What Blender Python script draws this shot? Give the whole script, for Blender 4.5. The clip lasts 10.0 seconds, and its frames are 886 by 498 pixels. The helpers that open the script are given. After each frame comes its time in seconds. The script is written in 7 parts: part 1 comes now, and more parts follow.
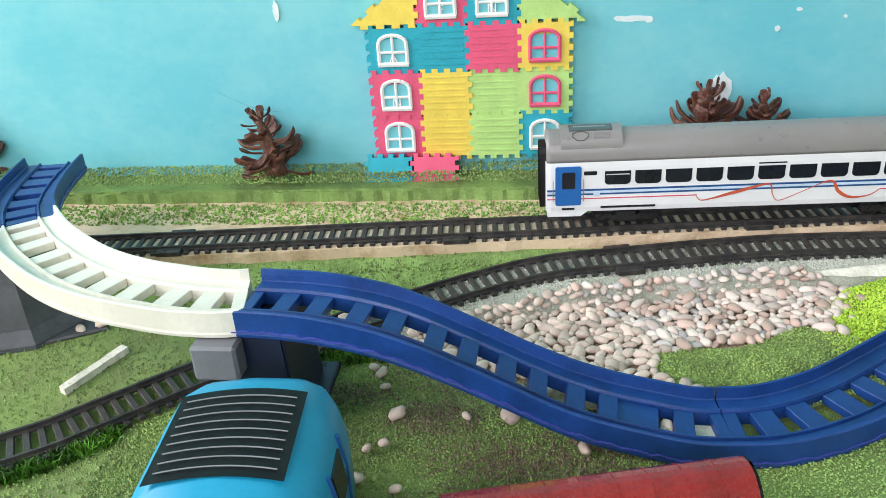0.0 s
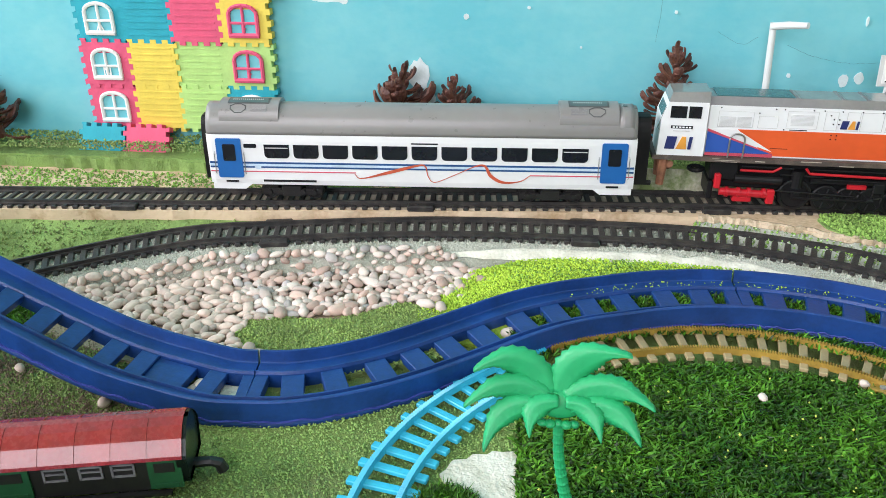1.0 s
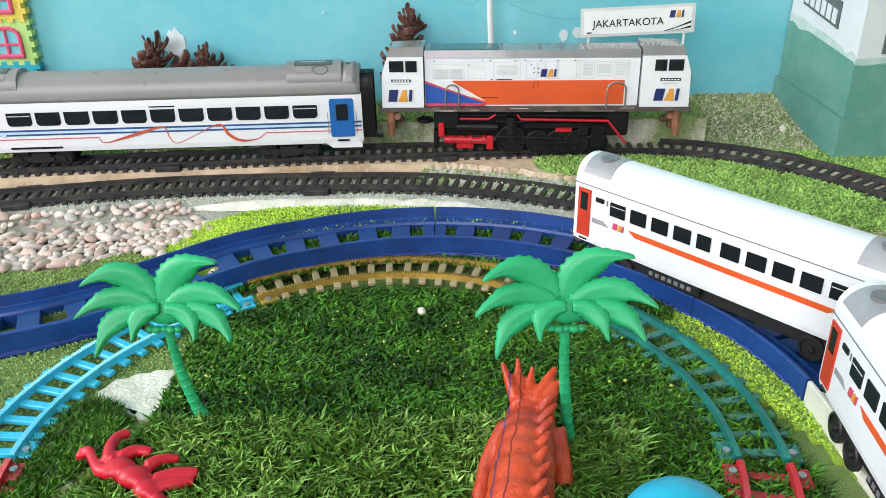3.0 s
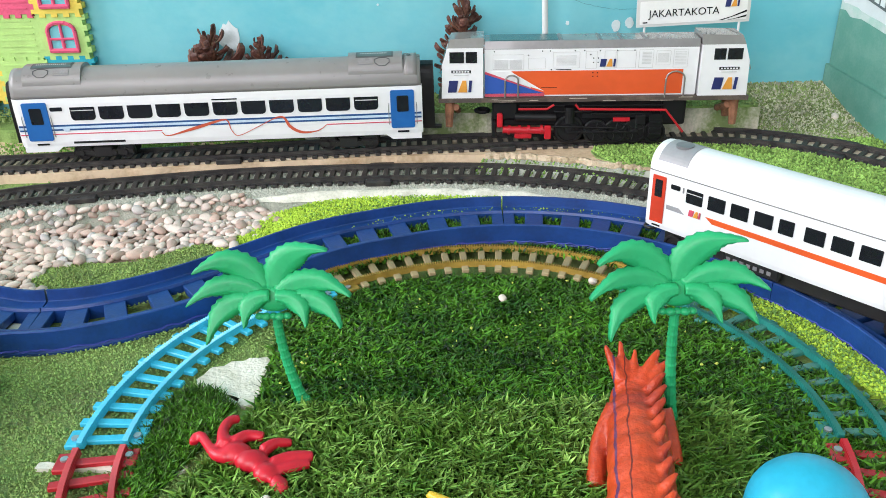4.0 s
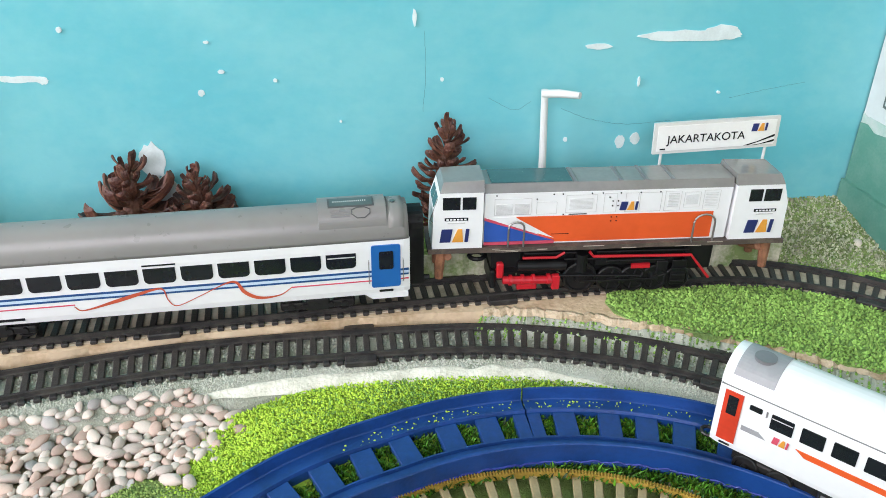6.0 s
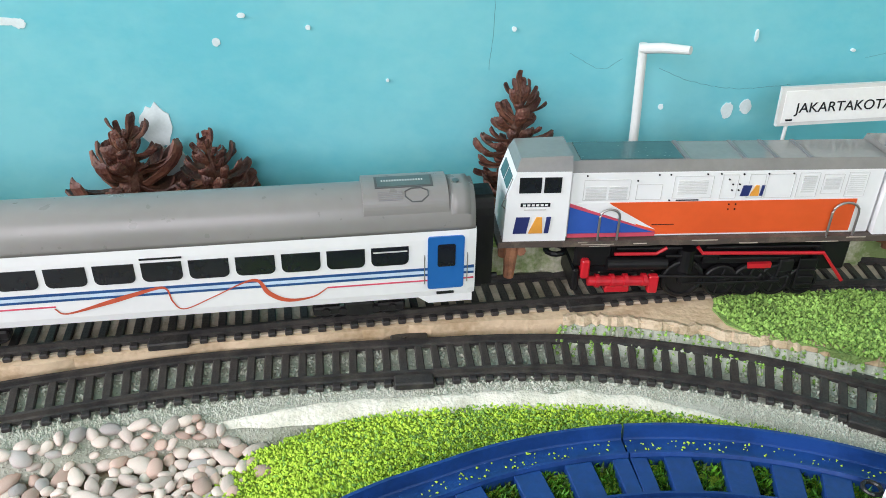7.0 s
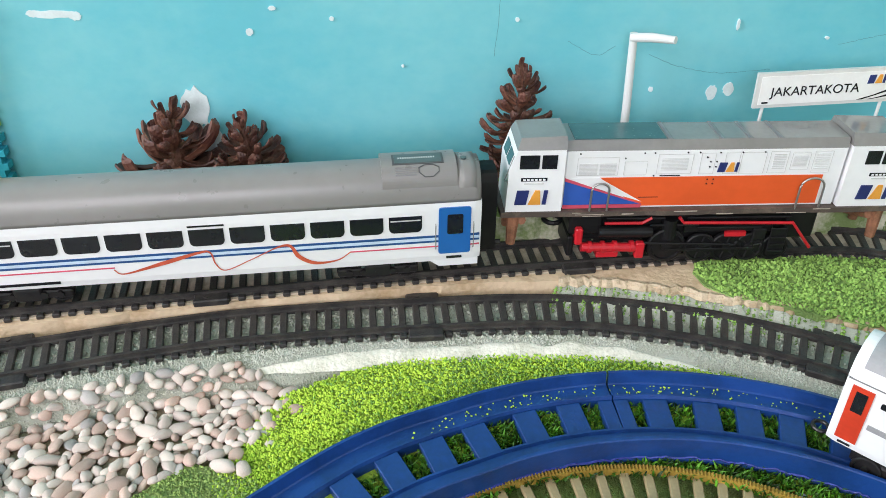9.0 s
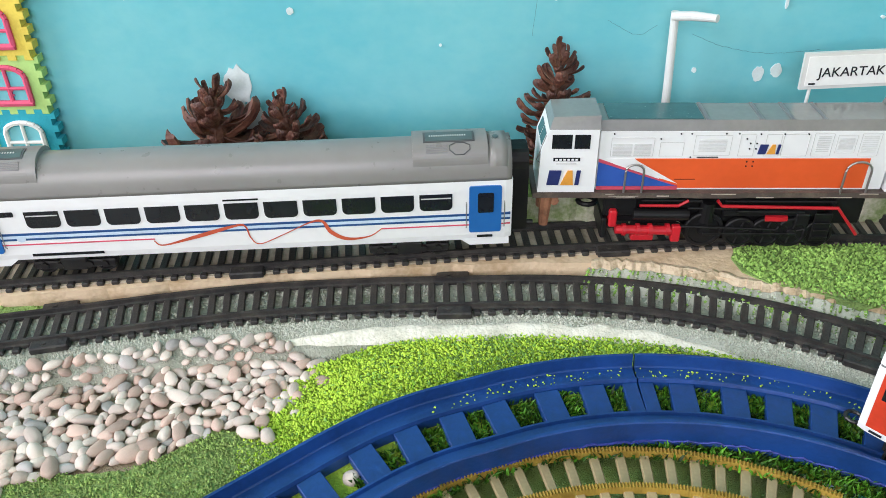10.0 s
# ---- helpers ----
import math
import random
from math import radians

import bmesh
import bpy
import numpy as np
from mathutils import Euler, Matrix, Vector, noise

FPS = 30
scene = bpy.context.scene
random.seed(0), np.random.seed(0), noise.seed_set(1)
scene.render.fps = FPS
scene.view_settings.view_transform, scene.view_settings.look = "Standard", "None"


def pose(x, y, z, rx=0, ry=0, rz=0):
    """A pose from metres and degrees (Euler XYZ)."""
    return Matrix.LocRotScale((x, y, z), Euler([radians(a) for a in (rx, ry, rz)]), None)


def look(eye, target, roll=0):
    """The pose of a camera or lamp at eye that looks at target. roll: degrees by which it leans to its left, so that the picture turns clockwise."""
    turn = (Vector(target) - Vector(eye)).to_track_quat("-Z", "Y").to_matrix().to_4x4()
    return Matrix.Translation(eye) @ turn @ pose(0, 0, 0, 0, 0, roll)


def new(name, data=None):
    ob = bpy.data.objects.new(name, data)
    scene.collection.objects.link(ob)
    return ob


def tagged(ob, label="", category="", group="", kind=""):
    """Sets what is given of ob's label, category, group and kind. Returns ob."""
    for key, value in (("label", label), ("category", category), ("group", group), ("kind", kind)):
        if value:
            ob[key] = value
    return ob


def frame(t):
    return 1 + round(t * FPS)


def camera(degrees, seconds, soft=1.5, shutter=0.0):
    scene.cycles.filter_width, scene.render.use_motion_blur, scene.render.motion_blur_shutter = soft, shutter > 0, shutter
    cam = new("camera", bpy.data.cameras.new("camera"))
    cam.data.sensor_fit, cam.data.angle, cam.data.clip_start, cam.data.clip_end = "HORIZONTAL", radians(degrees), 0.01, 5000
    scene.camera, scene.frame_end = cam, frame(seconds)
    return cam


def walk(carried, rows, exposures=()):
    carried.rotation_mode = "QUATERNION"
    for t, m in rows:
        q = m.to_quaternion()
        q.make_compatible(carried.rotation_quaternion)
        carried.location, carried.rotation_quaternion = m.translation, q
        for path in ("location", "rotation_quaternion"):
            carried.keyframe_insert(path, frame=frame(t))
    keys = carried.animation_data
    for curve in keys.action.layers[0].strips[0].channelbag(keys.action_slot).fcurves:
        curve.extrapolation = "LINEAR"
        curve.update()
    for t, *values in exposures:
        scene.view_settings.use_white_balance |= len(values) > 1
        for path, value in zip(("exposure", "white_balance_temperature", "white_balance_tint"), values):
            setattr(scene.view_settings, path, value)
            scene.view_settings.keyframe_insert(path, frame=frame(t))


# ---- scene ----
cam = camera(58.0, 10.0, soft=0.8)
PATH = [
    (0, (0.2556, 0.1807, 0.3045), (0.0004, 1.9573, -0.5778), -3.80),
    (0.5, (0.3929, 0.1863, 0.2860), (0.1790, 1.9852, -0.5615), -1.04),
    (1, (0.5108, 0.1934, 0.2759), (0.2926, 1.9811, -0.5939), -0.33),
    (1.5, (0.5606, 0.1688, 0.2619), (0.3335, 1.9549, -0.6088), -0.67),
    (2, (0.6021, 0.1577, 0.2656), (0.3807, 1.9431, -0.6082), -0.93),
    (2.5, (0.6660, 0.1520, 0.2617), (0.5567, 1.9411, -0.6254), -0.73),
    (2.7, (0.6737, 0.1498, 0.2627), (0.6047, 1.9403, -0.6257), -0.79),
    (3.8, (0.6397, 0.1487, 0.2578), (0.5804, 1.9383, -0.6332), -1.67),
    (4, (0.6204, 0.1408, 0.2624), (0.5663, 1.9251, -0.6396), -1.62),
    (4.5, (0.5526, 0.1033, 0.2836), (0.5619, 1.8796, -0.6355), -1.42),
    (5, (0.5140, 0.0905, 0.3283), (0.7026, 1.8508, -0.6022), 0.72),
    (5.5, (0.5390, 0.2081, 0.3383), (0.7524, 1.9718, -0.5804), 0.57),
    (5.7, (0.5471, 0.2522, 0.3401), (0.7790, 2.0084, -0.5883), 0.93),
    (6.8, (0.5496, 0.4215, 0.2993), (0.7433, 2.1335, -0.7165), 0.62),
    (7, (0.5291, 0.4202, 0.2910), (0.7187, 2.1338, -0.7227), 1.19),
    (7.5, (0.5169, 0.4042, 0.2914), (0.7041, 2.1001, -0.7521), 1.63),
    (8, (0.4889, 0.3953, 0.2827), (0.6300, 2.0853, -0.7774), 2.41),
    (8.5, (0.4854, 0.3800, 0.3084), (0.6207, 2.0497, -0.7843), 1.43),
    (9, (0.5242, 0.3725, 0.3212), (0.6865, 2.0446, -0.7641), 0.99),
    (9.5, (0.5874, 0.3738, 0.2935), (0.6522, 2.0803, -0.7475), -1.54),
    (10, (0.5455, 0.3662, 0.3162), (0.5431, 2.0322, -0.7902), -0.83),
]
walk(cam, [(t, look(eye, target, roll)) for t, eye, target, roll in PATH], exposures=[(0.0, 0.20, 6500, 19), (1.0, 0.34, 6500, 19), (5.7, 0.34, 6500, 19), (6.8, 0.28, 6500, 19), (10.0, 0.28, 6500, 19)])

# world and light
world = bpy.data.worlds.new("sky")
scene.world = world
world.use_nodes = True
wn = world.node_tree.nodes
sky = wn.new("ShaderNodeTexSky")
sky.sky_type = "NISHITA"
sky.sun_disc = False
sky.sun_elevation = radians(50)
sky.sun_rotation = radians(200)
world.node_tree.links.new(sky.outputs[0], wn["Background"].inputs[0])
wn["Background"].inputs[1].default_value = 0.1


def area_lamp(name, place, target, w, h, watts, col):
    data = bpy.data.lights.new(name, "AREA")
    data.shape, data.size, data.size_y, data.energy, data.color = "RECTANGLE", w, h, watts, col
    ob = new(name, data)
    ob.matrix_world = look(place, target)
    return ob


area_lamp("window_light", (-1.72, 0.1, 1.15), (0.4, 0.6, 0.0), 1.5, 1.2, 50, (1.0, 0.985, 0.985))
area_lamp("window_light", (-0.2, -1.72, 1.15), (0.3, 0.6, 0.1), 1.8, 1.2, 36, (1.0, 0.99, 1.0))

# ---- materials ----
def mat(name, col, rough=0.5, metal=0.0, var=0.12, scale=60.0, bump=0.0, bscale=400.0, col2=None, mix=0.5, coat=0.0, spec=0.5, island=0.0, obj=0.0):
    """A surface with two scales of variation, fine relief and, for many pieces, a shade of its own for each."""
    m = bpy.data.materials.new(name)
    m.use_nodes = True
    n, l = m.node_tree.nodes, m.node_tree.links
    b = n["Principled BSDF"]
    b.inputs["Roughness"].default_value = rough
    b.inputs["Metallic"].default_value = metal
    b.inputs["Coat Weight"].default_value = coat
    b.inputs["Specular IOR Level"].default_value = spec
    tc = n.new("ShaderNodeTexCoord")
    big = n.new("ShaderNodeTexNoise")
    big.inputs["Scale"].default_value, big.inputs["Detail"].default_value = scale, 6
    fine = n.new("ShaderNodeTexNoise")
    fine.inputs["Scale"].default_value, fine.inputs["Detail"].default_value = scale * 9, 4
    for t in (big, fine):
        l.new(tc.outputs["Object"], t.inputs["Vector"])
    ramp = n.new("ShaderNodeValToRGB")
    c2 = col2 or [c * (1 - var) for c in col]
    ramp.color_ramp.elements[0].color = (*c2, 1)
    ramp.color_ramp.elements[1].color = (*[min(1, c * (1 + var * 0.6)) for c in col], 1)
    ramp.color_ramp.elements[0].position, ramp.color_ramp.elements[1].position = mix - 0.15, mix + 0.15
    add = n.new("ShaderNodeMath")
    add.operation = "MULTIPLY_ADD"
    l.new(fine.outputs[0], add.inputs[0])
    add.inputs[1].default_value = 0.35
    half = n.new("ShaderNodeMath")
    half.operation = "MULTIPLY_ADD"
    l.new(big.outputs[0], half.inputs[0])
    half.inputs[1].default_value, half.inputs[2].default_value = 1.0, -0.17
    l.new(half.outputs[0], add.inputs[2])
    l.new(add.outputs[0], ramp.inputs[0])
    out = ramp.outputs[0]
    for amount, source in ((island, "ShaderNodeNewGeometry"), (obj, "ShaderNodeObjectInfo")):
        if amount:
            g = n.new(source)
            hsv = n.new("ShaderNodeHueSaturation")
            mr = n.new("ShaderNodeMapRange")
            l.new(g.outputs["Random Per Island" if island and source.endswith("Geometry") else "Random"], mr.inputs[0])
            mr.inputs[3].default_value, mr.inputs[4].default_value = 1 - amount, 1 + amount
            l.new(mr.outputs[0], hsv.inputs["Value"])
            l.new(out, hsv.inputs["Color"])
            out = hsv.outputs[0]
    l.new(out, b.inputs["Base Color"])
    rr = n.new("ShaderNodeMapRange")
    l.new(fine.outputs[0], rr.inputs[0])
    rr.inputs[3].default_value, rr.inputs[4].default_value = max(0.03, rough - 0.1), min(1, rough + 0.12)
    l.new(rr.outputs[0], b.inputs["Roughness"])
    if bump:
        bt = n.new("ShaderNodeTexNoise")
        bt.inputs["Scale"].default_value, bt.inputs["Detail"].default_value = bscale, 5
        l.new(tc.outputs["Object"], bt.inputs["Vector"])
        bp = n.new("ShaderNodeBump")
        bp.inputs["Strength"].default_value, bp.inputs["Distance"].default_value = bump, 0.002
        l.new(bt.outputs[0], bp.inputs["Height"])
        l.new(bp.outputs[0], b.inputs["Normal"])
    return m


M_WALL = mat("painted_wall", (0.115, 0.475, 0.555), 0.5, var=0.12, scale=13, bump=0.22, bscale=70, col2=(0.190, 0.565, 0.625))
wall_map = M_WALL.node_tree.nodes.new("ShaderNodeMapping")
wall_map.inputs["Scale"].default_value = (0.8, 1.0, 1.3)
wall_tc = next(k for k in M_WALL.node_tree.nodes if k.type == "TEX_COORD")
for k in [k for k in M_WALL.node_tree.nodes if k.type == "TEX_NOISE"]:
    M_WALL.node_tree.links.new(wall_map.outputs[0], k.inputs["Vector"])
M_WALL.node_tree.links.new(wall_tc.outputs["Object"], wall_map.inputs[0])
M_WHITEWALL = mat("white_wall", (0.75, 0.74, 0.70), 0.8, scale=4)
M_FELT = mat("grass_felt", (0.22, 0.32, 0.09), 0.95, var=0.25, scale=18, bump=0.9, bscale=1200, col2=(0.20, 0.25, 0.09), mix=0.45)
M_FELTG = mat("green_felt", (0.22, 0.35, 0.10), 0.95, var=0.35, scale=30, bump=0.9, bscale=700, mix=0.45)
M_GREYBED = mat("grey_ballast", (0.46, 0.47, 0.41), 0.95, var=0.2, scale=22, bump=0.5, bscale=2600, col2=(0.33, 0.36, 0.28), mix=0.47)
M_PLASTER = mat("white_plaster", (0.70, 0.66, 0.57), 0.9, var=0.25, scale=50, bump=0.6, bscale=400, col2=(0.50, 0.49, 0.38), mix=0.42)
M_WOOD = mat("raw_board", (0.62, 0.48, 0.33), 0.8, var=0.3, scale=35, bump=0.4, bscale=300, col2=(0.42, 0.28, 0.15), mix=0.40)
M_BLACK = mat("black_plastic", (0.011, 0.011, 0.012), 0.42, var=0.3, scale=60, col2=(0.020, 0.019, 0.018))
M_BLUE = mat("blue_plastic", (0.008, 0.050, 0.215), 0.36, var=0.25, scale=40, bump=0.1, bscale=500)
M_IVORY = mat("ivory_plastic", (0.76, 0.74, 0.63), 0.4, var=0.1, scale=30)
M_GOLD = mat("gold_plastic", (0.42, 0.27, 0.05), 0.38, var=0.25, scale=60, metal=0.2)
M_LBLUE = mat("light_blue_plastic", (0.03, 0.50, 0.72), 0.35, var=0.12, scale=40)
M_TEAL = mat("teal_plastic", (0.012, 0.20, 0.17), 0.35, var=0.2, scale=40)
M_RED = mat("red_plastic", (0.50, 0.02, 0.03), 0.35, var=0.2, scale=40)
M_PALM = mat("green_plastic", (0.008, 0.40, 0.150), 0.45, var=0.12, scale=30)
M_WHITE = mat("white_card", (0.82, 0.83, 0.84), 0.35, var=0.04, scale=20)
M_GREYROOF = mat("grey_roof", (0.25, 0.242, 0.235), 0.30, var=0.07, scale=14)
M_ORANGE = mat("orange_card", (0.78, 0.11, 0.025), 0.35, var=0.08, scale=20)
M_NAVY = mat("blue_card", (0.03, 0.10, 0.42), 0.35, var=0.08, scale=20)
M_DOORBLUE = mat("door_blue", (0.012, 0.13, 0.42), 0.35, var=0.08, scale=20)
M_DARK = mat("dark_glass", (0.012, 0.014, 0.018), 0.2, var=0.2, scale=30)


# ---- building helpers ----
def part(name, bm, material, parent=None, label="", smooth=False):
    me = bpy.data.meshes.new(name)
    bmesh.ops.recalc_face_normals(bm, faces=bm.faces)
    bm.to_mesh(me)
    bm.free()
    if smooth:
        me.polygons.foreach_set("use_smooth", [True] * len(me.polygons))
    for m in material if isinstance(material, (list, tuple)) else [material]:
        me.materials.append(m)
    ob = new(name, me)
    if parent:
        ob.parent = parent
    return tagged(ob, label)


def thing(name, m, label, category, group="", kind=""):
    ob = new(name)
    ob.empty_display_size = 0.02
    ob.matrix_world = m
    return tagged(ob, label, category, group, kind)


def box(bm, x0, x1, y0, y1, z0, z1, bevel=0.0, seg=1):
    vs = [bm.verts.new((x, y, z)) for z in (z0, z1) for x, y in ((x0, y0), (x1, y0), (x1, y1), (x0, y1))]
    fs = [bm.faces.new([vs[i] for i in f]) for f in ((3, 2, 1, 0), (4, 5, 6, 7), (0, 1, 5, 4), (1, 2, 6, 5), (2, 3, 7, 6), (3, 0, 4, 7))]
    if bevel:
        es = list({e for f in fs for e in f.edges})
        bmesh.ops.bevel(bm, geom=es, offset=bevel, segments=seg, affect="EDGES", profile=0.5)
    return bm


def boxbm(*a, **k):
    return box(bmesh.new(), *a, **k)


def tube(bm, pts, radii, sides=10, cap=True):
    """A round tube along points, with its own radius at each."""
    pts = [Vector(p) for p in pts]
    if not isinstance(radii, (list, tuple)):
        radii = [radii] * len(pts)
    rings = []
    up = Vector((0.13, 0.2, 1)).normalized()
    for i, p in enumerate(pts):
        d = (pts[min(i + 1, len(pts) - 1)] - pts[max(i - 1, 0)]).normalized()
        a = d.cross(up)
        if a.length < 0.05:
            a = d.cross(Vector((1, 0, 0)))
        a.normalize()
        b = d.cross(a)
        rings.append([bm.verts.new(p + radii[i] * (math.cos(t) * a + math.sin(t) * b)) for t in [2 * math.pi * k / sides for k in range(sides)]])
    for r, s in zip(rings, rings[1:]):
        for k in range(sides):
            bm.faces.new((r[k], r[(k + 1) % sides], s[(k + 1) % sides], s[k]))
    if cap:
        bm.faces.new(rings[0][::-1])
        bm.faces.new(rings[-1])
    return bm


def disc(bm, c, axis, r, depth, sides=20):
    c, axis = Vector(c), Vector(axis).normalized()
    return tube(bm, [c - axis * depth / 2, c + axis * depth / 2], r, sides)


def smooth_path(ctrl, step):
    """Evenly spaced points on a smooth line through the control points."""
    c = [Vector(p) for p in ctrl]
    c = [2 * c[0] - c[1]] + c + [2 * c[-1] - c[-2]]
    dense = []
    for i in range(1, len(c) - 2):
        for k in range(24):
            t = k / 24
            a, b, d, e = c[i - 1], c[i], c[i + 1], c[i + 2]
            dense.append(0.5 * (2 * b + (d - a) * t + (2 * a - 5 * b + 4 * d - e) * t * t + (3 * b - a - 3 * d + e) * t ** 3))
    dense.append(c[-2])
    total = sum((q - p).length for p, q in zip(dense, dense[1:]))
    step = total / max(1, round(total / step))
    out, left = [dense[0]], step
    for p, q in zip(dense, dense[1:]):
        seg = (q - p).length
        pos = 0
        while seg - pos >= left:
            pos += left
            out.append(p.lerp(q, pos / seg))
            left = step
        left -= seg - pos
    if (out[-1] - dense[-1]).length > step * 0.5:
        out.append(dense[-1])
    else:
        out[-1] = dense[-1]
    return out


def sideways(pts, i):
    d = pts[min(i + 1, len(pts) - 1)] - pts[max(i - 1, 0)]
    d.z = 0
    d.normalize()
    return Vector((d.y, -d.x, 0)), d


def sweep(bm, pts, profile, closed=True):
    """A profile of (right, up) carried along a line."""
    rings = []
    for i, p in enumerate(pts):
        s, _ = sideways(pts, i)
        rings.append([bm.verts.new(p + s * u + Vector((0, 0, v))) for u, v in profile])
    n = len(profile)
    for r, s in zip(rings, rings[1:]):
        for k in range(n if closed else n - 1):
            bm.faces.new((r[k], r[(k + 1) % n], s[(k + 1) % n], s[k]))
    if closed:
        bm.faces.new(rings[0][::-1])
        bm.faces.new(rings[-1])
    return bm


def slab(bm, outline, z0, z1, rag=0.0, step=0.01, seed=0):
    """A flat piece with a ragged outline."""
    rng = random.Random(seed)
    pts = []
    for (x, y), (x2, y2) in zip(outline, outline[1:] + outline[:1]):
        n = max(1, int(math.hypot(x2 - x, y2 - y) / step))
        for k in range(n):
            pts.append((x + (x2 - x) * k / n + rng.uniform(-rag, rag), y + (y2 - y) * k / n + rng.uniform(-rag, rag)))
    lo = [bm.verts.new((x, y, z0)) for x, y in pts]
    hi = [bm.verts.new((x, y, z1)) for x, y in pts]
    bm.faces.new(hi)
    bm.faces.new(lo[::-1])
    for k in range(len(pts)):
        j = (k + 1) % len(pts)
        bm.faces.new((lo[k], lo[j], hi[j], hi[k]))
    return bm


# ---- the large structure ----
def wall_piece(name, x0, x1, y0, y1, z0, z1, m, label):
    return tagged(part(name, boxbm(x0, x1, y0, y1, z0, z1), m), label, "wall", kind="structure")


WALL_Y = 0.885
north = wall_piece("wall_north", -1.8, 2.2, WALL_Y, WALL_Y + 0.12, -0.1, 2.4, M_WALL, "turquoise painted wall with chipped white spots")
wall_piece("wall_east", 2.2, 2.32, -1.8, WALL_Y + 0.12, -0.1, 2.4, M_WHITEWALL, "plain white painted room wall")
for name, x0, x1, y0, y1, z0, z1 in (("wall_west", -1.92, -1.8, -1.8, 1.0, -0.1, 0.5), ("wall_west", -1.92, -1.8, -1.8, 1.0, 1.8, 2.4),
                                     ("wall_west", -1.92, -1.8, -1.8, -0.7, 0.5, 1.8), ("wall_west", -1.92, -1.8, 0.9, 1.0, 0.5, 1.8),
                                     ("wall_south", -1.92, 2.32, -1.92, -1.8, -0.1, 0.5), ("wall_south", -1.92, 2.32, -1.92, -1.8, 1.8, 2.4),
                                     ("wall_south", -1.92, -0.5, -1.92, -1.8, 0.5, 1.8), ("wall_south", 1.5, 2.32, -1.92, -1.8, 0.5, 1.8)):
    wall_piece(name, x0, x1, y0, y1, z0, z1, M_WHITEWALL, "plain white painted room wall")
tagged(part("ceiling", boxbm(-1.92, 2.32, -1.92, 1.0, 2.4, 2.5), M_WHITEWALL), "plain white room ceiling", "ceiling", kind="structure")
ground = tagged(part("ground", boxbm(-1.8, 2.2, -1.8, WALL_Y, -0.05, 0.0), M_FELT), "olive felt ground of the layout with bare brown spots", "ground", kind="structure")

# raised board along the wall
BOARD = [(-1.2, 0.665), (-0.3, 0.711), (-0.07, 0.727), (0.1, 0.743), (0.3, 0.7605), (0.4, 0.771), (0.45, 0.7765), (0.5, 0.781), (0.55, 0.7845), (0.6, 0.786), (0.66, 0.785), (0.69, 0.777), (0.72, 0.766), (0.748, 0.757)]
bank = BOARD + [(0.762, 0.79), (0.762, 0.885), (-1.2, 0.885)]
tagged(part("raised_board", slab(bmesh.new(), bank, 0.0, 0.026, 0.0012, 0.012, 1), M_WOOD), "raw tan fibreboard strip that carries the rear track", "board", kind="structure")
BANK2 = [(0.66, 0.826), (0.722, 0.822), (0.736, 0.804), (0.729, 0.788), (0.733, 0.774), (0.745, 0.7585), (0.781, 0.744), (0.85, 0.705), (0.907, 0.668), (1.05, 0.58), (1.4, 0.5), (1.8, 0.5), (1.8, 0.885), (0.66, 0.885)]
tagged(part("grass_bank", slab(bmesh.new(), BANK2, 0.0, 0.027, 0.002, 0.01, 2), M_FELTG), "raised bank covered with green scatter", "ground", kind="structure")

fl = smooth_path([(x, y, 0) for x, y in BOARD[:5]] + [(0.345, 0.765, -0.014)], 0.02)
tagged(part("felt_slope", sweep(bmesh.new(), fl, [(-0.003, 0), (-0.003, 0.0175), (0.006, 0.0160), (0.018, 0.0105), (0.034, -0.001)]), M_FELTG), "green felt slope in front of the raised board", "ground", kind="structure")
M_EDGE = mat("broken_foam_edge", (0.52, 0.42, 0.30), 0.9, var=0.3, scale=60, bump=0.9, bscale=260, col2=(0.30, 0.22, 0.12), mix=0.44)
be = smooth_path([(0.640, 0.7865, 0), (0.68, 0.780, 0), (0.72, 0.767, 0), (0.781, 0.745, 0), (0.85, 0.706, 0), (0.907, 0.669, 0), (1.0, 0.612, 0), (1.08, 0.565, 0)], 0.003)
rr = random.Random(4)
be = [p + Vector((rr.uniform(-0.0014, 0.0014), rr.uniform(-0.0018, 0.0018), rr.uniform(-0.0009, 0.0006))) for p in be]
tagged(part("bank_slope", sweep(bmesh.new(), be, [(-0.006, -0.002), (-0.006, 0.0238), (0.003, 0.0232), (0.012, 0.0196), (0.021, 0.0168), (0.026, -0.002)]), M_GREYBED), "grey-white plaster slope below the broken bank edge", "ground", kind="structure")
tagged(part("broken_edge", sweep(bmesh.new(), be, [(-0.004, 0.0225), (-0.004, 0.0268), (-0.0005, 0.0276), (0.0020, 0.0258), (0.0030, 0.0238), (0.0020, 0.0225)]), M_EDGE), "broken tan foam edge of the bank", "bank edge", kind="structure")

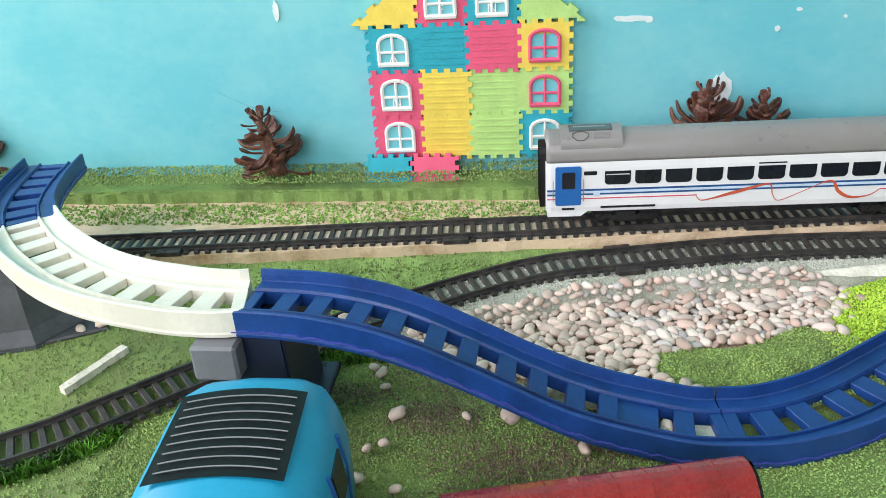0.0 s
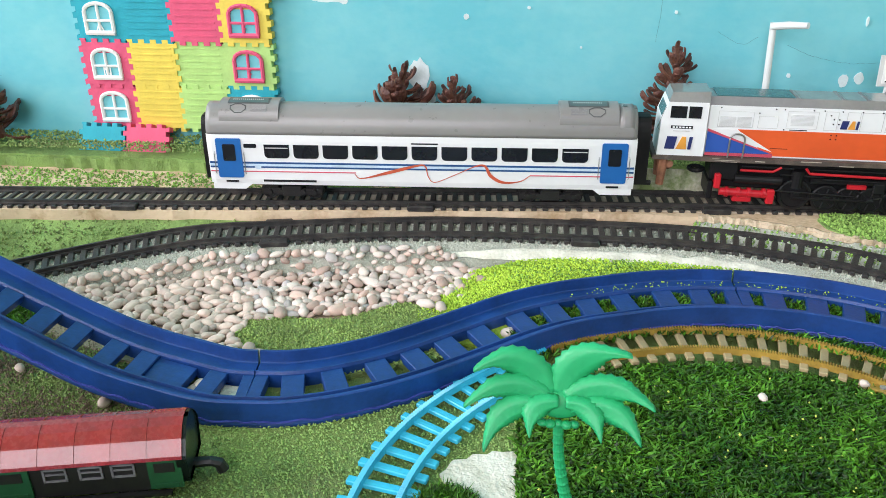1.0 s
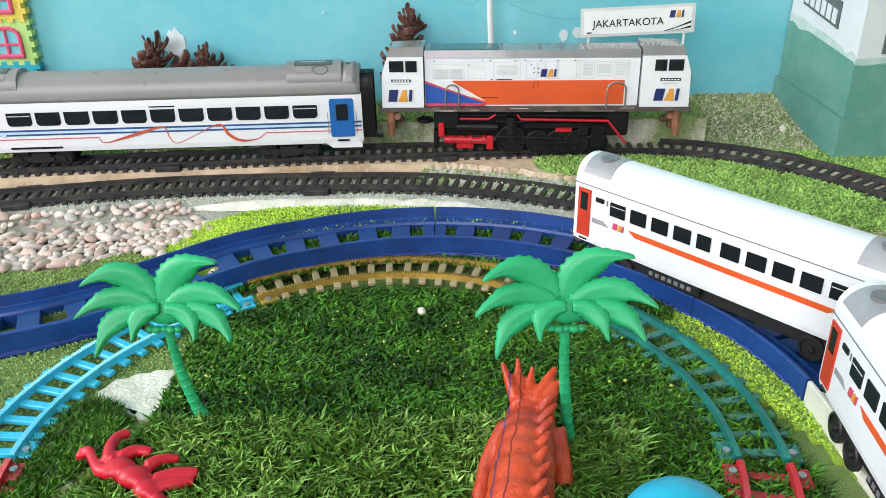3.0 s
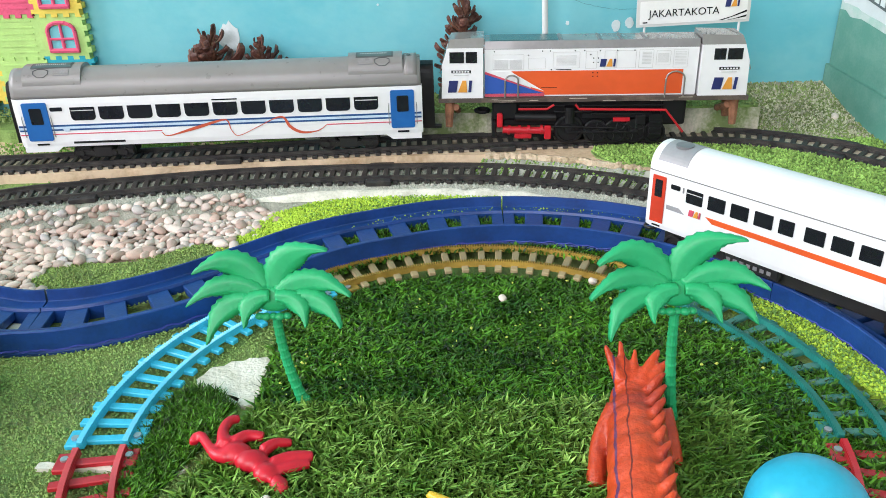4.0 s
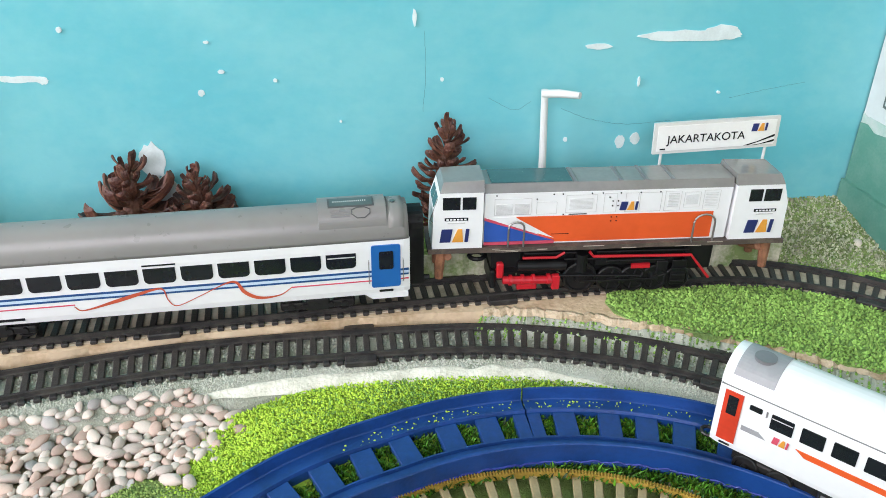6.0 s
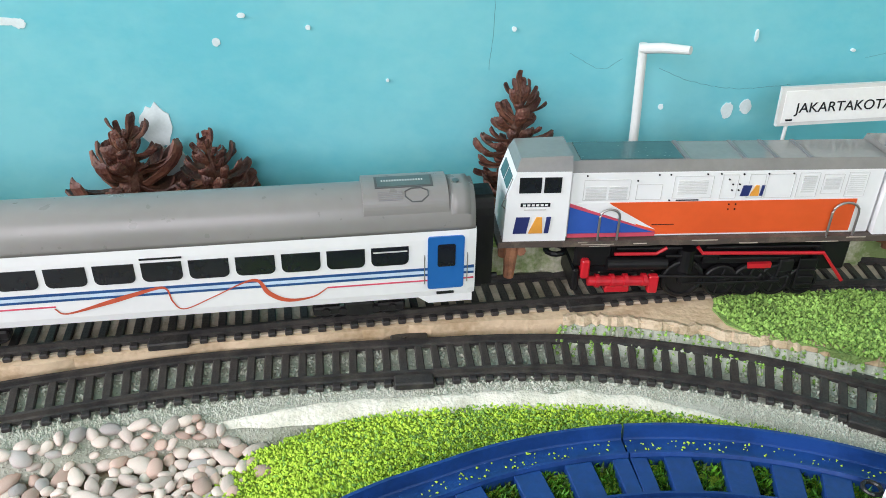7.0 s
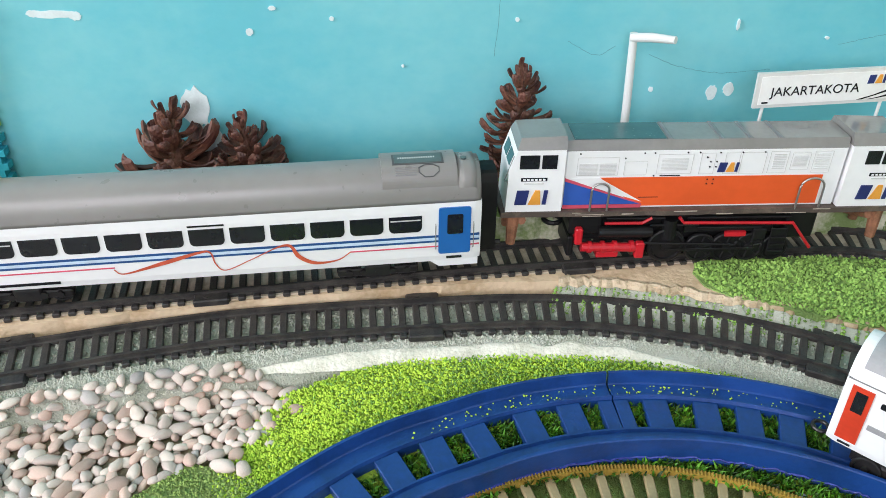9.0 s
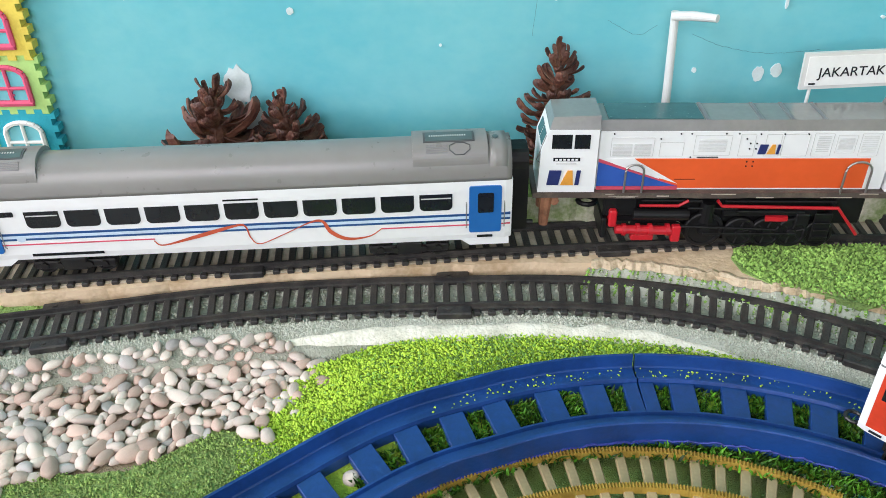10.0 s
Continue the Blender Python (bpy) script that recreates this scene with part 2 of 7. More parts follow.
# ---- tracks ----
T1 = [(-0.75, 0.69, 0), (-0.4, 0.715, 0), (-0.073, 0.742, 0), (0.086, 0.757, 0), (0.24, 0.770, 0), (0.34, 0.781, 0), (0.453, 0.791, 0), (0.56, 0.799, 0), (0.66, 0.804, 0), (0.75, 0.8085, 0), (0.834, 0.808, 0),
      (0.879, 0.797, 0), (0.918, 0.777, 0), (0.951, 0.749, 0), (0.975, 0.722, 0), (1.02, 0.65, 0), (1.05, 0.55, 0)]
T2 = [(-0.30, 0.41, -0.0145), (-0.18, 0.452, -0.0145), (-0.06, 0.520, -0.0145), (-0.02, 0.553, -0.0145), (0.025, 0.595, -0.0145), (0.09, 0.645, -0.0145), (0.16, 0.684, -0.0085), (0.225, 0.713, -0.0025), (0.268, 0.727, 0), (0.316, 0.737, 0), (0.37, 0.748, 0),
      (0.43, 0.758, 0), (0.498, 0.765, 0), (0.553, 0.768, 0), (0.606, 0.769, 0), (0.655, 0.764, 0), (0.703, 0.752, 0), (0.745, 0.736, 0), (0.792, 0.710, 0), (0.84, 0.672, 0), (0.88, 0.628, 0)]

T1 = [(x, y + (0.006 if x < 0.5 else 0.009 if x > 0.6 else 0.006 + 0.03 * (x - 0.5)), z) for x, y, z in T1]
T2 = [(x, y - 0.006 * min(1.0, max(0.0, (x - 0.42) / 0.16)), z) for x, y, z in T2]

M_TRACK = mat("worn_black_plastic", (0.021, 0.020, 0.020), 0.5, var=0.35, scale=110, bump=0.25, bscale=500, col2=(0.062, 0.056, 0.050), mix=0.46, spec=0.4)


def black_track(ctrl, z, name, label, joints):
    root = thing(name, pose(0, 0, z), label, "model track")
    pts = smooth_path(ctrl, 0.0045)
    for s in (-1, 1):
        u = s * 0.0136
        part("rail", sweep(bmesh.new(), pts, [(u - 0.0021, 0.0012), (u - 0.0021, 0.0031), (u - 0.0010, 0.0036), (u - 0.0010, 0.0061), (u + 0.0010, 0.0061), (u + 0.0010, 0.0036), (u + 0.0021, 0.0031), (u + 0.0021, 0.0012)]), M_TRACK, root)
    me = part("sleeper", boxbm(-0.0196, 0.0196, -0.0022, 0.0022, 0, 0.0029, bevel=0.0006), M_TRACK, root)
    first = True
    for i in range(1, len(pts) - 1, 2):
        s, d = sideways(pts, i)
        m = Matrix(((s.x, d.x, 0, pts[i].x), (s.y, d.y, 0, pts[i].y), (0, 0, 1, pts[i].z), (0, 0, 0, 1)))
        if first:
            me.matrix_local = m
            first = False
            continue
        o = new("sleeper", me.data)
        o.parent = root
        o.matrix_local = m
    for jx in joints:
        i = min(range(len(pts)), key=lambda k: abs(pts[k].x - jx))
        s, d = sideways(pts, i)
        for side in (-1, 1):
            bm = boxbm(-0.0042, 0.0042, -0.0105, 0.0105, 0, 0.0046, bevel=0.0008)
            tube(bm, [(0, -0.003, 0.0045), (0, -0.003, 0.0052)], 0.0014, 8)
            o = part("joint_plate", bm, M_TRACK, root)
            c = pts[i] + s * side * 0.0180
            o.matrix_local = Matrix(((s.x, d.x, 0, c.x), (s.y, d.y, 0, c.y), (0, 0, 1, c.z), (0, 0, 0, 1)))
    return root


black_track(T1, 0.026, "rear_track", "black plastic model railway track on the raised board", (-0.27, -0.05, 0.185, 0.42, 0.655, 0.93))
black_track(T2, 0.0165, "front_track", "black plastic model railway track curving over grey ballast", (-0.12, 0.1, 0.317, 0.553, 0.785))

# worn tan strip below the rear track
M_TANBED = mat("worn_tan_bed", (0.50, 0.42, 0.33), 0.9, var=0.3, scale=60, bump=0.5, bscale=500, col2=(0.34, 0.29, 0.21), mix=0.47)
tagged(part("track_bed", sweep(bmesh.new(), [p + Vector((0, 0, 0)) for p in smooth_path(T1, 0.012) if p.x > -0.4], [(-0.0200, 0.0240), (-0.0190, 0.02705), (0.0175, 0.02705), (0.0185, 0.0240)]), M_TANBED), "worn tan bed strip below the rear track", "track bed", kind="structure")

# ballast strip below the front track
bp = [p + Vector((0, 0, 0.0035)) for p in smooth_path(T2, 0.012) if p.x > 0.10]
tagged(part("ballast_bed", sweep(bmesh.new(), bp, [(-0.027, -0.001), (-0.0225, 0.0125), (0.0205, 0.0125), (0.028, 0.0108), (0.036, 0.0060), (0.042, -0.004)]), M_GREYBED), "pale grey-green gravel bed below the front track", "ballast", kind="structure")

# thick blue toy track
M_SEAM = mat("glue_seam", (0.05, 0.07, 0.32), 0.2, var=0.2, scale=60)
W = 0.0262
RC, RX, RY = (0.6494, 0.4716), 0.2239, 0.2026


def rise(x, y):
    """How far the scatter lifts the ground towards the ballast bed."""
    f = min(1.0, max(0.0, (x - 0.44) / 0.07))
    return f * f * (3 - 2 * f) * min(0.009, max(0.0, 0.10 * (y - 0.60)))


def ring_line(a0, a1, n=24):
    """The blue ring's middle line from one angle to another, lying on the ground."""
    out = []
    for i in range(n + 1):
        a = radians(a0 + (a1 - a0) * i / n)
        x, y = RC[0] + RX * math.cos(a), RC[1] + RY * math.sin(a)
        out.append(Vector((x, y, rise(x, y))))
    return out


WALLED = [(-W, 0), (-W - 0.0004, 0.002), (-W, 0.0032), (-W, 0.0160), (-W + 0.0006, 0.0166), (-W + 0.0022, 0.0166), (-W + 0.0032, 0.0098), (-W + 0.0040, 0.0092), (-0.0138, 0.0090), (-0.0130, 0.0106), (-0.0118, 0.0106), (-0.0110, 0.0088), (-0.0110, 0.0)]


def walled_track(pts, name, material, label, holes=6, tie=0.0066, wide=-1):
    root = thing(name, pose(0, 0, 0), label, "toy track", "thick toy track pieces")
    for s in (1, -1):
        part("side_rail", sweep(bmesh.new(), pts, [(s * u, v) for u, v in WALLED]), material, root)
    seam = []
    rng = random.Random(int(pts[0].x * 5000))
    for i, p in enumerate(smooth_path(pts, 0.0022)):
        seam.append((p, rng.uniform(-0.0005, 0.0005) + 0.0005 * math.sin(i * 0.9)))
    if material is M_BLUE:
        for s in (1, -1):
            line = [p for p, _ in seam]
            bm = tube(bmesh.new(), [p + sideways(line, i)[0] * s * (W + 0.0003) + Vector((0, 0, 0.0038 + w)) for i, (p, w) in enumerate(seam)], 0.0006, 5)
            part("glue_seam", bm, M_SEAM, root, "wavy glossy glue seam")
    n = len(pts) - 1
    for k in range(holes + 1):
        f = k / holes * n
        i = min(int(round(f)), n)
        s, d = sideways(pts, i)
        gap = (pts[1] - pts[0]).length * n / holes
        hw = tie if 0 < k < holes else tie * 0.6
        off = 0 if 0 < k < holes else (hw if k == 0 else -hw)
        if k == wide:
            hw, off = tie + gap / 2, gap / 2
        bm = boxbm(-0.0109, 0.0109, -hw, hw, 0.003, 0.0088, bevel=0.0004)
        o = part("cross_tie", bm, material, root)
        c = pts[i] + d * off
        g = (pts[min(i + 1, n)] - pts[max(i - 1, 0)]).normalized()
        u = s.cross(g)
        o.matrix_local = Matrix(((s.x, g.x, u.x, c.x), (s.y, g.y, u.y, c.y), (s.z, g.z, u.z, c.z), (0, 0, 0, 1)))
    return root


BT = "navy blue thick plastic toy track with open ties"
# right-hand ring
walled_track(ring_line(90.0, 36.2, 48), "blue_toy_track", M_BLUE, BT, 9)
walled_track(ring_line(35.9, 6.5), "blue_toy_track", M_BLUE, BT, 5)
# two S-shaped pieces through the valley, the left one climbing
s_right = smooth_path(ring_line(90.12, 112, 6) + [Vector((x, y, rise(x, y))) for x, y in ((0.541, 0.6515), (0.519, 0.6415), (0.500, 0.630), (0.481, 0.617), (0.462, 0.603), (0.443, 0.588), (0.422, 0.574), (0.398, 0.5620), (0.376, 0.5550), (0.3562, 0.5531))], 0.004)
s_left = smooth_path([(x, y + 0.009, z) for x, y, z in ((0.3559, 0.5440, 0.0), (0.3465, 0.5431, 0.0003), (0.334, 0.5432, 0.0012), (0.313, 0.5457, 0.004), (0.292, 0.5475, 0.0080), (0.271, 0.5492, 0.0140), (0.250, 0.5505, 0.0228), (0.228, 0.5510, 0.0340), (0.2065, 0.5515, 0.0447), (0.184, 0.5525, 0.0550), (0.162, 0.5545, 0.0620), (0.137, 0.5575, 0.0662), (0.114, 0.5605, 0.0677), (0.0945, 0.5628, 0.0677), (0.081, 0.5638, 0.0677))], 0.004)
walled_track(s_right, "blue_toy_track", M_BLUE, BT, 13)
walled_track(s_left, "blue_toy_track", M_BLUE, "navy blue thick plastic toy track climbing to a pier", 13, 0.0055, 2)
ivory = smooth_path([(x, y + 0.009, z) for x, y, z in ((0.0802, 0.5638, 0.0679), (0.069, 0.5620, 0.0680), (0.046, 0.5635, 0.0682), (0.0215, 0.5690, 0.0684), (-0.002, 0.5755, 0.0686), (-0.025, 0.5850, 0.0688), (-0.050, 0.5990, 0.0690), (-0.076, 0.6185, 0.0690), (-0.101, 0.6400, 0.0690), (-0.1235, 0.6640, 0.0690), (-0.132, 0.6740, 0.0690))], 0.004)
walled_track(ivory, "ivory_toy_track", M_IVORY, "ivory white thick plastic toy track high on piers", 10, 0.0066)
walled_track(smooth_path([(x, y + 0.009, z) for x, y, z in ((-0.1328, 0.6752, 0.0690), (-0.147, 0.698, 0.070), (-0.158, 0.726, 0.071), (-0.166, 0.756, 0.072), (-0.172, 0.79, 0.073))], 0.004), "blue_toy_track", M_BLUE, BT)
ex, ey = RC[0] + RX * math.cos(radians(6.2)), RC[1] + RY * math.sin(radians(6.2))
dx, dy = math.sin(radians(5.0)), -math.cos(radians(5.0))
walled_track([Vector((ex + dx * s, ey + dy * s, 0.0)) for s in [0.002 + 0.2 * k / 24 for k in range(25)]], "ivory_toy_track", M_IVORY, "ivory white straight thick plastic toy track", 6)

# thin toy oval
OC, OR, OLX, ORX = (0.632, 0.455), 0.177, 0.190, 0.178


def oval(a):
    return Vector((OC[0] + (ORX if math.cos(radians(a)) > 0 else OLX) * math.cos(radians(a)), OC[1] + OR * math.sin(radians(a)), 0.0)) + Vector((0, 0, rise(OC[0] + OLX * math.cos(radians(a)), OC[1] + OR * math.sin(radians(a)))))


M_GOLDTIE = mat("tan_plastic", (0.40, 0.31, 0.17), 0.45, var=0.2, scale=60)
M_TEALTIE = mat("pale_teal_plastic", (0.035, 0.22, 0.18), 0.3, var=0.25, scale=50)


def thin_track(a0, a1, name, material, label, n, tie=None):
    root = thing(name, pose(0, 0, 0.002), label, "toy track", "thin toy track pieces")
    pts = [oval(a0 + (a1 - a0) * i / 40) for i in range(41)]
    fine = smooth_path(pts, 0.00085)
    for s in (-1, 1):
        u = s * 0.0112
        bm = bmesh.new()
        rings = []
        for i, p in enumerate(fine):
            sd, _ = sideways(fine, i)
            h = 0.0062 if i % 2 else 0.0052
            rings.append([bm.verts.new(p + sd * (u + o) + Vector((0, 0, v))) for o, v in ((-0.0019, 0.0015), (-0.0014, h), (0.0014, h), (0.0019, 0.0015))])
        for r, q in zip(rings, rings[1:]):
            for k in range(4):
                bm.faces.new((r[k], r[(k + 1) % 4], q[(k + 1) % 4], q[k]))
        bm.faces.new(rings[0][::-1])
        bm.faces.new(rings[-1])
        part("rail", bm, material, root, "toothed rail")
    for k in range(n):
        i = (k + 0.5) / n * 40
        p = oval(a0 + (a1 - a0) * (k + 0.5) / n)
        s, d = sideways(pts, int(i))
        o = part("sleeper", boxbm(-0.0188, 0.0188, -0.0024, 0.0024, 0, 0.0028, bevel=0.0005), tie or material, root)
        o.matrix_local = Matrix(((s.x, d.x, 0, p.x), (s.y, d.y, 0, p.y), (0, 0, 1, p.z), (0, 0, 0, 1)))
    for i, f in ((0, 1), (40, -1)):
        s, d = sideways(pts, i)
        for side in (-1, 1):
            c = pts[i] + d * f * 0.0068 + s * side * 0.0152
            o = part("end_plate", boxbm(-0.0042, 0.0042, -0.0062, 0.0062, 0.0002, 0.0032, bevel=0.0006), material, root)
            o.matrix_local = Matrix(((s.x, d.x, 0, c.x), (s.y, d.y, 0, c.y), (0, 0, 1, c.z), (0, 0, 0, 1)))
            part("stud", tube(bmesh.new(), [(0, -f * 0.001, 0.003), (0, -f * 0.001, 0.0042)], 0.0019, 14), M_SILVER, o)
    return root


M_SILVER = mat("dull_silver", (0.45, 0.46, 0.48), 0.35, metal=0.7)
thin_track(122, 58, "gold_toy_track", M_GOLD, "gold-brown thin plastic toy track", 17, M_GOLDTIE)
thin_track(184, 123, "light_blue_toy_track", M_LBLUE, "light blue thin plastic toy track", 15)
thin_track(57, -4, "teal_toy_track", M_TEAL, "translucent teal thin plastic toy track", 14, M_TEALTIE)
thin_track(215, 185, "red_toy_track", M_RED, "glossy red thin plastic toy track", 7)
thin_track(-5, -35, "red_toy_track", M_RED, "glossy red thin plastic toy track", 7)

# ---- trains ----
def rrect(x0, x1, z0, z1, r, low=False):
    """Outline of an upright rectangle with rounded corners (low: rounded below alone)."""
    pts = []
    for cx, cz, a0 in ((x1 - r, z1 - r, 0), (x0 + r, z1 - r, 90), (x0 + r, z0 + r, 180), (x1 - r, z0 + r, 270)):
        if low and a0 < 180:
            pts.append((x1 if a0 == 0 else x0, z1))
            continue
        for k in range(5):
            a = radians(a0 + 90 * k / 4)
            pts.append((cx + r * math.cos(a), cz + r * math.sin(a)))
    return pts


def plate(bm, pts, y0, y1):
    """An upright outline in x and z, thick from y0 to y1."""
    a = [bm.verts.new((x, y0, z)) for x, z in pts]
    b = [bm.verts.new((x, y1, z)) for x, z in pts]
    bm.faces.new(a)
    bm.faces.new(b[::-1])
    for k in range(len(pts)):
        j = (k + 1) % len(pts)
        bm.faces.new((a[k], b[k], b[j], a[j]))
    return bm


def on_side(name, pts, y, out, material, root, label=""):
    """A flat outline laid on a side at y; out: how far it stands proud."""
    s = -1 if y < 0 else 1
    return part(name, plate(bmesh.new(), pts, y - s * 0.0006, y + s * out), material, root, label)


def bar(x0, x1, z0, z1):
    return [(x0, z0), (x1, z0), (x1, z1), (x0, z1)]


def ribbon(line, w):
    """An outline round a line with a width of its own at each point."""
    p = smooth_path([(x, 0, z) for x, z in line], 0.0012)
    lo, hi = [], []
    for i, q in enumerate(p):
        d = (p[min(i + 1, len(p) - 1)] - p[max(i - 1, 0)]).normalized()
        n = Vector((-d.z, 0, d.x))
        f = i / (len(p) - 1)
        t = w * (0.22 + 0.95 * (math.exp(-((f - 0.22) / 0.13) ** 2) + math.exp(-((f - 0.80) / 0.10) ** 2)))
        hi.append((q.x + n.x * t, q.z + n.z * t))
        lo.append((q.x - n.x * t, q.z - n.z * t))
    return p, lo, hi


def ribbon_bm(line, w, y0, y1):
    bm = bmesh.new()
    _, lo, hi = ribbon(line, w)
    for k in range(len(lo) - 1):
        q = [lo[k], lo[k + 1], hi[k + 1], hi[k]]
        a = [bm.verts.new((x, y0, z)) for x, z in q]
        b = [bm.verts.new((x, y1, z)) for x, z in q]
        bm.faces.new(a)
        bm.faces.new(b[::-1])
    return bm


def mark(root, x, z, h, y, tint=None):
    """A company mark as plain slanted shapes."""
    dark = tint or M_MARKNAVY
    for pts, m in (([(0.00, 0), (0.84, 0), (1.02, 1), (0.16, 1)], dark), ([(0.98, 0), (1.88, 0), (1.78, 1), (1.44, 1)], M_MARKORANGE), ([(1.98, 0), (2.26, 0), (2.36, 1), (2.08, 1)], dark)):
        on_side("company_mark", [(x + (u - 0.1) * h * 0.88, z + v * h) for u, v in pts], y, 0.0007, m, root)


M_MARKNAVY = mat("mark_navy", (0.02, 0.03, 0.14), 0.4)
M_MARKORANGE = mat("mark_orange", (0.75, 0.33, 0.05), 0.4)
M_STRIPEBLUE = mat("stripe_blue", (0.012, 0.075, 0.24), 0.4)
M_STRIPELIGHT = mat("stripe_light", (0.55, 0.68, 0.82), 0.4)
M_STRIPERED = mat("stripe_red", (0.62, 0.08, 0.13), 0.4)
M_SWOOSH = mat("ribbon_red", (0.56, 0.095, 0.045), 0.4)
M_GREYPLATE = mat("grey_plate", (0.33, 0.33, 0.345), 0.4, var=0.1)
M_GREYMID = mat("grey_mid", (0.20, 0.20, 0.21), 0.4, var=0.1)
M_GREYDARK = mat("dark_grey", (0.085, 0.088, 0.09), 0.4, var=0.15)
M_GREYTEAL = mat("dark_teal_grey", (0.085, 0.125, 0.125), 0.35, var=0.15, scale=60)
M_LINE = mat("grey_line", (0.58, 0.58, 0.58), 0.5)
M_VENT = mat("vent_grey", (0.66, 0.67, 0.67), 0.5)
M_REDPAINT = mat("red_paint", (0.55, 0.015, 0.025), 0.35)
M_DOORRED = mat("door_red", (0.62, 0.05, 0.02), 0.4)
M_STEEL = mat("bare_wire", (0.36, 0.35, 0.34), 0.35, metal=0.8)
M_TEALPANEL = mat("teal_panel", (0.05, 0.13, 0.14), 0.22)
M_GLOSSGREY = mat("glossy_grey_roof", (0.24, 0.235, 0.225), 0.18, var=0.1, scale=40, coat=0.4)
M_BROWNPLATE = mat("worn_deck", (0.06, 0.045, 0.038), 0.6, var=0.4, scale=90, col2=(0.16, 0.12, 0.09), mix=0.38)
M_BARK = mat("reddish_wood", (0.30, 0.13, 0.07), 0.7, var=0.4, scale=80, bump=0.5)


def extrude_x(bm, profile, x0, x1, ends=0.0):
    """A cross profile (y, z) drawn out along x, drawn in a little at both ends."""
    rings = []
    cz = sum(z for _, z in profile) / len(profile)
    for x, k in ((x0, 1 - ends), (x0 + 0.004, 1.0), (x1 - 0.004, 1.0), (x1, 1 - ends)):
        rings.append([bm.verts.new((x, y * k, cz + (z - cz) * k)) for y, z in profile])
    n = len(profile)
    for r, s in zip(rings, rings[1:]):
        for k in range(n):
            bm.faces.new((r[k], r[(k + 1) % n], s[(k + 1) % n], s[k]))
    bm.faces.new(rings[0][::-1])
    bm.faces.new(rings[-1])
    return bm


def roof_profile(hw, z0, z1, n=16, power=2.4):
    pts = []
    for k in range(n + 1):
        a = math.pi * k / n
        c, s = math.cos(a), math.sin(a)
        pts.append((hw * math.copysign(abs(c) ** (2 / power), c), z0 + (z1 - z0) * abs(s) ** (2 / power)))
    return pts


def lathe(bm, c, profile, n=24):
    """A turned form about an axis along y through c; profile of (radius, y)."""
    rings = [[bm.verts.new((c[0] + r * math.cos(2 * math.pi * k / n), c[1] + y, c[2] + r * math.sin(2 * math.pi * k / n))) for k in range(n)] for r, y in profile]
    for p, q in zip(rings, rings[1:]):
        for k in range(n):
            bm.faces.new((p[k], p[(k + 1) % n], q[(k + 1) % n], q[k]))
    bm.faces.new(rings[0][::-1])
    bm.faces.new(rings[-1])
    return bm


M_SPOKE = mat("spoke_black", (0.012, 0.012, 0.013), 0.45, spec=0.3)


def wheel(root, x, y, z, r, m=None, spokes=False):
    s = -1 if y < 0 else 1
    w = [(r, -s * 0.0015), (r, s * 0.0008), (r * 0.93, s * 0.0015), (r * 0.80, s * 0.0015), (r * 0.76, s * 0.0004), (r * 0.30, s * 0.0004), (r * 0.26, s * 0.0022), (r * 0.10, s * 0.0024)]
    ob = part("wheel", lathe(bmesh.new(), (x, y, z), w), m or M_BLACK, root)
    if spokes:
        for k in range(6):
            a = math.pi * k / 3 + 0.3
            part("spoke", tube(bmesh.new(), [(x + r * 0.25 * math.cos(a), y + s * 0.0006, z + r * 0.25 * math.sin(a)), (x + r * 0.8 * math.cos(a), y + s * 0.0006, z + r * 0.8 * math.sin(a))], 0.0007, 6), M_SPOKE, ob)
    return ob


def bogie(root, x, z, hw, length=0.05, r=0.0075):
    bm = boxbm(x - length / 2, x + length / 2, -hw * 0.72, -hw * 0.62, z + 0.004, z + 0.0095, bevel=0.001)
    box(bm, x - length / 2, x + length / 2, hw * 0.62, hw * 0.72, z + 0.004, z + 0.0095, bevel=0.001)
    box(bm, x - 0.008, x + 0.008, -hw * 0.8, hw * 0.8, z + 0.003, z + 0.012, bevel=0.001)
    for k in range(-2, 3):
        disc(bm, (x + k * length * 0.18, -hw * 0.75, z + 0.007), (0, 1, 0), 0.0022, 0.002, 10)
    part("bogie_frame", bm, M_BLACK, root)
    for s in (-1, 1):
        for y in (-0.0085, 0.0085):
            wheel(root, x + s * length * 0.36, y, z + r, r)


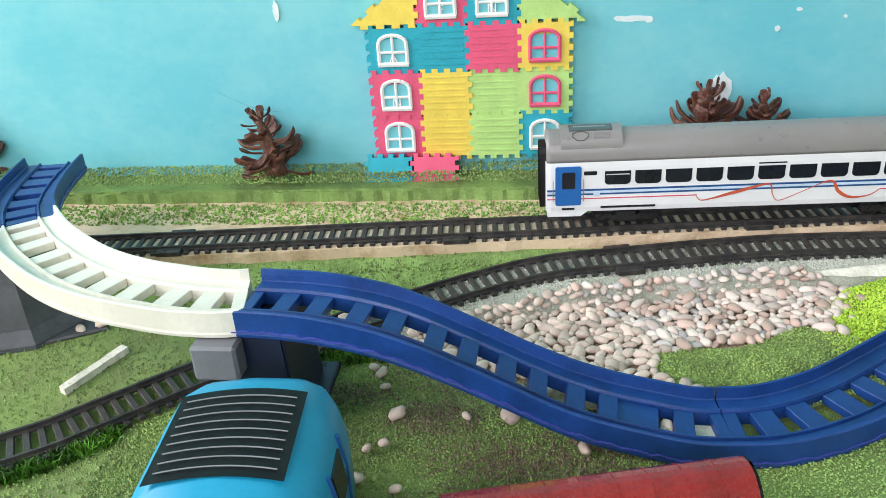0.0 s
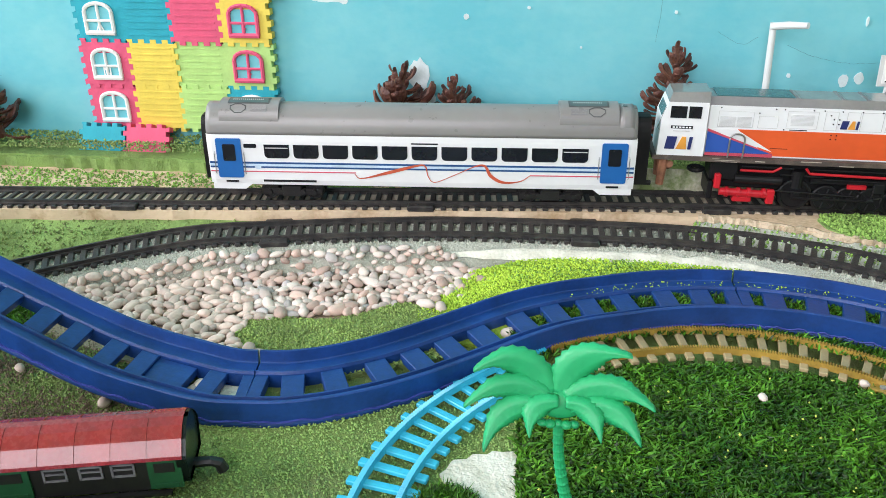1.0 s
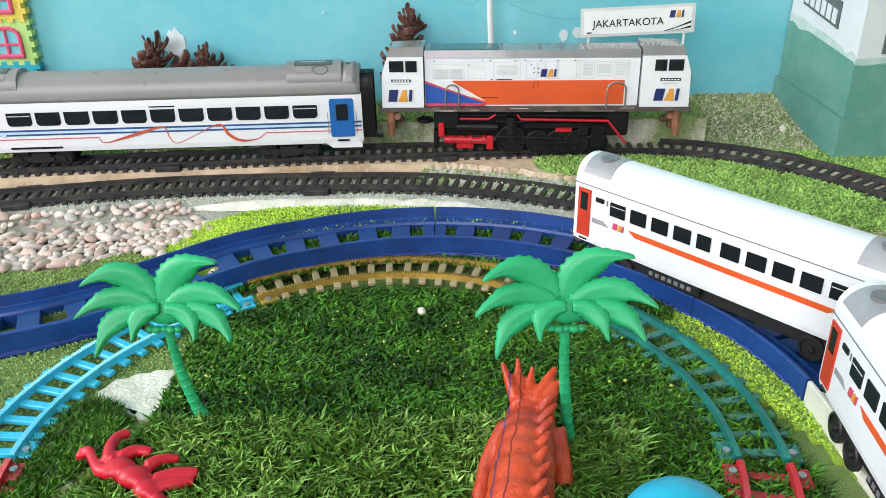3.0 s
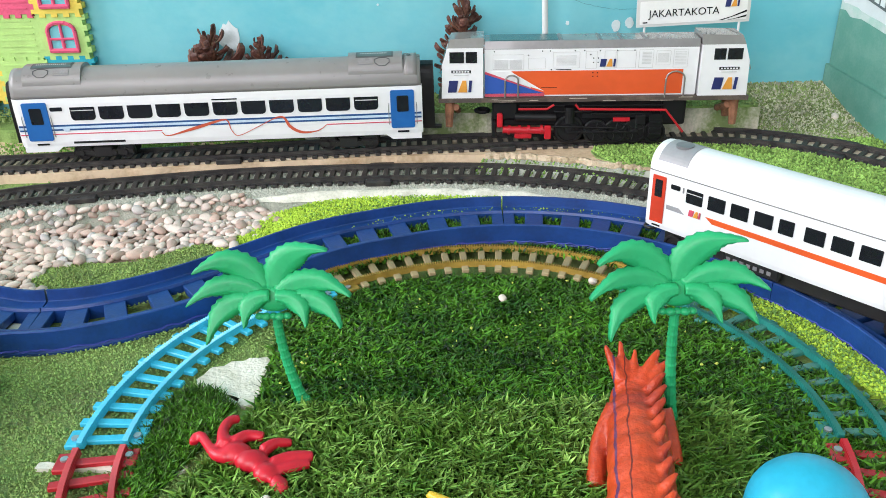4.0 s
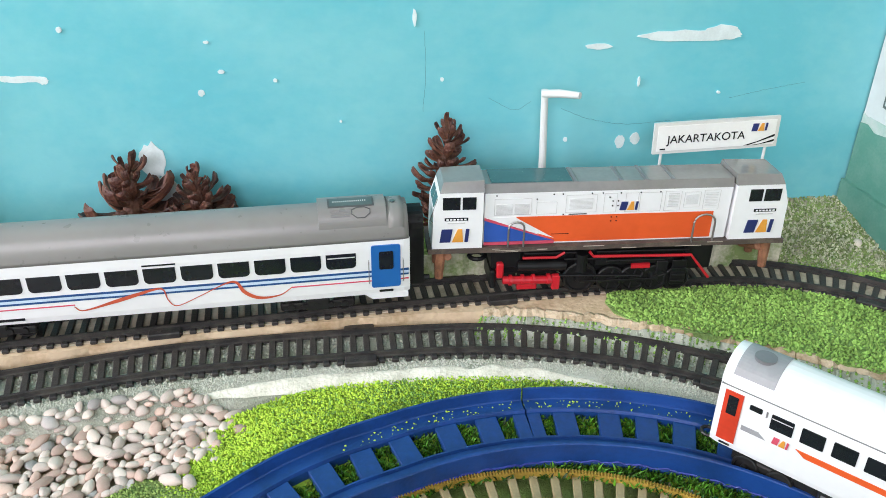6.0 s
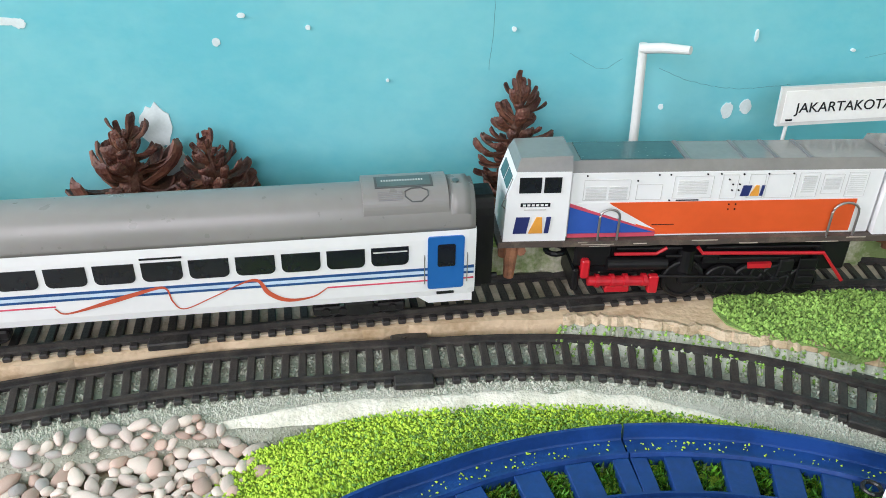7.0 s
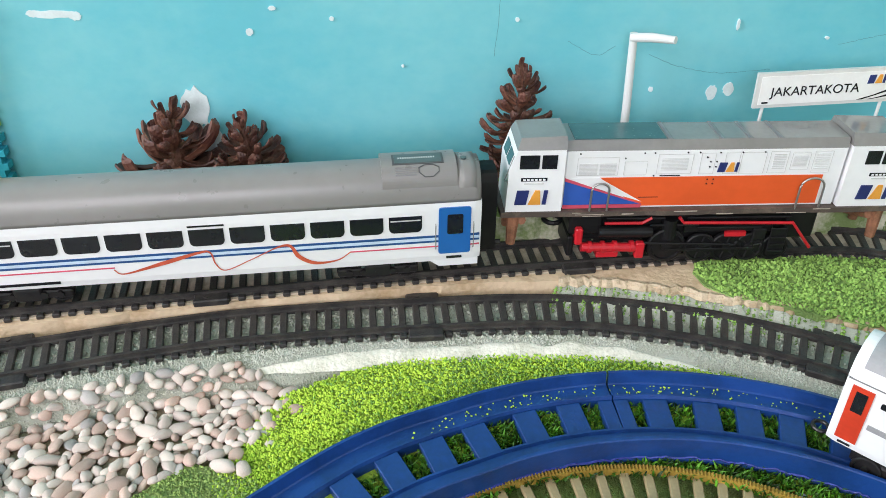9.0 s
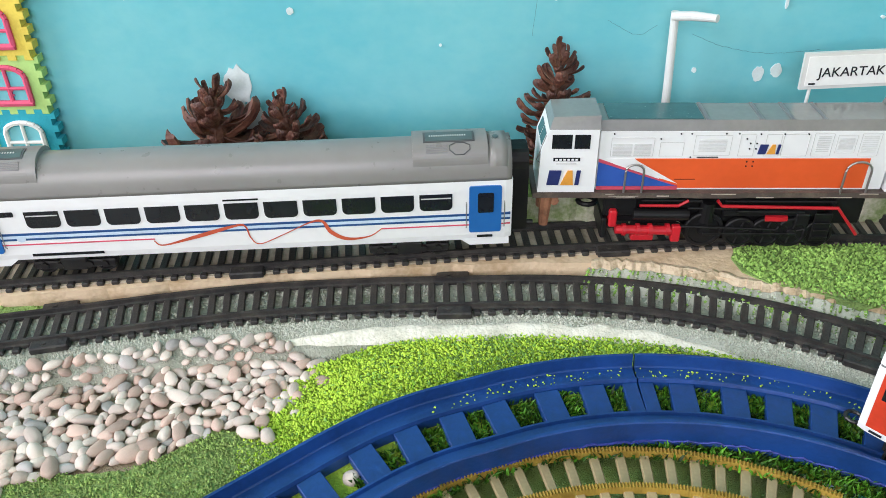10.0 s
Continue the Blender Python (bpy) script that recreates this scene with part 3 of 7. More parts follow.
def blue_coach():
    L, hw, rail = 0.332, 0.0168, 0.032
    root = thing("passenger_coach", pose(0.4205, 0.7906, 0, 0, 0, 3.4), "white model coach with blue stripes, red ribbon and grey roof", "model train")
    X = lambda f: -L / 2 + f * L
    side = [(hw * 0.96, 0.0), (hw, 0.004), (hw, 0.036), (hw * 0.97, 0.0425), (-hw * 0.97, 0.0425), (-hw, 0.036), (-hw, 0.004), (-hw * 0.96, 0.0)]
    part("body", extrude_x(bmesh.new(), [(y, z + 0.0465) for y, z in side], X(0), X(1), 0.05), M_WHITE, root)
    for f0, f1 in ((0.004, 0.10), (0.905, 0.996)):
        part("skirt", plate(bmesh.new(), [(X(f0), 0.047), (X(f0), 0.0425), (X(f1) - (0.006 if f0 < 0.5 else -0.006), 0.0425), (X(f1), 0.047)] if f0 < 0.5 else [(X(f0), 0.047), (X(f0) + 0.006, 0.0425), (X(f1), 0.0425), (X(f1), 0.047)], -hw * 0.97, hw * 0.97), M_WHITE, root)
    part("roof", extrude_x(bmesh.new(), roof_profile(hw * 0.985, 0.0875, 0.109, 32, power=2.2), X(0.002), X(0.998), 0.02), M_GREYROOF, root, "glossy grey roof", smooth=True)
    for s in (-1, 1):
        y = s * hw
        for k in range(11):
            x0 = X(0.136 + 0.0695 * k)
            w = on_side("window", rrect(x0, x0 + 0.0198, 0.0688, 0.0798, 0.0032, True), y, 0.0004, M_DARK, root)
            if k in (0, 10):
                on_side("window_bar", bar(x0 + 0.001, x0 + 0.019, 0.0768, 0.0775), y, 0.0007, M_LINE, root)
        on_side("slot", bar(X(0.483), X(0.545), 0.0815, 0.0825), y, 0.0004, M_DARK, root)
        on_side("slot_window", rrect(X(0.088), X(0.118), 0.0770, 0.0802, 0.0008), y, 0.0004, M_DARK, root)
        for z0, z1, m in ((0.0640, 0.0655, M_STRIPEBLUE), (0.0620, 0.0640, M_STRIPELIGHT), (0.0606, 0.0620, M_STRIPEBLUE)):
            on_side("stripe", bar(X(0.003), X(0.997), z0, z1), y, 0.0003, m, root)
        on_side("red_stripe", bar(X(0.003), X(0.35), 0.0572, 0.0580), y, 0.0003, M_STRIPERED, root)
        on_side("red_stripe", bar(X(0.76), X(0.997), 0.0572, 0.0580), y, 0.0003, M_STRIPERED, root)
        for f0, f1 in ((0.022, 0.082), (0.921, 0.980)):
            d = on_side("door", rrect(X(f0), X(f1), 0.0525, 0.0845, 0.0015), y, 0.0010, M_DOORBLUE, root, "blue door")
            on_side("door_window", rrect(X(f0) + 0.0052, X(f1) - 0.0048, 0.0665, 0.0800, 0.0012), y + s * 0.0008, 0.0006, M_DARK, d)
            for xx in (X(f0) - 0.0018, X(f1) + 0.0018):
                part("handrail", tube(bmesh.new(), [(xx, y, 0.0555), (xx, y + s * 0.0012, 0.0563), (xx, y + s * 0.0012, 0.0725), (xx, y, 0.0735)], 0.0003, 6), M_STEEL, root)
            on_side("step", rrect(X(f0) + 0.005, X(f1) - 0.005, 0.0485, 0.0500, 0.0004), y, 0.0005, M_DARK, root)
        on_side("round_badge", [(X(0.118) + 0.0026 * math.cos(a * 0.35), 0.0618 + 0.0022 * math.sin(a * 0.35)) for a in range(18)], y, 0.0006, M_STRIPELIGHT, root)
        on_side("lettering_bar", bar(X(0.128), X(0.255), 0.0492, 0.0509), y, 0.0004, M_DARK, root)
    line = [(505, 272), (525, 287), (600, 262), (690, 229), (714, 231), (722, 268), (742, 289), (800, 258), (860, 222), (888, 220), (905, 255), (940, 278), (990, 272), (1022, 246)]
    conv = lambda cx, cy: (X((cx - 70) / 1250), 0.068 - (cy + 0.0367 * (cx - 700) - 212) * 0.000217)
    part("ribbon", ribbon_bm([conv(*p) for p in line], 0.0011, -hw - 0.0003, -hw - 0.0005), M_SWOOSH, root, "red painted ribbon")
    # roof units
    for f0, f1 in ((0.035, 0.175), (0.822, 0.955)):
        bm = bmesh.new()
        extrude_x(bm, roof_profile(hw * 0.90, 0.094, 0.1118, 32, power=2.5), X(f0), X(f1))
        u = part("roof_unit", bm, M_GREYROOF, root)
        # roof panels lie on the curve of the unit's near shoulder
        prof = roof_profile(hw * 0.90, 0.094, 0.1118, 200, power=2.5)
        near = sorted([p for p in prof if p[0] <= 0.004 and p[1] > 0.0945], key=lambda p: p[0])
        curve = lambda y: min(near, key=lambda p: abs(p[0] - y))[1]
        far = f0 < 0.5
        xa, xb = X(f0), X(f1)

        def panel(name, x0, x1, y0, y1, lift, m, label=""):
            bm = bmesh.new()
            rows = []
            for k in range(7):
                y = y0 + (y1 - y0) * k / 6
                rows.append([bm.verts.new((x, y, curve(y) + o)) for x, o in ((x0, -0.0003), (x0, lift), (x1, lift), (x1, -0.0003))])
            for r, q in zip(rows, rows[1:]):
                for a, b in ((0, 1), (1, 2), (2, 3)):
                    bm.faces.new((r[a], r[b], q[b], q[a]))
            bm.faces.new(rows[0])
            bm.faces.new(rows[-1][::-1])
            return part(name, bm, m, u, label)

        panel("vent_frame", xa + 0.0065, xb - 0.0075, -0.0086, 0.0008, 0.0004, M_GREYDARK)
        panel("vent_panel", xa + 0.0078, xb - 0.0088, -0.0079, 0.0002, 0.0006, M_GREYTEAL, "dark teal-grey vent panel")
        for k in range(16):
            x0 = xa + 0.010 + k * (xb - xa - 0.022) / 16
            panel("vent_slot", x0, x0 + 0.0007, -0.0048, -0.0036, 0.0008, M_LINE)
        g0 = xb - 0.0215 if far else xa + 0.008
        panel("grille", g0, g0 + 0.0125, -0.0131, -0.0100, 0.0003, M_GREYMID)
        for k in range(5):
            panel("grille_bar", g0, g0 + 0.0125, -0.0129 + k * 0.0006, -0.0126 + k * 0.0006, 0.0005, M_GREYROOF)
        cx = xa + 0.0150 if far else xb - 0.0165
        ring = [(cx + 0.0064 * math.cos(radians(22.5 + 45 * k)), -0.0114 + 0.0024 * math.sin(radians(22.5 + 45 * k))) for k in range(9)]
        part("fan_ring", tube(bmesh.new(), [(x, y, curve(y) + 0.0002) for x, y in ring], 0.0004, 6), M_GREYDARK, u)
    bm = bmesh.new()
    extrude_x(bm, roof_profile(hw * 0.93, 0.093, 0.1100, 32, power=2.3), X(0.958), X(0.990))
    hatch = part("roof_hatch", bm, M_GREYROOF, root, smooth=True)
    part("hatch_cap", disc(bmesh.new(), (X(0.970), -0.0035, 0.1099), (0, 0, 1), 0.0018, 0.0012, 14), M_GREYTEAL, hatch)
    # bellows between the vehicles
    bm = bmesh.new()
    for k in range(3):
        extrude_x(bm, roof_profile(0.0125 - 0.0008 * (k % 2), 0.05, 0.103, power=5), X(1) + 0.0005 + 0.0028 * k, X(1) + 0.003 + 0.0028 * k)
    part("bellows", bm, M_BLACK, root)
    bm = bmesh.new()
    extrude_x(bm, roof_profile(0.0125, 0.05, 0.10, power=5), X(0) - 0.003, X(0) - 0.0005)
    part("bellows", bm, M_BLACK, root)
    part("coupling", tube(bmesh.new(), [(X(1), 0, 0.048), (X(1) + 0.016, 0, 0.047)], 0.002, 8), M_BLACK, root)
    part("underframe", boxbm(X(0.1), X(0.9), -hw * 0.7, hw * 0.7, 0.0445, 0.0465), M_BLACK, root)
    bogie(root, X(0.19), rail, hw)
    bogie(root, X(0.81), rail, hw)


blue_coach()


M_CHASSIS = mat("satin_black_plastic", (0.008, 0.008, 0.009), 0.45, var=0.3, scale=80, spec=0.3)


M_WORN = mat("pale_worn_edge", (0.42, 0.36, 0.30), 0.8, var=0.3, scale=90)


def diesel_loco():
    L, hw = 0.252, 0.0165
    root = thing("diesel_locomotive", pose(0.7280, 0.8075, 0, 0, 0, -1.6), "white and orange model diesel locomotive on a black and red chassis", "model train")
    X = lambda f: -L / 2 + f * L
    Z0, ZT = 0.0690, 0.1105
    up = 0.0042
    for s, f0, f1 in ((1, 0.006, 0.144), (-1, 0.998, 0.842)):
        a, b = X(f0), X(f1)
        out = [(a, Z0), (a + s * 0.0010, Z0 + 0.028), (a + s * 0.0056, ZT), (b, ZT), (b, Z0)]
        cabin = part("cab", plate(bmesh.new(), out, -hw - 0.0006, hw + 0.0006), M_WHITE, root)
        bm = bmesh.new()
        plate(bm, [(a + s * 0.0053, ZT), (a + s * 0.0078, ZT + 0.0065), (b + s * 0.0005, ZT + 0.0075), (b + s * 0.0005, ZT)], -hw * 0.80, hw * 0.80)
        for v in bm.verts:
            if v.co.z < ZT + 0.001:
                v.co.y *= 1.27
        part("cab_roof", bm, M_GLOSSGREY, root)
        for sy in (-1, 1):
            y = sy * (hw + 0.0006)
            for o in (0.0072, 0.0205):
                w0, w1 = sorted((a + s * o, a + s * (o + 0.0118 if o < 0.02 else o + 0.0092)))
                on_side("cab_window", bar(w0, w1, 0.0985, 0.1075), y, 0.0004, M_DARK, cabin)
            w0, w1 = sorted((a + s * 0.0085, a + s * 0.0245))
            on_side("number_plate", bar(w0, w1, 0.0903, 0.0925), y, 0.0004, M_DARK, cabin)
            for q in range(6):
                on_side("plate_mark", bar(w0 + 0.0012 + q * 0.0024, w0 + 0.0028 + q * 0.0024, 0.0908, 0.0919), y + sy * 0.0003, 0.0003, M_WHITE, cabin)
            on_side("lettering_bar", bar(w0 + 0.002, w1 - 0.002, 0.0882, 0.0888), y, 0.0004, M_LINE, cabin)
            mark(cabin, (a + b) / 2 - 0.0098 - s * 0.0015, 0.0742, 0.0098, y)
        # end window on the slope
        bm = boxbm(-0.0002, 0.0003, -hw * 0.75, -0.001, 0, 0.008)
        box(bm, -0.0002, 0.0003, 0.001, hw * 0.75, 0, 0.008)
        o = part("end_window", bm, M_TEALPANEL, cabin)
        o.matrix_local = pose(a + s * 0.0014, 0, Z0 + 0.0298, 0, s * 19, 0)
        part("end_rail", tube(bmesh.new(), [(a + s * 0.001, -hw * 0.9, 0.088), (a - s * 0.0012, -hw * 0.9, 0.090), (a + s * 0.004, -hw * 0.9, 0.106)], 0.0004, 6), M_STEEL, cabin)
    # hood
    h0, h1 = X(0.148), X(0.836)
    hy = hw - 0.0022
    part("hood", boxbm(h0, h1, -hy, hy, Z0, ZT - 0.002, bevel=0.0006), M_WHITE, root)
    bm = bmesh.new()
    extrude_x(bm, [(hy, ZT - 0.002), (hy * 0.86, ZT + 0.0042), (-hy * 0.86, ZT + 0.0042), (-hy, ZT - 0.002)], h0, h1)
    part("hood_roof", bm, M_GLOSSGREY, root, "glossy grey roof")
    part("roof_panel", boxbm(X(0.165), X(0.385), -hy * 0.8, hy * 0.8, ZT + 0.0040, ZT + 0.0048), M_TEALPANEL, root, "dark teal glossy roof panel")
    for f in (0.39, 0.515, 0.585, 0.66):
        part("roof_seam", boxbm(X(f), X(f) + 0.0022, -hy * 0.86, hy * 0.86, ZT + 0.0040, ZT + 0.0047), M_GREYMID, root)
    for sy in (-1, 1):
        y = sy * hy
        on_side("orange_band", [(X(0.33), Z0 + 0.0015), (X(0.79), Z0 + 0.0015), (X(0.79), 0.0905), (X(0.235), 0.0905)], y, 0.0003, M_ORANGE, root)
        on_side("blue_flash", [(h0 + 0.0003, Z0 + 0.003), (X(0.345), Z0 + 0.003), (h0 + 0.0003, 0.0885)], y, 0.0005, M_NAVY, root)
        on_side("white_flash", [(X(0.232), 0.0905), (X(0.345), 0.0735), (X(0.19), 0.0865), (X(0.165), 0.0905)], y, 0.0004, M_WHITE, root)
        for p in ([(h0 + 0.0003, 0.0905), (X(0.345), 0.0723), (X(0.345), 0.0718), (h0 + 0.0003, 0.0885)], bar(h0 + 0.0003, X(0.345), Z0 + 0.0005, Z0 + 0.0028)):
            on_side("red_edge", p, y, 0.0007, M_STRIPERED, root)
        # doors, vents and bolts
        for f0, f1, z0, z1 in ((0.175, 0.275, 0.092, 0.104), (0.29, 0.345, 0.092, 0.101), (0.37, 0.455, 0.0925, 0.1055), (0.475, 0.51, 0.092, 0.106), (0.535, 0.57, 0.092, 0.106), (0.575, 0.635, 0.092, 0.106), (0.645, 0.69, 0.092, 0.1065), (0.70, 0.745, 0.094, 0.1055), (0.755, 0.80, 0.092, 0.1065)):
            bm = bmesh.new()
            x0, x1 = X(f0), X(f1)
            for p in (bar(x0, x1, z0, z0 + 0.0003), bar(x0, x1, z1, z1 + 0.0003), bar(x0, x0 + 0.0003, z0, z1), bar(x1, x1 + 0.0003, z0, z1)):
                plate(bm, p, y - sy * 0.0003, y + sy * 0.0002)
            part("panel_edge", bm, M_LINE, root)
        for f0, f1, z0, z1 in ((0.18, 0.225, 0.0925, 0.1005), (0.23, 0.27, 0.0925, 0.1005), (0.38, 0.445, 0.095, 0.1035), (0.655, 0.685, 0.095, 0.1055), (0.705, 0.74, 0.0965, 0.104), (0.76, 0.795, 0.0945, 0.1055)):
            bm = bmesh.new()
            n = 9
            for k in range(n):
                zz = z0 + (z1 - z0) * k / n
                plate(bm, bar(X(f0), X(f1), zz, zz + (z1 - z0) / n * 0.6), y - sy * 0.0003, y + sy * 0.0003)
            part("vent", bm, M_VENT, root)
        for f, z in ((0.18, 0.1068), (0.335, 0.1068), (0.36, 0.1068), (0.44, 0.1068), (0.47, 0.1068), (0.52, 0.1065), (0.575, 0.1065), (0.63, 0.1065), (0.49, 0.1035), (0.50, 0.1005), (0.515, 0.1005), (0.50, 0.097), (0.515, 0.097), (0.50, 0.0885), (0.515, 0.0885), (0.50, 0.0855), (0.515, 0.0855), (0.29, 0.1035), (0.365, 0.0915)):
            part("bolt", disc(bmesh.new(), (X(f), y, z), (0, 1, 0), 0.0005, 0.0012, 8), M_DARK, root)
        for f0 in (0.335, 0.38):
            on_side("latch", bar(X(f0), X(f0 + 0.05), 0.0765 if f0 < 0.35 else 0.0912, 0.0768 if f0 < 0.35 else 0.0917), y, 0.0006, M_DARK, root)
        mark(root, X(0.515) + 0.002, 0.0935, 0.0062, y)
        for fa, fb in ((0.215, 0.258), (0.735, 0.795)):
            xa, xb = X(fa), X(fb)
            r = (xb - xa) / 2
            pts = [(xa, sy * (hw + 0.001), Z0 - 0.001)] + [((xa + xb) / 2 - r * math.cos(math.pi * k / 8), sy * (hw + 0.001), 0.0835 + r * 0.8 * math.sin(math.pi * k / 8)) for k in range(9)] + [(xb, sy * (hw + 0.001), Z0 - 0.001)]
            part("handrail", tube(bmesh.new(), pts, 0.0007, 8), M_STEEL, root)
    # deck and end posts
    bm = slab(bmesh.new(), [(X(-0.005), -hw - 0.002), (X(1.005), -hw - 0.002), (X(1.005), hw + 0.002), (X(-0.005), hw + 0.002)], 0.0655, Z0, 0.0005, 0.01, 5)
    part("deck", bm, M_BROWNPLATE, root, "worn dark brown deck plate")
    wr = random.Random(5)
    for k in range(9):
        f0 = wr.uniform(0.10, 0.80)
        zz = wr.choice((Z0 - 0.0009, Z0 - 0.0022, Z0 - 0.0032))
        part("worn_chip", boxbm(X(f0), X(f0 + wr.uniform(0.02, 0.08)), -hw - 0.0024, -hw - 0.0019, zz, zz + wr.uniform(0.0003, 0.0007)), M_WORN, root)
    for s, f in ((1, 0.02), (-1, 0.98)):
        bm = bmesh.new()
        for yy in (-0.011, 0.011):
            tube(bm, [(X(f) + s * 0.003, yy, 0.066), (X(f) + s * 0.0025, yy, 0.056), (X(f) + s * 0.002, yy * 1.05, 0.043)], [0.0042, 0.0038, 0.0030], 9)
        tube(bm, [(X(f) + s * 0.008, -0.012, 0.06), (X(f) + s * 0.009, 0.012, 0.05)], 0.003, 8)
        part("end_post", bm, M_BARK, root)
    for o in list(root.children):
        o.location.z += up
    # steam chassis below
    XC = lambda f: X(float(np.interp(f, (0.0, 0.135, 0.158, 0.383, 0.464, 0.543, 0.635, 0.715, 0.812, 1.0), (0.0, 0.140, 0.172, 0.430, 0.520, 0.587, 0.650, 0.715, 0.815, 1.0))))
    bm = boxbm(XC(0.19), XC(0.79), -0.0080, 0.0080, 0.046, 0.0695, bevel=0.001)
    ch2 = part("chassis", bm, M_CHASSIS, root, "black steam chassis with red trim")
    part("cylinder_block", boxbm(XC(0.160), XC(0.235), -0.0125, 0.0125, 0.0525, 0.0685, bevel=0.0015), M_CHASSIS, ch2)
    part("buffer_beam", boxbm(XC(0.158), XC(0.172), -0.0150, 0.0150, 0.038, 0.0525, bevel=0.001), M_CHASSIS, ch2)
    part("cylinder_cap", boxbm(XC(0.173), XC(0.190), -0.0165, -0.009, 0.047, 0.0590, bevel=0.001), M_REDPAINT, ch2)
    part("cylinder", tube(bmesh.new(), [(XC(0.190), -0.0140, 0.0445), (XC(0.315), -0.0140, 0.0435)], 0.0030, 12), M_REDPAINT, ch2)
    for f in (0.205, 0.235, 0.262, 0.300):
        part("cylinder_band", tube(bmesh.new(), [(XC(f), -0.0140, 0.0444), (XC(f) + 0.0022, -0.0140, 0.0443)], 0.0040, 12), M_REDPAINT, ch2)
    part("crosshead", boxbm(XC(0.312), XC(0.332), -0.0172, -0.0125, 0.0365, 0.0480, bevel=0.0008), M_REDPAINT, ch2)
    part("valve_box", boxbm(XC(0.225), XC(0.275), -0.0162, -0.010, 0.0370, 0.0415, bevel=0.0008), M_REDPAINT, ch2)
    part("valve_chest", tube(bmesh.new(), [(XC(0.225), -0.0135, 0.0555), (XC(0.345), -0.0135, 0.0550)], 0.0036, 14), M_CHASSIS, ch2)
    part("piston_rod", tube(bmesh.new(), [(XC(0.33), -0.0155, 0.0475), (XC(0.40), -0.0160, 0.0470), (XC(0.56), -0.0160, 0.0455)], 0.0009, 8), M_CHASSIS, ch2)
    part("coupling_rod", boxbm(XC(0.38), XC(0.645), -0.0168, -0.0158, 0.0415, 0.0432, bevel=0.0003), M_CHASSIS, ch2)
    part("frame_beam", boxbm(XC(0.42), XC(0.70), -0.0135, -0.011, 0.0535, 0.0580, bevel=0.0006), M_CHASSIS, ch2)
    part("air_pump", tube(bmesh.new(), [(XC(0.385), -0.0120, 0.0500), (XC(0.385), -0.0120, 0.0635)], [0.0052, 0.0046], 14), M_CHASSIS, ch2)
    for f0, f1, z in ((0.34, 0.45, 0.0600), (0.45, 0.66, 0.0575), (0.24, 0.37, 0.0655), (0.42, 0.74, 0.0650)):
        part("pipe", tube(bmesh.new(), [(XC(f0), -0.0142, z), (XC(f1), -0.0142, z - 0.0004)], 0.0009, 8), M_CHASSIS, ch2)
    part("red_trim", tube(bmesh.new(), [(XC(0.235), -0.0160, 0.0630), (XC(0.318), -0.0160, 0.0628), (XC(0.338), -0.0160, 0.0665)], 0.0010, 8), M_REDPAINT, ch2)
    part("red_trim", tube(bmesh.new(), [(XC(0.400), -0.0160, 0.0665), (XC(0.412), -0.0160, 0.0625), (XC(0.745), -0.0160, 0.0610), (XC(0.805), -0.0160, 0.0420)], 0.0011, 8), M_REDPAINT, ch2)
    part("side_tank", boxbm(XC(0.735), XC(0.812), -0.0125, 0.0125, 0.047, 0.0690, bevel=0.0015), M_CHASSIS, ch2)
    lad = part("ladder", boxbm(XC(0.690), XC(0.738), -0.0162, -0.0150, 0.037, 0.0570, bevel=0.0005), M_CHASSIS, ch2)
    for k in range(3):
        part("rung", boxbm(XC(0.693), XC(0.735), -0.0178, -0.0160, 0.040 + k * 0.005, 0.0412 + k * 0.005, bevel=0.0003), M_CHASSIS, lad)
    part("red_step", slab(bmesh.new(), [(XC(0.53), -0.0160), (XC(0.608), -0.0160), (XC(0.608), -0.0135), (XC(0.53), -0.0135)], 0.0515, 0.0545, 0.0003, 0.004, 3), M_REDPAINT, ch2)
    part("sand_box", boxbm(XC(0.635), XC(0.678), -0.0160, -0.011, 0.048, 0.0565, bevel=0.0008), M_CHASSIS, ch2)
    for f, r, sp in ((0.383, 0.0125, False), (0.464, 0.0105, True), (0.543, 0.0105, True), (0.635, 0.0105, True), (0.715, 0.0095, False)):
        for y in (-0.0135, 0.0115):
            wheel(ch2, XC(f), y, 0.0318 + r, r, M_CHASSIS, sp)
    part("coupling_ring", tube(bmesh.new(), [(XC(0.135) + 0.0055 * math.cos(a * math.pi / 6), 0.0055 * math.sin(a * math.pi / 6), 0.0575) for a in range(13)], 0.0017, 8), M_CHASSIS, ch2)


diesel_loco()


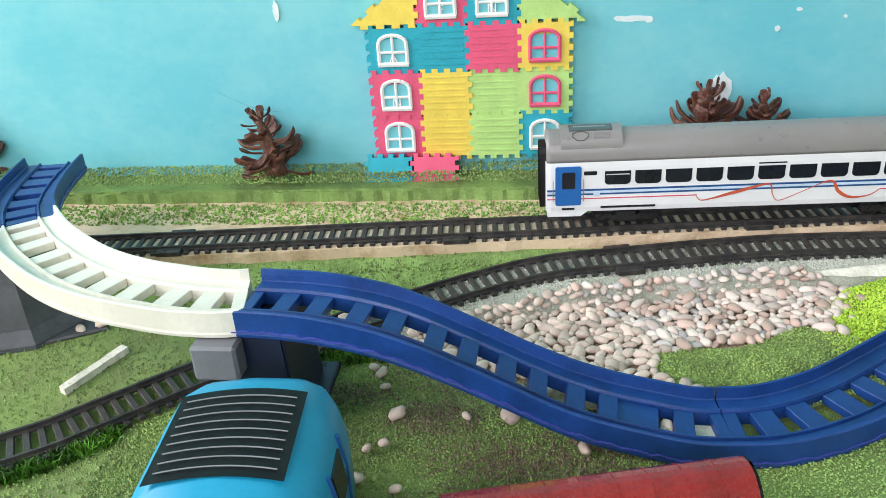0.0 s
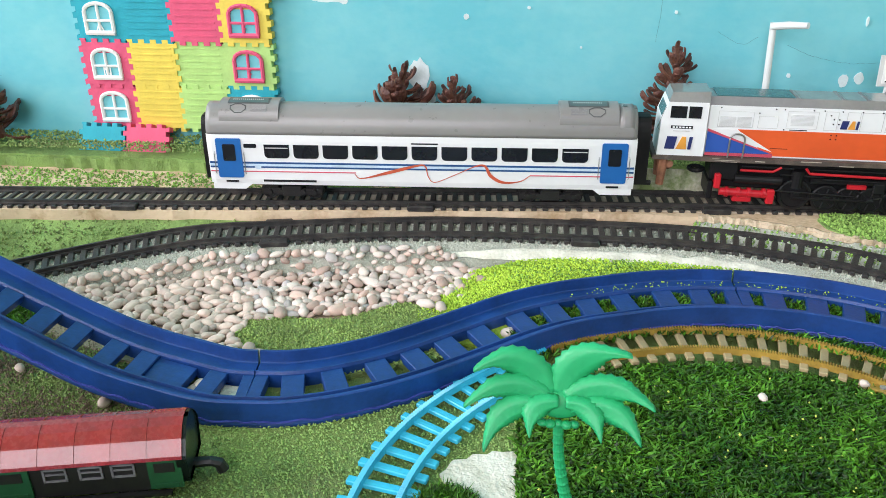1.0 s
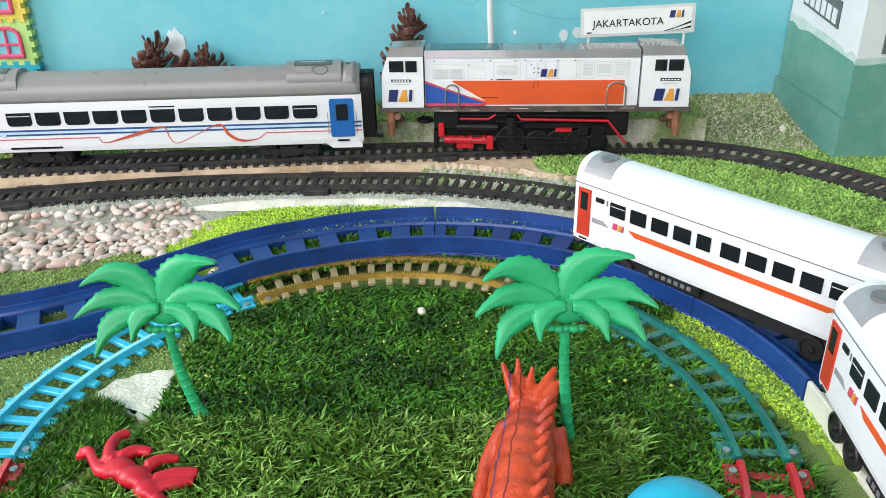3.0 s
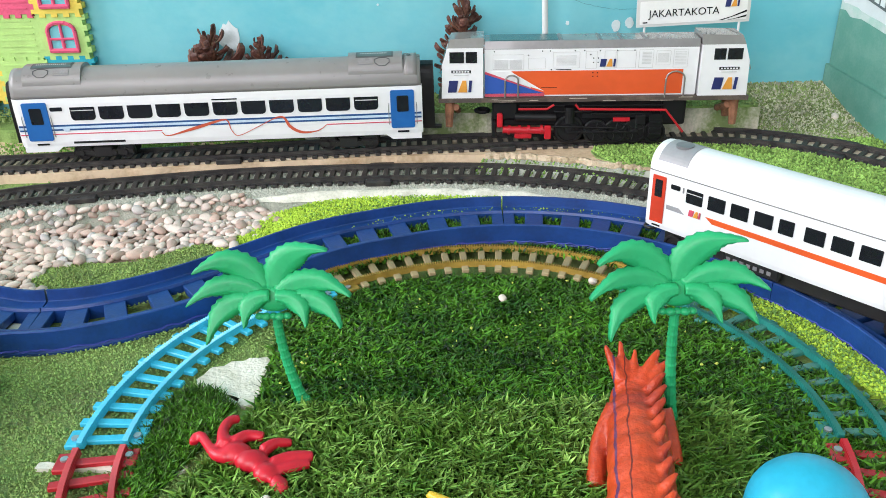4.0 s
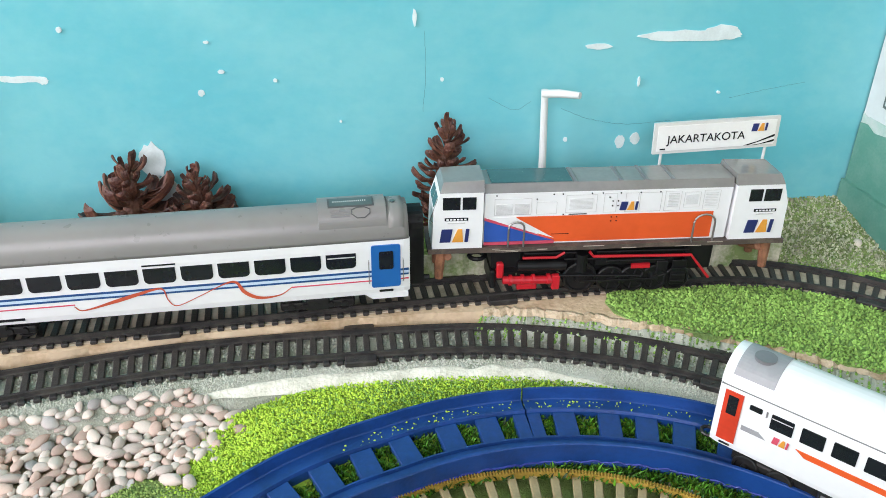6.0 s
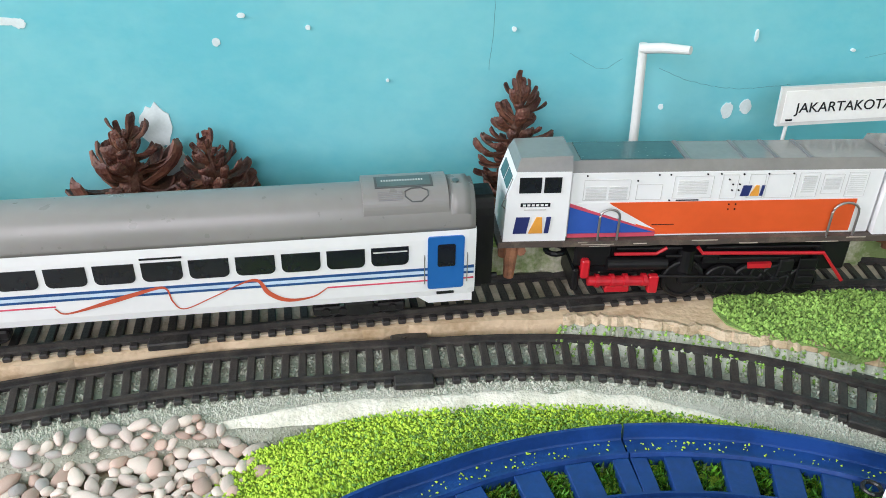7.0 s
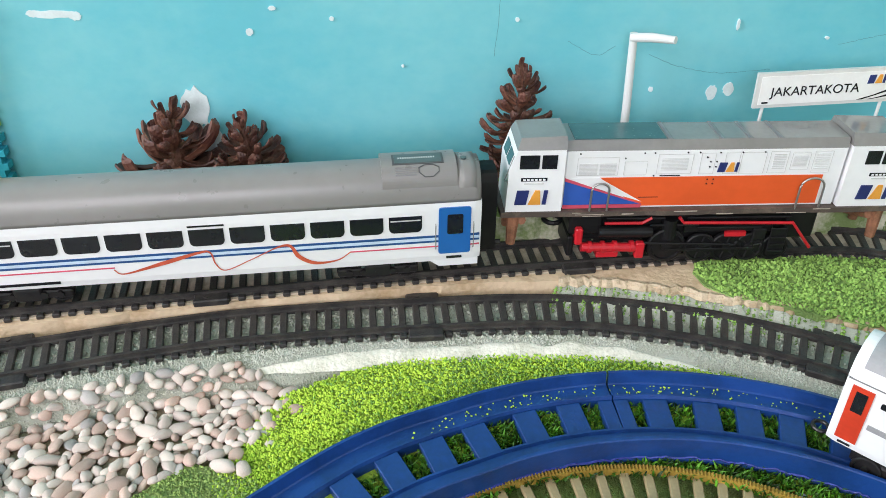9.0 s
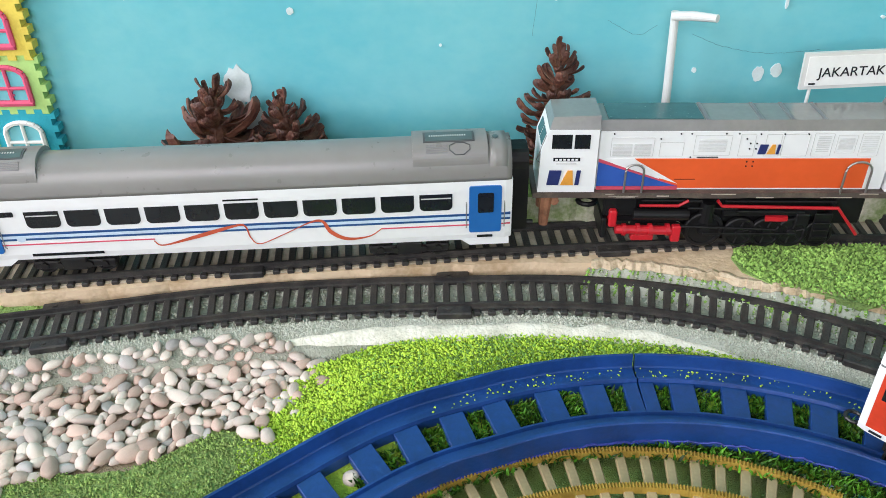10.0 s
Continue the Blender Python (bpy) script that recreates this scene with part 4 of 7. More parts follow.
def white_coach(m, L, n, name="passenger_coach"):
    hw = 0.0165
    root = thing(name, m, "white model coach with red doors and an orange stripe", "model train", "white toy coaches")
    X = lambda f: -L / 2 + f * L
    side = [(hw * 0.97, 0.033), (hw, 0.036), (hw, 0.070), (hw * 0.985, 0.0735), (-hw * 0.985, 0.0735), (-hw, 0.070), (-hw, 0.036), (-hw * 0.97, 0.033)]
    part("body", extrude_x(bmesh.new(), side, X(0), X(1), 0.03), M_WHITE, root)
    part("roof", extrude_x(bmesh.new(), roof_profile(hw * 1.0, 0.0735, 0.0895, power=2.2), X(0), X(1), 0.03), M_WHITE, root)
    for s in (-1, 1):
        y = s * hw
        on_side("eave_line", bar(X(0.004), X(0.996), 0.0731, 0.0736), y, 0.0004, M_GREYMID, root)
        for f0, f1 in ((0.018, 0.066), (0.934, 0.982)):
            d = on_side("door", bar(X(f0), X(f1), 0.0375, 0.0705), y, 0.0008, M_DOORRED, root, "red door")
            on_side("door_window", bar(X(f0) + 0.0024, X(f1) - 0.0022, 0.056, 0.068), y + s * 0.0006, 0.0006, M_DARK, d)
            on_side("step", bar(X(f0) + 0.002, X(f1) - 0.002, 0.0345, 0.0355), y, 0.0005, M_DARK, root)
        on_side("slot_window", rrect(X(0.085), X(0.118), 0.0640, 0.0672, 0.0008), y, 0.0005, M_DARK, root)
        on_side("small_slot", bar(X(0.128), X(0.132), 0.0635, 0.0670), y, 0.0005, M_GREYMID, root)
        for k in range(n):
            x0 = X(0.142 + 0.076 * k)
            w = 0.0092 if k == n // 2 - 1 else 0.0118
            on_side("window", rrect(x0, x0 + w, 0.0580, 0.0672, 0.0006), y, 0.0005, M_DARK, root)
            if k in (0, n - 1):
                on_side("window_bar", bar(x0 + 0.0005, x0 + w - 0.0005, 0.0645, 0.0650), y, 0.0007, M_LINE, root)
        on_side("orange_stripe", [(X(0.215), 0.0525), (X(0.24), 0.0490), (X(0.83), 0.0490), (X(0.86), 0.0525)], y, 0.0004, M_ORANGE, root)
        on_side("grey_flash", [(X(0.075), 0.0490), (X(0.14), 0.0490), (X(0.12), 0.0520), (X(0.075), 0.0520)], y, 0.0004, M_GREYPLATE, root)
        on_side("grey_flash", [(X(0.87), 0.0490), (X(0.925), 0.0490), (X(0.925), 0.0520), (X(0.885), 0.0520)], y, 0.0004, M_GREYPLATE, root)
        mark(root, X(0.158), 0.0495, 0.0042, y, M_STRIPERED)
        on_side("badge", bar(X(0.908), X(0.92), 0.0625, 0.0655), y, 0.0004, M_STRIPERED, root)
    for f0, f1 in ((0.025, 0.13), (0.87, 0.975)):
        bm = bmesh.new()
        p = [(yy * 1.01, z + 0.0004) for yy, z in roof_profile(hw, 0.0735, 0.0895, 24, 2.2) if z > 0.079]
        extrude_x(bm, p, X(f0), X(f1))
        u = part("roof_plate", bm, M_GREYPLATE, root, "grey roof plate with a dark oval")
        bm = bmesh.new()
        c = X((f0 + f1) / 2)
        tube(bm, [(c, -0.003, 0.0885), (c, -0.003, 0.0903)], 0.0058, 24)
        part("fan_disc", bm, M_GREYMID, u)
    part("end_gate", boxbm(X(0) - 0.0012, X(0) + 0.001, -0.007, 0.007, 0.036, 0.077, bevel=0.0006), M_BLACK, root)
    part("end_gate", boxbm(X(1) - 0.001, X(1) + 0.0012, -0.007, 0.007, 0.036, 0.077, bevel=0.0006), M_BLACK, root)
    part("coupling_ring", tube(bmesh.new(), [(X(0) - 0.006 + 0.004 * math.cos(a * math.pi / 6), 0.004 * math.sin(a * math.pi / 6), 0.024) for a in range(13)], 0.0011, 8), M_BLACK, root)
    part("underframe", boxbm(X(0.06), X(0.94), -0.011, 0.011, 0.022, 0.034, bevel=0.001), M_BLACK, root)
    part("equipment_box", boxbm(X(0.29), X(0.47), -0.0155, 0.0155, 0.025, 0.0335, bevel=0.0012), M_BLACK, root)
    for q in range(7):
        part("box_mark", boxbm(X(0.30 + q * 0.022), X(0.313 + q * 0.022), -0.0159, -0.0153, 0.028, 0.0305), M_GREYMID, root)
    for f in (0.15, 0.85):
        part("bogie_frame", boxbm(X(f) - 0.016, X(f) + 0.016, -0.0125, 0.0125, 0.0165, 0.0225, bevel=0.001), M_BLACK, root)
        for s in (-1, 1):
            for y in (-0.0125, 0.0125):
                wheel(root, X(f) + s * 0.0095, y, 0.0095 + 0.0075, 0.0075)
    for o in root.children:
        if not o.name.startswith(("wheel", "bogie")):
            o.location.z -= 0.0055
    return root


A = -48.0
ca, sa = math.cos(radians(A)), math.sin(radians(A))
L2 = 0.208
n2 = (-sa, ca)
white_coach(pose(0.744 + ca * L2 / 2 + n2[0] * 0.0165, 0.640 + sa * L2 / 2 + n2[1] * 0.0165, 0, 0, 0, A), L2, 10)
A = -93.0
ca, sa = math.cos(radians(A)), math.sin(radians(A))
white_coach(pose(0.8425 + ca * L2 / 2 - sa * 0.0165, 0.474 + sa * L2 / 2 + ca * 0.0165, 0, 0, 0, A), L2, 10)

# ---- things along the wall ----
M_FOAMY = mat("yellow_foam", (0.80, 0.62, 0.10), 0.75, var=0.08, scale=60, bump=0.2)
M_FOAMP = mat("pink_foam", (0.74, 0.10, 0.20), 0.75, var=0.08, scale=60, bump=0.2)
M_FOAMT = mat("teal_foam", (0.01, 0.36, 0.46), 0.75, var=0.08, scale=60, bump=0.2)
M_FOAMG = mat("green_foam", (0.44, 0.68, 0.22), 0.75, var=0.08, scale=60, bump=0.2)
M_FRAMEW = mat("white_foam", (0.82, 0.82, 0.80), 0.7, var=0.05)
M_LAMP = mat("white_plastic", (0.68, 0.70, 0.69), 0.45, var=0.05)
M_BUILDW = mat("pale_card", (0.60, 0.66, 0.66), 0.8, var=0.08, scale=12, bump=0.15)
M_SPONGE = mat("green_sponged_paint", (0.075, 0.235, 0.185), 0.8, var=0.3, scale=60, bump=0.35, bscale=300, col2=(0.13, 0.31, 0.25), mix=0.45)
M_SPONGEFADE = mat("pale_sponged_paint", (0.30, 0.45, 0.40), 0.85, var=0.3, scale=120, bump=0.3, bscale=300, col2=(0.48, 0.57, 0.54), mix=0.5)
M_CHIP = mat("bare_plaster", (0.68, 0.77, 0.78), 0.85, var=0.1, scale=80)
M_CONE = mat("pine_cone", (0.060, 0.020, 0.014), 0.55, var=0.5, scale=110, bump=0.8, obj=0.45, col2=(0.20, 0.085, 0.050), mix=0.55)
M_ROCK = mat("dark_grey_plastic", (0.075, 0.08, 0.09), 0.6, var=0.3, scale=40, bump=0.3, bscale=200)
M_SLAB = mat("stained_foam", (0.55, 0.52, 0.42), 0.9, var=0.3, scale=45, bump=0.5, col2=(0.20, 0.27, 0.10), mix=0.52)
M_PIER = mat("grey_pier", (0.17, 0.18, 0.20), 0.5, var=0.15, scale=40)


def text_mesh(name, body, size, m, material, parent, label=""):
    cu = bpy.data.curves.new(name, "FONT")
    cu.body, cu.size, cu.extrude, cu.align_x, cu.align_y = body, size, 0.0002, "CENTER", "CENTER"
    tmp = new(name, cu)
    me = bpy.data.meshes.new_from_object(tmp.evaluated_get(bpy.context.evaluated_depsgraph_get()))
    bpy.data.objects.remove(tmp)
    me.materials.clear()
    me.materials.append(material)
    ob = new(name, me)
    ob.parent = parent
    ob.matrix_local = m
    return tagged(ob, label)


def tabbed(x0, x1, z0, z1, rng, tab=0.0045):
    """The outline of a puzzle tile with square tabs all round."""
    n = 4
    pts = []
    for (ax, az), (bx, bz) in (((x0, z0), (x1, z0)), ((x1, z0), (x1, z1)), ((x1, z1), (x0, z1)), ((x0, z1), (x0, z0))):
        dx, dz = (bx - ax), (bz - az)
        l = math.hypot(dx, dz)
        nx, nz = dz / l, -dx / l
        for k in range(2 * n):
            o = tab * (0.5 if k % 2 else -0.25)
            for f in (k / (2 * n), (k + 1) / (2 * n)):
                pts.append((ax + dx * f + nx * o, az + dz * f + nz * o))
    return pts


HX, HZ, HW, HH = 0.1012, 0.174, 0.0440, 0.0397
house = thing("foam_puzzle_house", pose(HX, WALL_Y - 0.010, 0), "colourful foam puzzle tiles joined into a house on the wall", "wall decoration")


def foam_tile(c, r, m, win=None, letter="", grow=0.0):
    rng = random.Random(c * 7 + r)
    x0, z1 = c * HW, HZ - r * HH
    x1, z0 = x0 + HW, z1 - HH
    off = rng.uniform(-0.0008, 0.0008)
    t = part("foam_tile", plate(bmesh.new(), tabbed(x0, x1, z0, z1, rng), off, off + 0.008), m, house)
    for k in range(1, 7):
        zz = z0 + (z1 - z0) * k / 7
        a = part("groove", plate(bmesh.new(), bar(x0 + 0.004, x1 - 0.004, zz, zz + 0.0012), off - 0.0005, off + 0.001), m, t) if win is None else None
    if win:
        w, cx, b = 0.0125, (x0 + x1) / 2, z0 + HH * 0.2
        h = HH * 0.44
        part("opening", plate(bmesh.new(), bar(cx - w, cx + w, b, b + h + 0.004), off - 0.0003, off + 0.001), M_WALL, t)
        outer = [(cx - w, b), (cx + w, b), (cx + w, b + h)] + [(cx + w * math.cos(math.pi * k / 8), b + h + 0.0075 * math.sin(math.pi * k / 8)) for k in range(1, 8)] + [(cx - w, b + h)]
        ring = outer + [outer[0]]
        bm = bmesh.new()
        for p, q in zip(ring, ring[1:]):
            tube(bm, [(p[0], off - 0.0012, p[1]), (q[0], off - 0.0012, q[1])], 0.0018, 6)
        for p, q in (((cx, b), (cx, b + h + 0.006)), ((cx - w, b + h * 0.58), (cx + w, b + h * 0.58))):
            tube(bm, [(p[0], off - 0.0012, p[1]), (q[0], off - 0.0012, q[1])], 0.0013, 6)
        tube(bm, [(cx - w - 0.001, off - 0.0012, b - 0.0006), (cx + w + 0.001, off - 0.0012, b - 0.0006)], 0.0022, 6)
        part("window_frame", bm, win, t)
        if letter:
            text_mesh("letter", letter, 0.011, pose(cx, off - 0.0014, b + h * 0.28, 90, 0, 0), win, t)


for c, r, m, win, letter in ((0, 0, M_FOAMT, M_FRAMEW, "A"), (1, 0, M_FOAMT, None, ""), (2, 0, M_FOAMP, None, ""), (3, 0, M_FOAMY, M_FOAMP, "F"),
                             (0, 1, M_FOAMP, M_FRAMEW, "N"), (1, 1, M_FOAMY, None, ""), (2, 1, M_FOAMG, None, ""), (3, 1, M_FOAMG, M_FOAMP, "F"),
                             (0, 2, M_FOAMP, M_FRAMEW, ""), (1, 2, M_FOAMY, None, ""), (2, 2, M_FOAMG, None, ""), (3, 2, M_FOAMT, M_FRAMEW, ""),
                             (1, -1, M_FOAMP, M_FRAMEW, "F"), (2, -1, M_FOAMT, M_FRAMEW, "N")):
    foam_tile(c, r, m, win, letter)
zr = HZ + 0.001
for pts, m in (([(-0.012, zr), (HW, zr), (HW, zr + 0.045)], M_FOAMY), ([(3 * HW, zr), (4 * HW + 0.012, zr), (3 * HW, zr + 0.045)], M_FOAMG)):
    ragged = []
    for p, q in zip(pts, pts[1:] + pts[:1]):
        for k in range(8):
            f, g = k / 8, (k + 1) / 8
            l = math.hypot(q[0] - p[0], q[1] - p[1])
            nx, nz = (q[1] - p[1]) / l, -(q[0] - p[0]) / l
            o = 0.0022 if k % 2 else -0.001
            for h in (f, g):
                ragged.append((p[0] + (q[0] - p[0]) * h + nx * o, p[1] + (q[1] - p[1]) * h + nz * o))
    part("roof_tile", plate(bmesh.new(), ragged, -0.0002, 0.008), m, house)
# loose foam tiles leaning at the foot of the wall
for x, m, z in ((0.155, M_FOAMP, 0.053), (0.112, M_FOAMT, 0.053)):
    lo = tagged(part("loose_foam_tile", plate(bmesh.new(), tabbed(-0.02, 0.02, 0, 0.036, None), 0, 0.008), m), "loose foam puzzle tile leaning at the wall's foot", "foam tile", "loose foam tiles")
    lo.matrix_world = pose(x, 0.852, 0.0262, -22, 0, 0)

# raised slabs behind the rear track
for x0, x1, yf, z in ((-0.6, 0.30, 0.838, 0.036), (0.372, 0.478, 0.830, 0.047), (0.527, 0.882, 0.826, 0.050)):
    o = slab(bmesh.new(), [(x0, yf), (x1, yf + 0.002), (x1 - 0.004, 0.884), (x0, 0.884)], 0.026, z, 0.0020, 0.006, int(x0 * 100) + 70)
    tagged(part("foam_slab", o, M_SLAB if x0 > 0.5 else M_FELTG), "pale foam slab with green scatter on its top", "scenery slab", "scenery slabs", kind="structure")
    o = slab(bmesh.new(), [(x0 + 0.001, yf + 0.001), (x1 - 0.001, yf + 0.003), (x1 - 0.005, 0.883), (x0 + 0.001, 0.883)], z, z + 0.002, 0.0015, 0.006, int(x0 * 100) + 71)
    tagged(part("grass_cover", o, M_FELTG), "thin green scatter layer on a foam slab", "grass", kind="structure")


def bank_foot(x):
    return 0.806 + 0.5 * max(0.0, 0.932 - x)


def bank_z(x, y):
    y0 = bank_foot(x)
    return 0.0275 + 0.028 * max(0.0, (y - y0) / (0.884 - y0)) ** 1.25


bm = bmesh.new()
gx, gy = [0.880 + k * 0.005 for k in range(26)], [k / 17 for k in range(18)]
grid = [[(x, bank_foot(x) + f * (0.884 - bank_foot(x))) for f in gy] for x in gx]
grid = [[bm.verts.new((x, y, bank_z(x, y) - (0.0012 if k == 0 else 0.0) + 0.0010 * noise.noise(Vector((x * 80, y * 80, 0))))) for k, (x, y) in enumerate(line)] for line in grid]
for r, q in zip(grid, grid[1:]):
    for k in range(len(gy) - 1):
        bm.faces.new((r[k], q[k], q[k + 1], r[k + 1]))
low = [[bm.verts.new((v.co.x, v.co.y, 0.0255)) for v in line] for line in (grid[0], [g[0] for g in grid])]
for top, bottom in zip((grid[0], [g[0] for g in grid]), low):
    for k in range(len(top) - 1):
        bm.faces.new((top[k], top[k + 1], bottom[k + 1], bottom[k]))
M_GRAVELBANK = mat("olive_gravel_bank", (0.44, 0.46, 0.28), 0.95, var=0.3, scale=60, bump=0.7, bscale=500, col2=(0.25, 0.30, 0.13), mix=0.45)
tagged(part("gravel_bank", bm, M_GRAVELBANK), "olive-grey gravel bank rising to the wall beside the small building", "gravel", kind="structure")
tagged(part("gravel_patch", slab(bmesh.new(), [(0.478, 0.826), (0.527, 0.826), (0.525, 0.884), (0.478, 0.884)], 0.026, 0.034, 0.002, 0.008, 10), M_GREYBED), "grey-green gravel between two slabs", "gravel", kind="structure")


def cone_scale():
    """One woody scale: a narrow stalk that widens to a broad, blunt, thickened tip."""
    bm = bmesh.new()
    rows = []
    for x, hw, z, t in ((0.0, 0.0012, 0.0, 0.0009), (0.30, 0.0022, -0.0006, 0.0008), (0.60, 0.0040, -0.0004, 0.0009), (0.80, 0.0049, 0.0006, 0.0013), (0.95, 0.0046, 0.0022, 0.0020), (1.03, 0.0040, 0.0034, 0.0016), (1.05, 0.0028, 0.0040, 0.0007)):
        rows.append([bm.verts.new((x * 0.016 - abs(sx) * 0.0006, sx * hw, z + v * t + 0.0009 * sx * sx)) for sx, v in ((-1, 0), (-0.5, -0.35), (0, -0.5), (0.5, -0.35), (1, 0), (0.9, 0.6), (0.45, 0.8), (0, 1.1), (-0.45, 0.8), (-0.9, 0.6))])
    for r, s in zip(rows, rows[1:]):
        for k in range(10):
            bm.faces.new((r[k], r[(k + 1) % 10], s[(k + 1) % 10], s[k]))
    bm.faces.new(rows[0][::-1])
    bm.faces.new(rows[-1])
    return bm


SCALE = None


def pine_cone(x, y, z, height, width, tilt, yaw, n, label, openness=1.0, bushy=0.0):
    global SCALE
    root = thing("pine_cone", pose(x, y, z, tilt[0], tilt[1], yaw), label, "pine cone", "pine cones along the wall")
    part("core", tube(bmesh.new(), [(0, 0, 0), (0, 0, height * 0.3), (0, 0, height * 0.7), (0, 0, height * 0.95)], [width * 0.12, width * 0.13, width * 0.09, width * 0.03], 9), M_CONE, root)
    rng = random.Random(int(x * 1000))
    for k in range(n):
        f = k / (n - 1)
        a = k * 137.5 + rng.uniform(-24, 24)
        zz = height * (0.02 + 0.93 * f)
        reach = width / 2 * (0.85 + 0.45 * math.sin(math.pi * min(1, f * 1.1 + 0.15))) * (1 - 0.42 * f ** 2) * (0.92 - bushy * (0.40 - f))
        lift = 16 - openness * 18 - 46 * f ** 3 + rng.uniform(-28, 20)
        s = reach / 0.016 * rng.uniform(0.66, 1.16)
        if SCALE is None:
            o = part("scale", cone_scale(), M_CONE, root)
            SCALE = o.data
        else:
            o = new("scale", SCALE)
            o.parent = root
        o.matrix_local = pose(0, 0, zz, 0, 0, a) @ pose(0.0008, 0, 0, rng.uniform(-28, 28), lift, 0) @ Matrix.Diagonal((s, s * rng.uniform(0.48, 0.85), s * rng.uniform(0.6, 1.1), 1))
    return root


pine_cone(0.391, 0.858, 0.0485, 0.064, 0.066, (-8, 4), 10, 74, "open brown pine cone standing against the wall")
pine_cone(0.4445, 0.862, 0.0485, 0.058, 0.051, (-6, -1), 80, 76, "smaller open brown pine cone standing against the wall")
pine_cone(0.6140, 0.862, 0.0515, 0.083, 0.040, (-3, 7), 0, 104, "tall slim brown pine cone standing by the wall", 1.0, 0.85)
pine_cone(0.010, 0.860, 0.0455, 0.062, 0.060, (-10, 8), 140, 44, "squat brown pine cone standing against the wall", 0.3)
pine_cone(-0.30, 0.860, 0.0455, 0.060, 0.055, (-8, 0), 20, 40, "brown pine cone standing against the wall")

# lamp post and station sign
lamp = thing("lamp_post", pose(0.697, 0.866, 0.052), "white plastic model lamp post with a short arm", "lamp post")
part("base", tube(bmesh.new(), [(0, 0, 0), (0, 0, 0.003), (0, 0, 0.0045)], [0.018, 0.018, 0.014], 28), M_LAMP, lamp)
part("post", tube(bmesh.new(), [(0, 0, 0.003), (-0.002, 0, 0.060), (-0.004, 0, 0.109)], [0.0032, 0.0028, 0.0026], 14), M_LAMP, lamp)
part("arm", tube(bmesh.new(), [(-0.005, 0, 0.1060), (0.005, -0.008, 0.1085), (0.0165, -0.020, 0.1105)], [0.003, 0.003, 0.0024], 12), M_LAMP, lamp)

sign = thing("station_sign", pose(0.817, 0.840, 0.0515, 0, 0, 0), "white station name board on two thin posts", "sign")
skew = 0.036
M_SIGN = mat("sign_white", (0.84, 0.84, 0.82), 0.35, var=0.04)
M_SIGNEDGE = mat("sign_edge", (0.66, 0.66, 0.64), 0.35, var=0.05)
sb = part("board", plate(bmesh.new(), bar(-0.0475, 0.0475, -0.0118, 0.0118), -0.0012, 0.0012), M_SIGNEDGE, sign)
sb.matrix_local = pose(0, 0, 0.0808, 0, -math.degrees(skew), 0)
part("panel", plate(bmesh.new(), bar(-0.0448, 0.0448, -0.0095, 0.0095), -0.0016, -0.001), M_SIGN, sb)
text_mesh("station_name", "JAKARTAKOTA", 0.0086, pose(-0.0080, -0.0018, -0.0012, 90, 0, 0), M_DARK, sb, "black station name lettering")
mark(sb, 0.0265, 0.0015, 0.0058, -0.0014)
for o in (0.0, 0.004):
    part("slash", plate(bmesh.new(), [(0.0215 + o * 1.7, -0.0092), (0.0250 + o * 1.7, -0.0092), (0.0445, -0.0018 - o), (0.0445, -0.0034 - o)], -0.0020, -0.0012), M_DARK, sb)
part("small_print", plate(bmesh.new(), bar(-0.0425, -0.0385, -0.0085, -0.0075), -0.0020, -0.0012), M_DARK, sb)
for x in (-0.040, 0.040):
    part("post", tube(bmesh.new(), [(x, 0, 0), (x, 0, 0.0808 + x * skew - 0.011)], 0.0011, 8), M_LAMP, sign)

# small building at the end of the wall
bld = thing("model_building", pose(0, 0, 0), "pale card building with green sponged lower walls and red roof", "model building")
BX, BY, FX, FY, EX = 0.961, 0.8835, 0.983, 0.793, 1.30


def card_wall(z0, front_z, back_z, grow, rag=0.0):
    """The building's body: front eave lower than the back; grow pushes the faces outwards."""
    bm = bmesh.new()
    n = 26
    rng = random.Random(int(z0 * 1e4 + back_z * 1e4))
    side_lo, side_hi = [], []
    for k in range(n + 1):
        f = k / n
        x, y = BX + (FX - BX) * f - grow, BY + (FY - BY) * f - grow * f
        side_lo.append(bm.verts.new((x, y, z0)))
        side_hi.append(bm.verts.new((x, y, back_z + (front_z - back_z) * f + rng.uniform(-rag, rag))))
    front_lo, front_hi = [], []
    for k in range(1, n + 1):
        f = k / n
        front_lo.append(bm.verts.new((FX + (EX - FX) * f, FY - grow, z0)))
        front_hi.append(bm.verts.new((FX + (EX - FX) * f, FY - grow, front_z + rng.uniform(-rag, rag))))
    lo, hi = side_lo + front_lo, side_hi + front_hi
    for a, b, c, d in zip(lo, lo[1:], hi, hi[1:]):
        bm.faces.new((a, b, d, c))
    back_lo = bm.verts.new((EX, BY, z0))
    back_hi = bm.verts.new((EX, BY, back_z))
    bm.faces.new((lo[-1], back_lo, back_hi, hi[-1]))
    bm.faces.new(hi + [back_hi])
    bm.faces.new((lo + [back_lo])[::-1])
    return bm


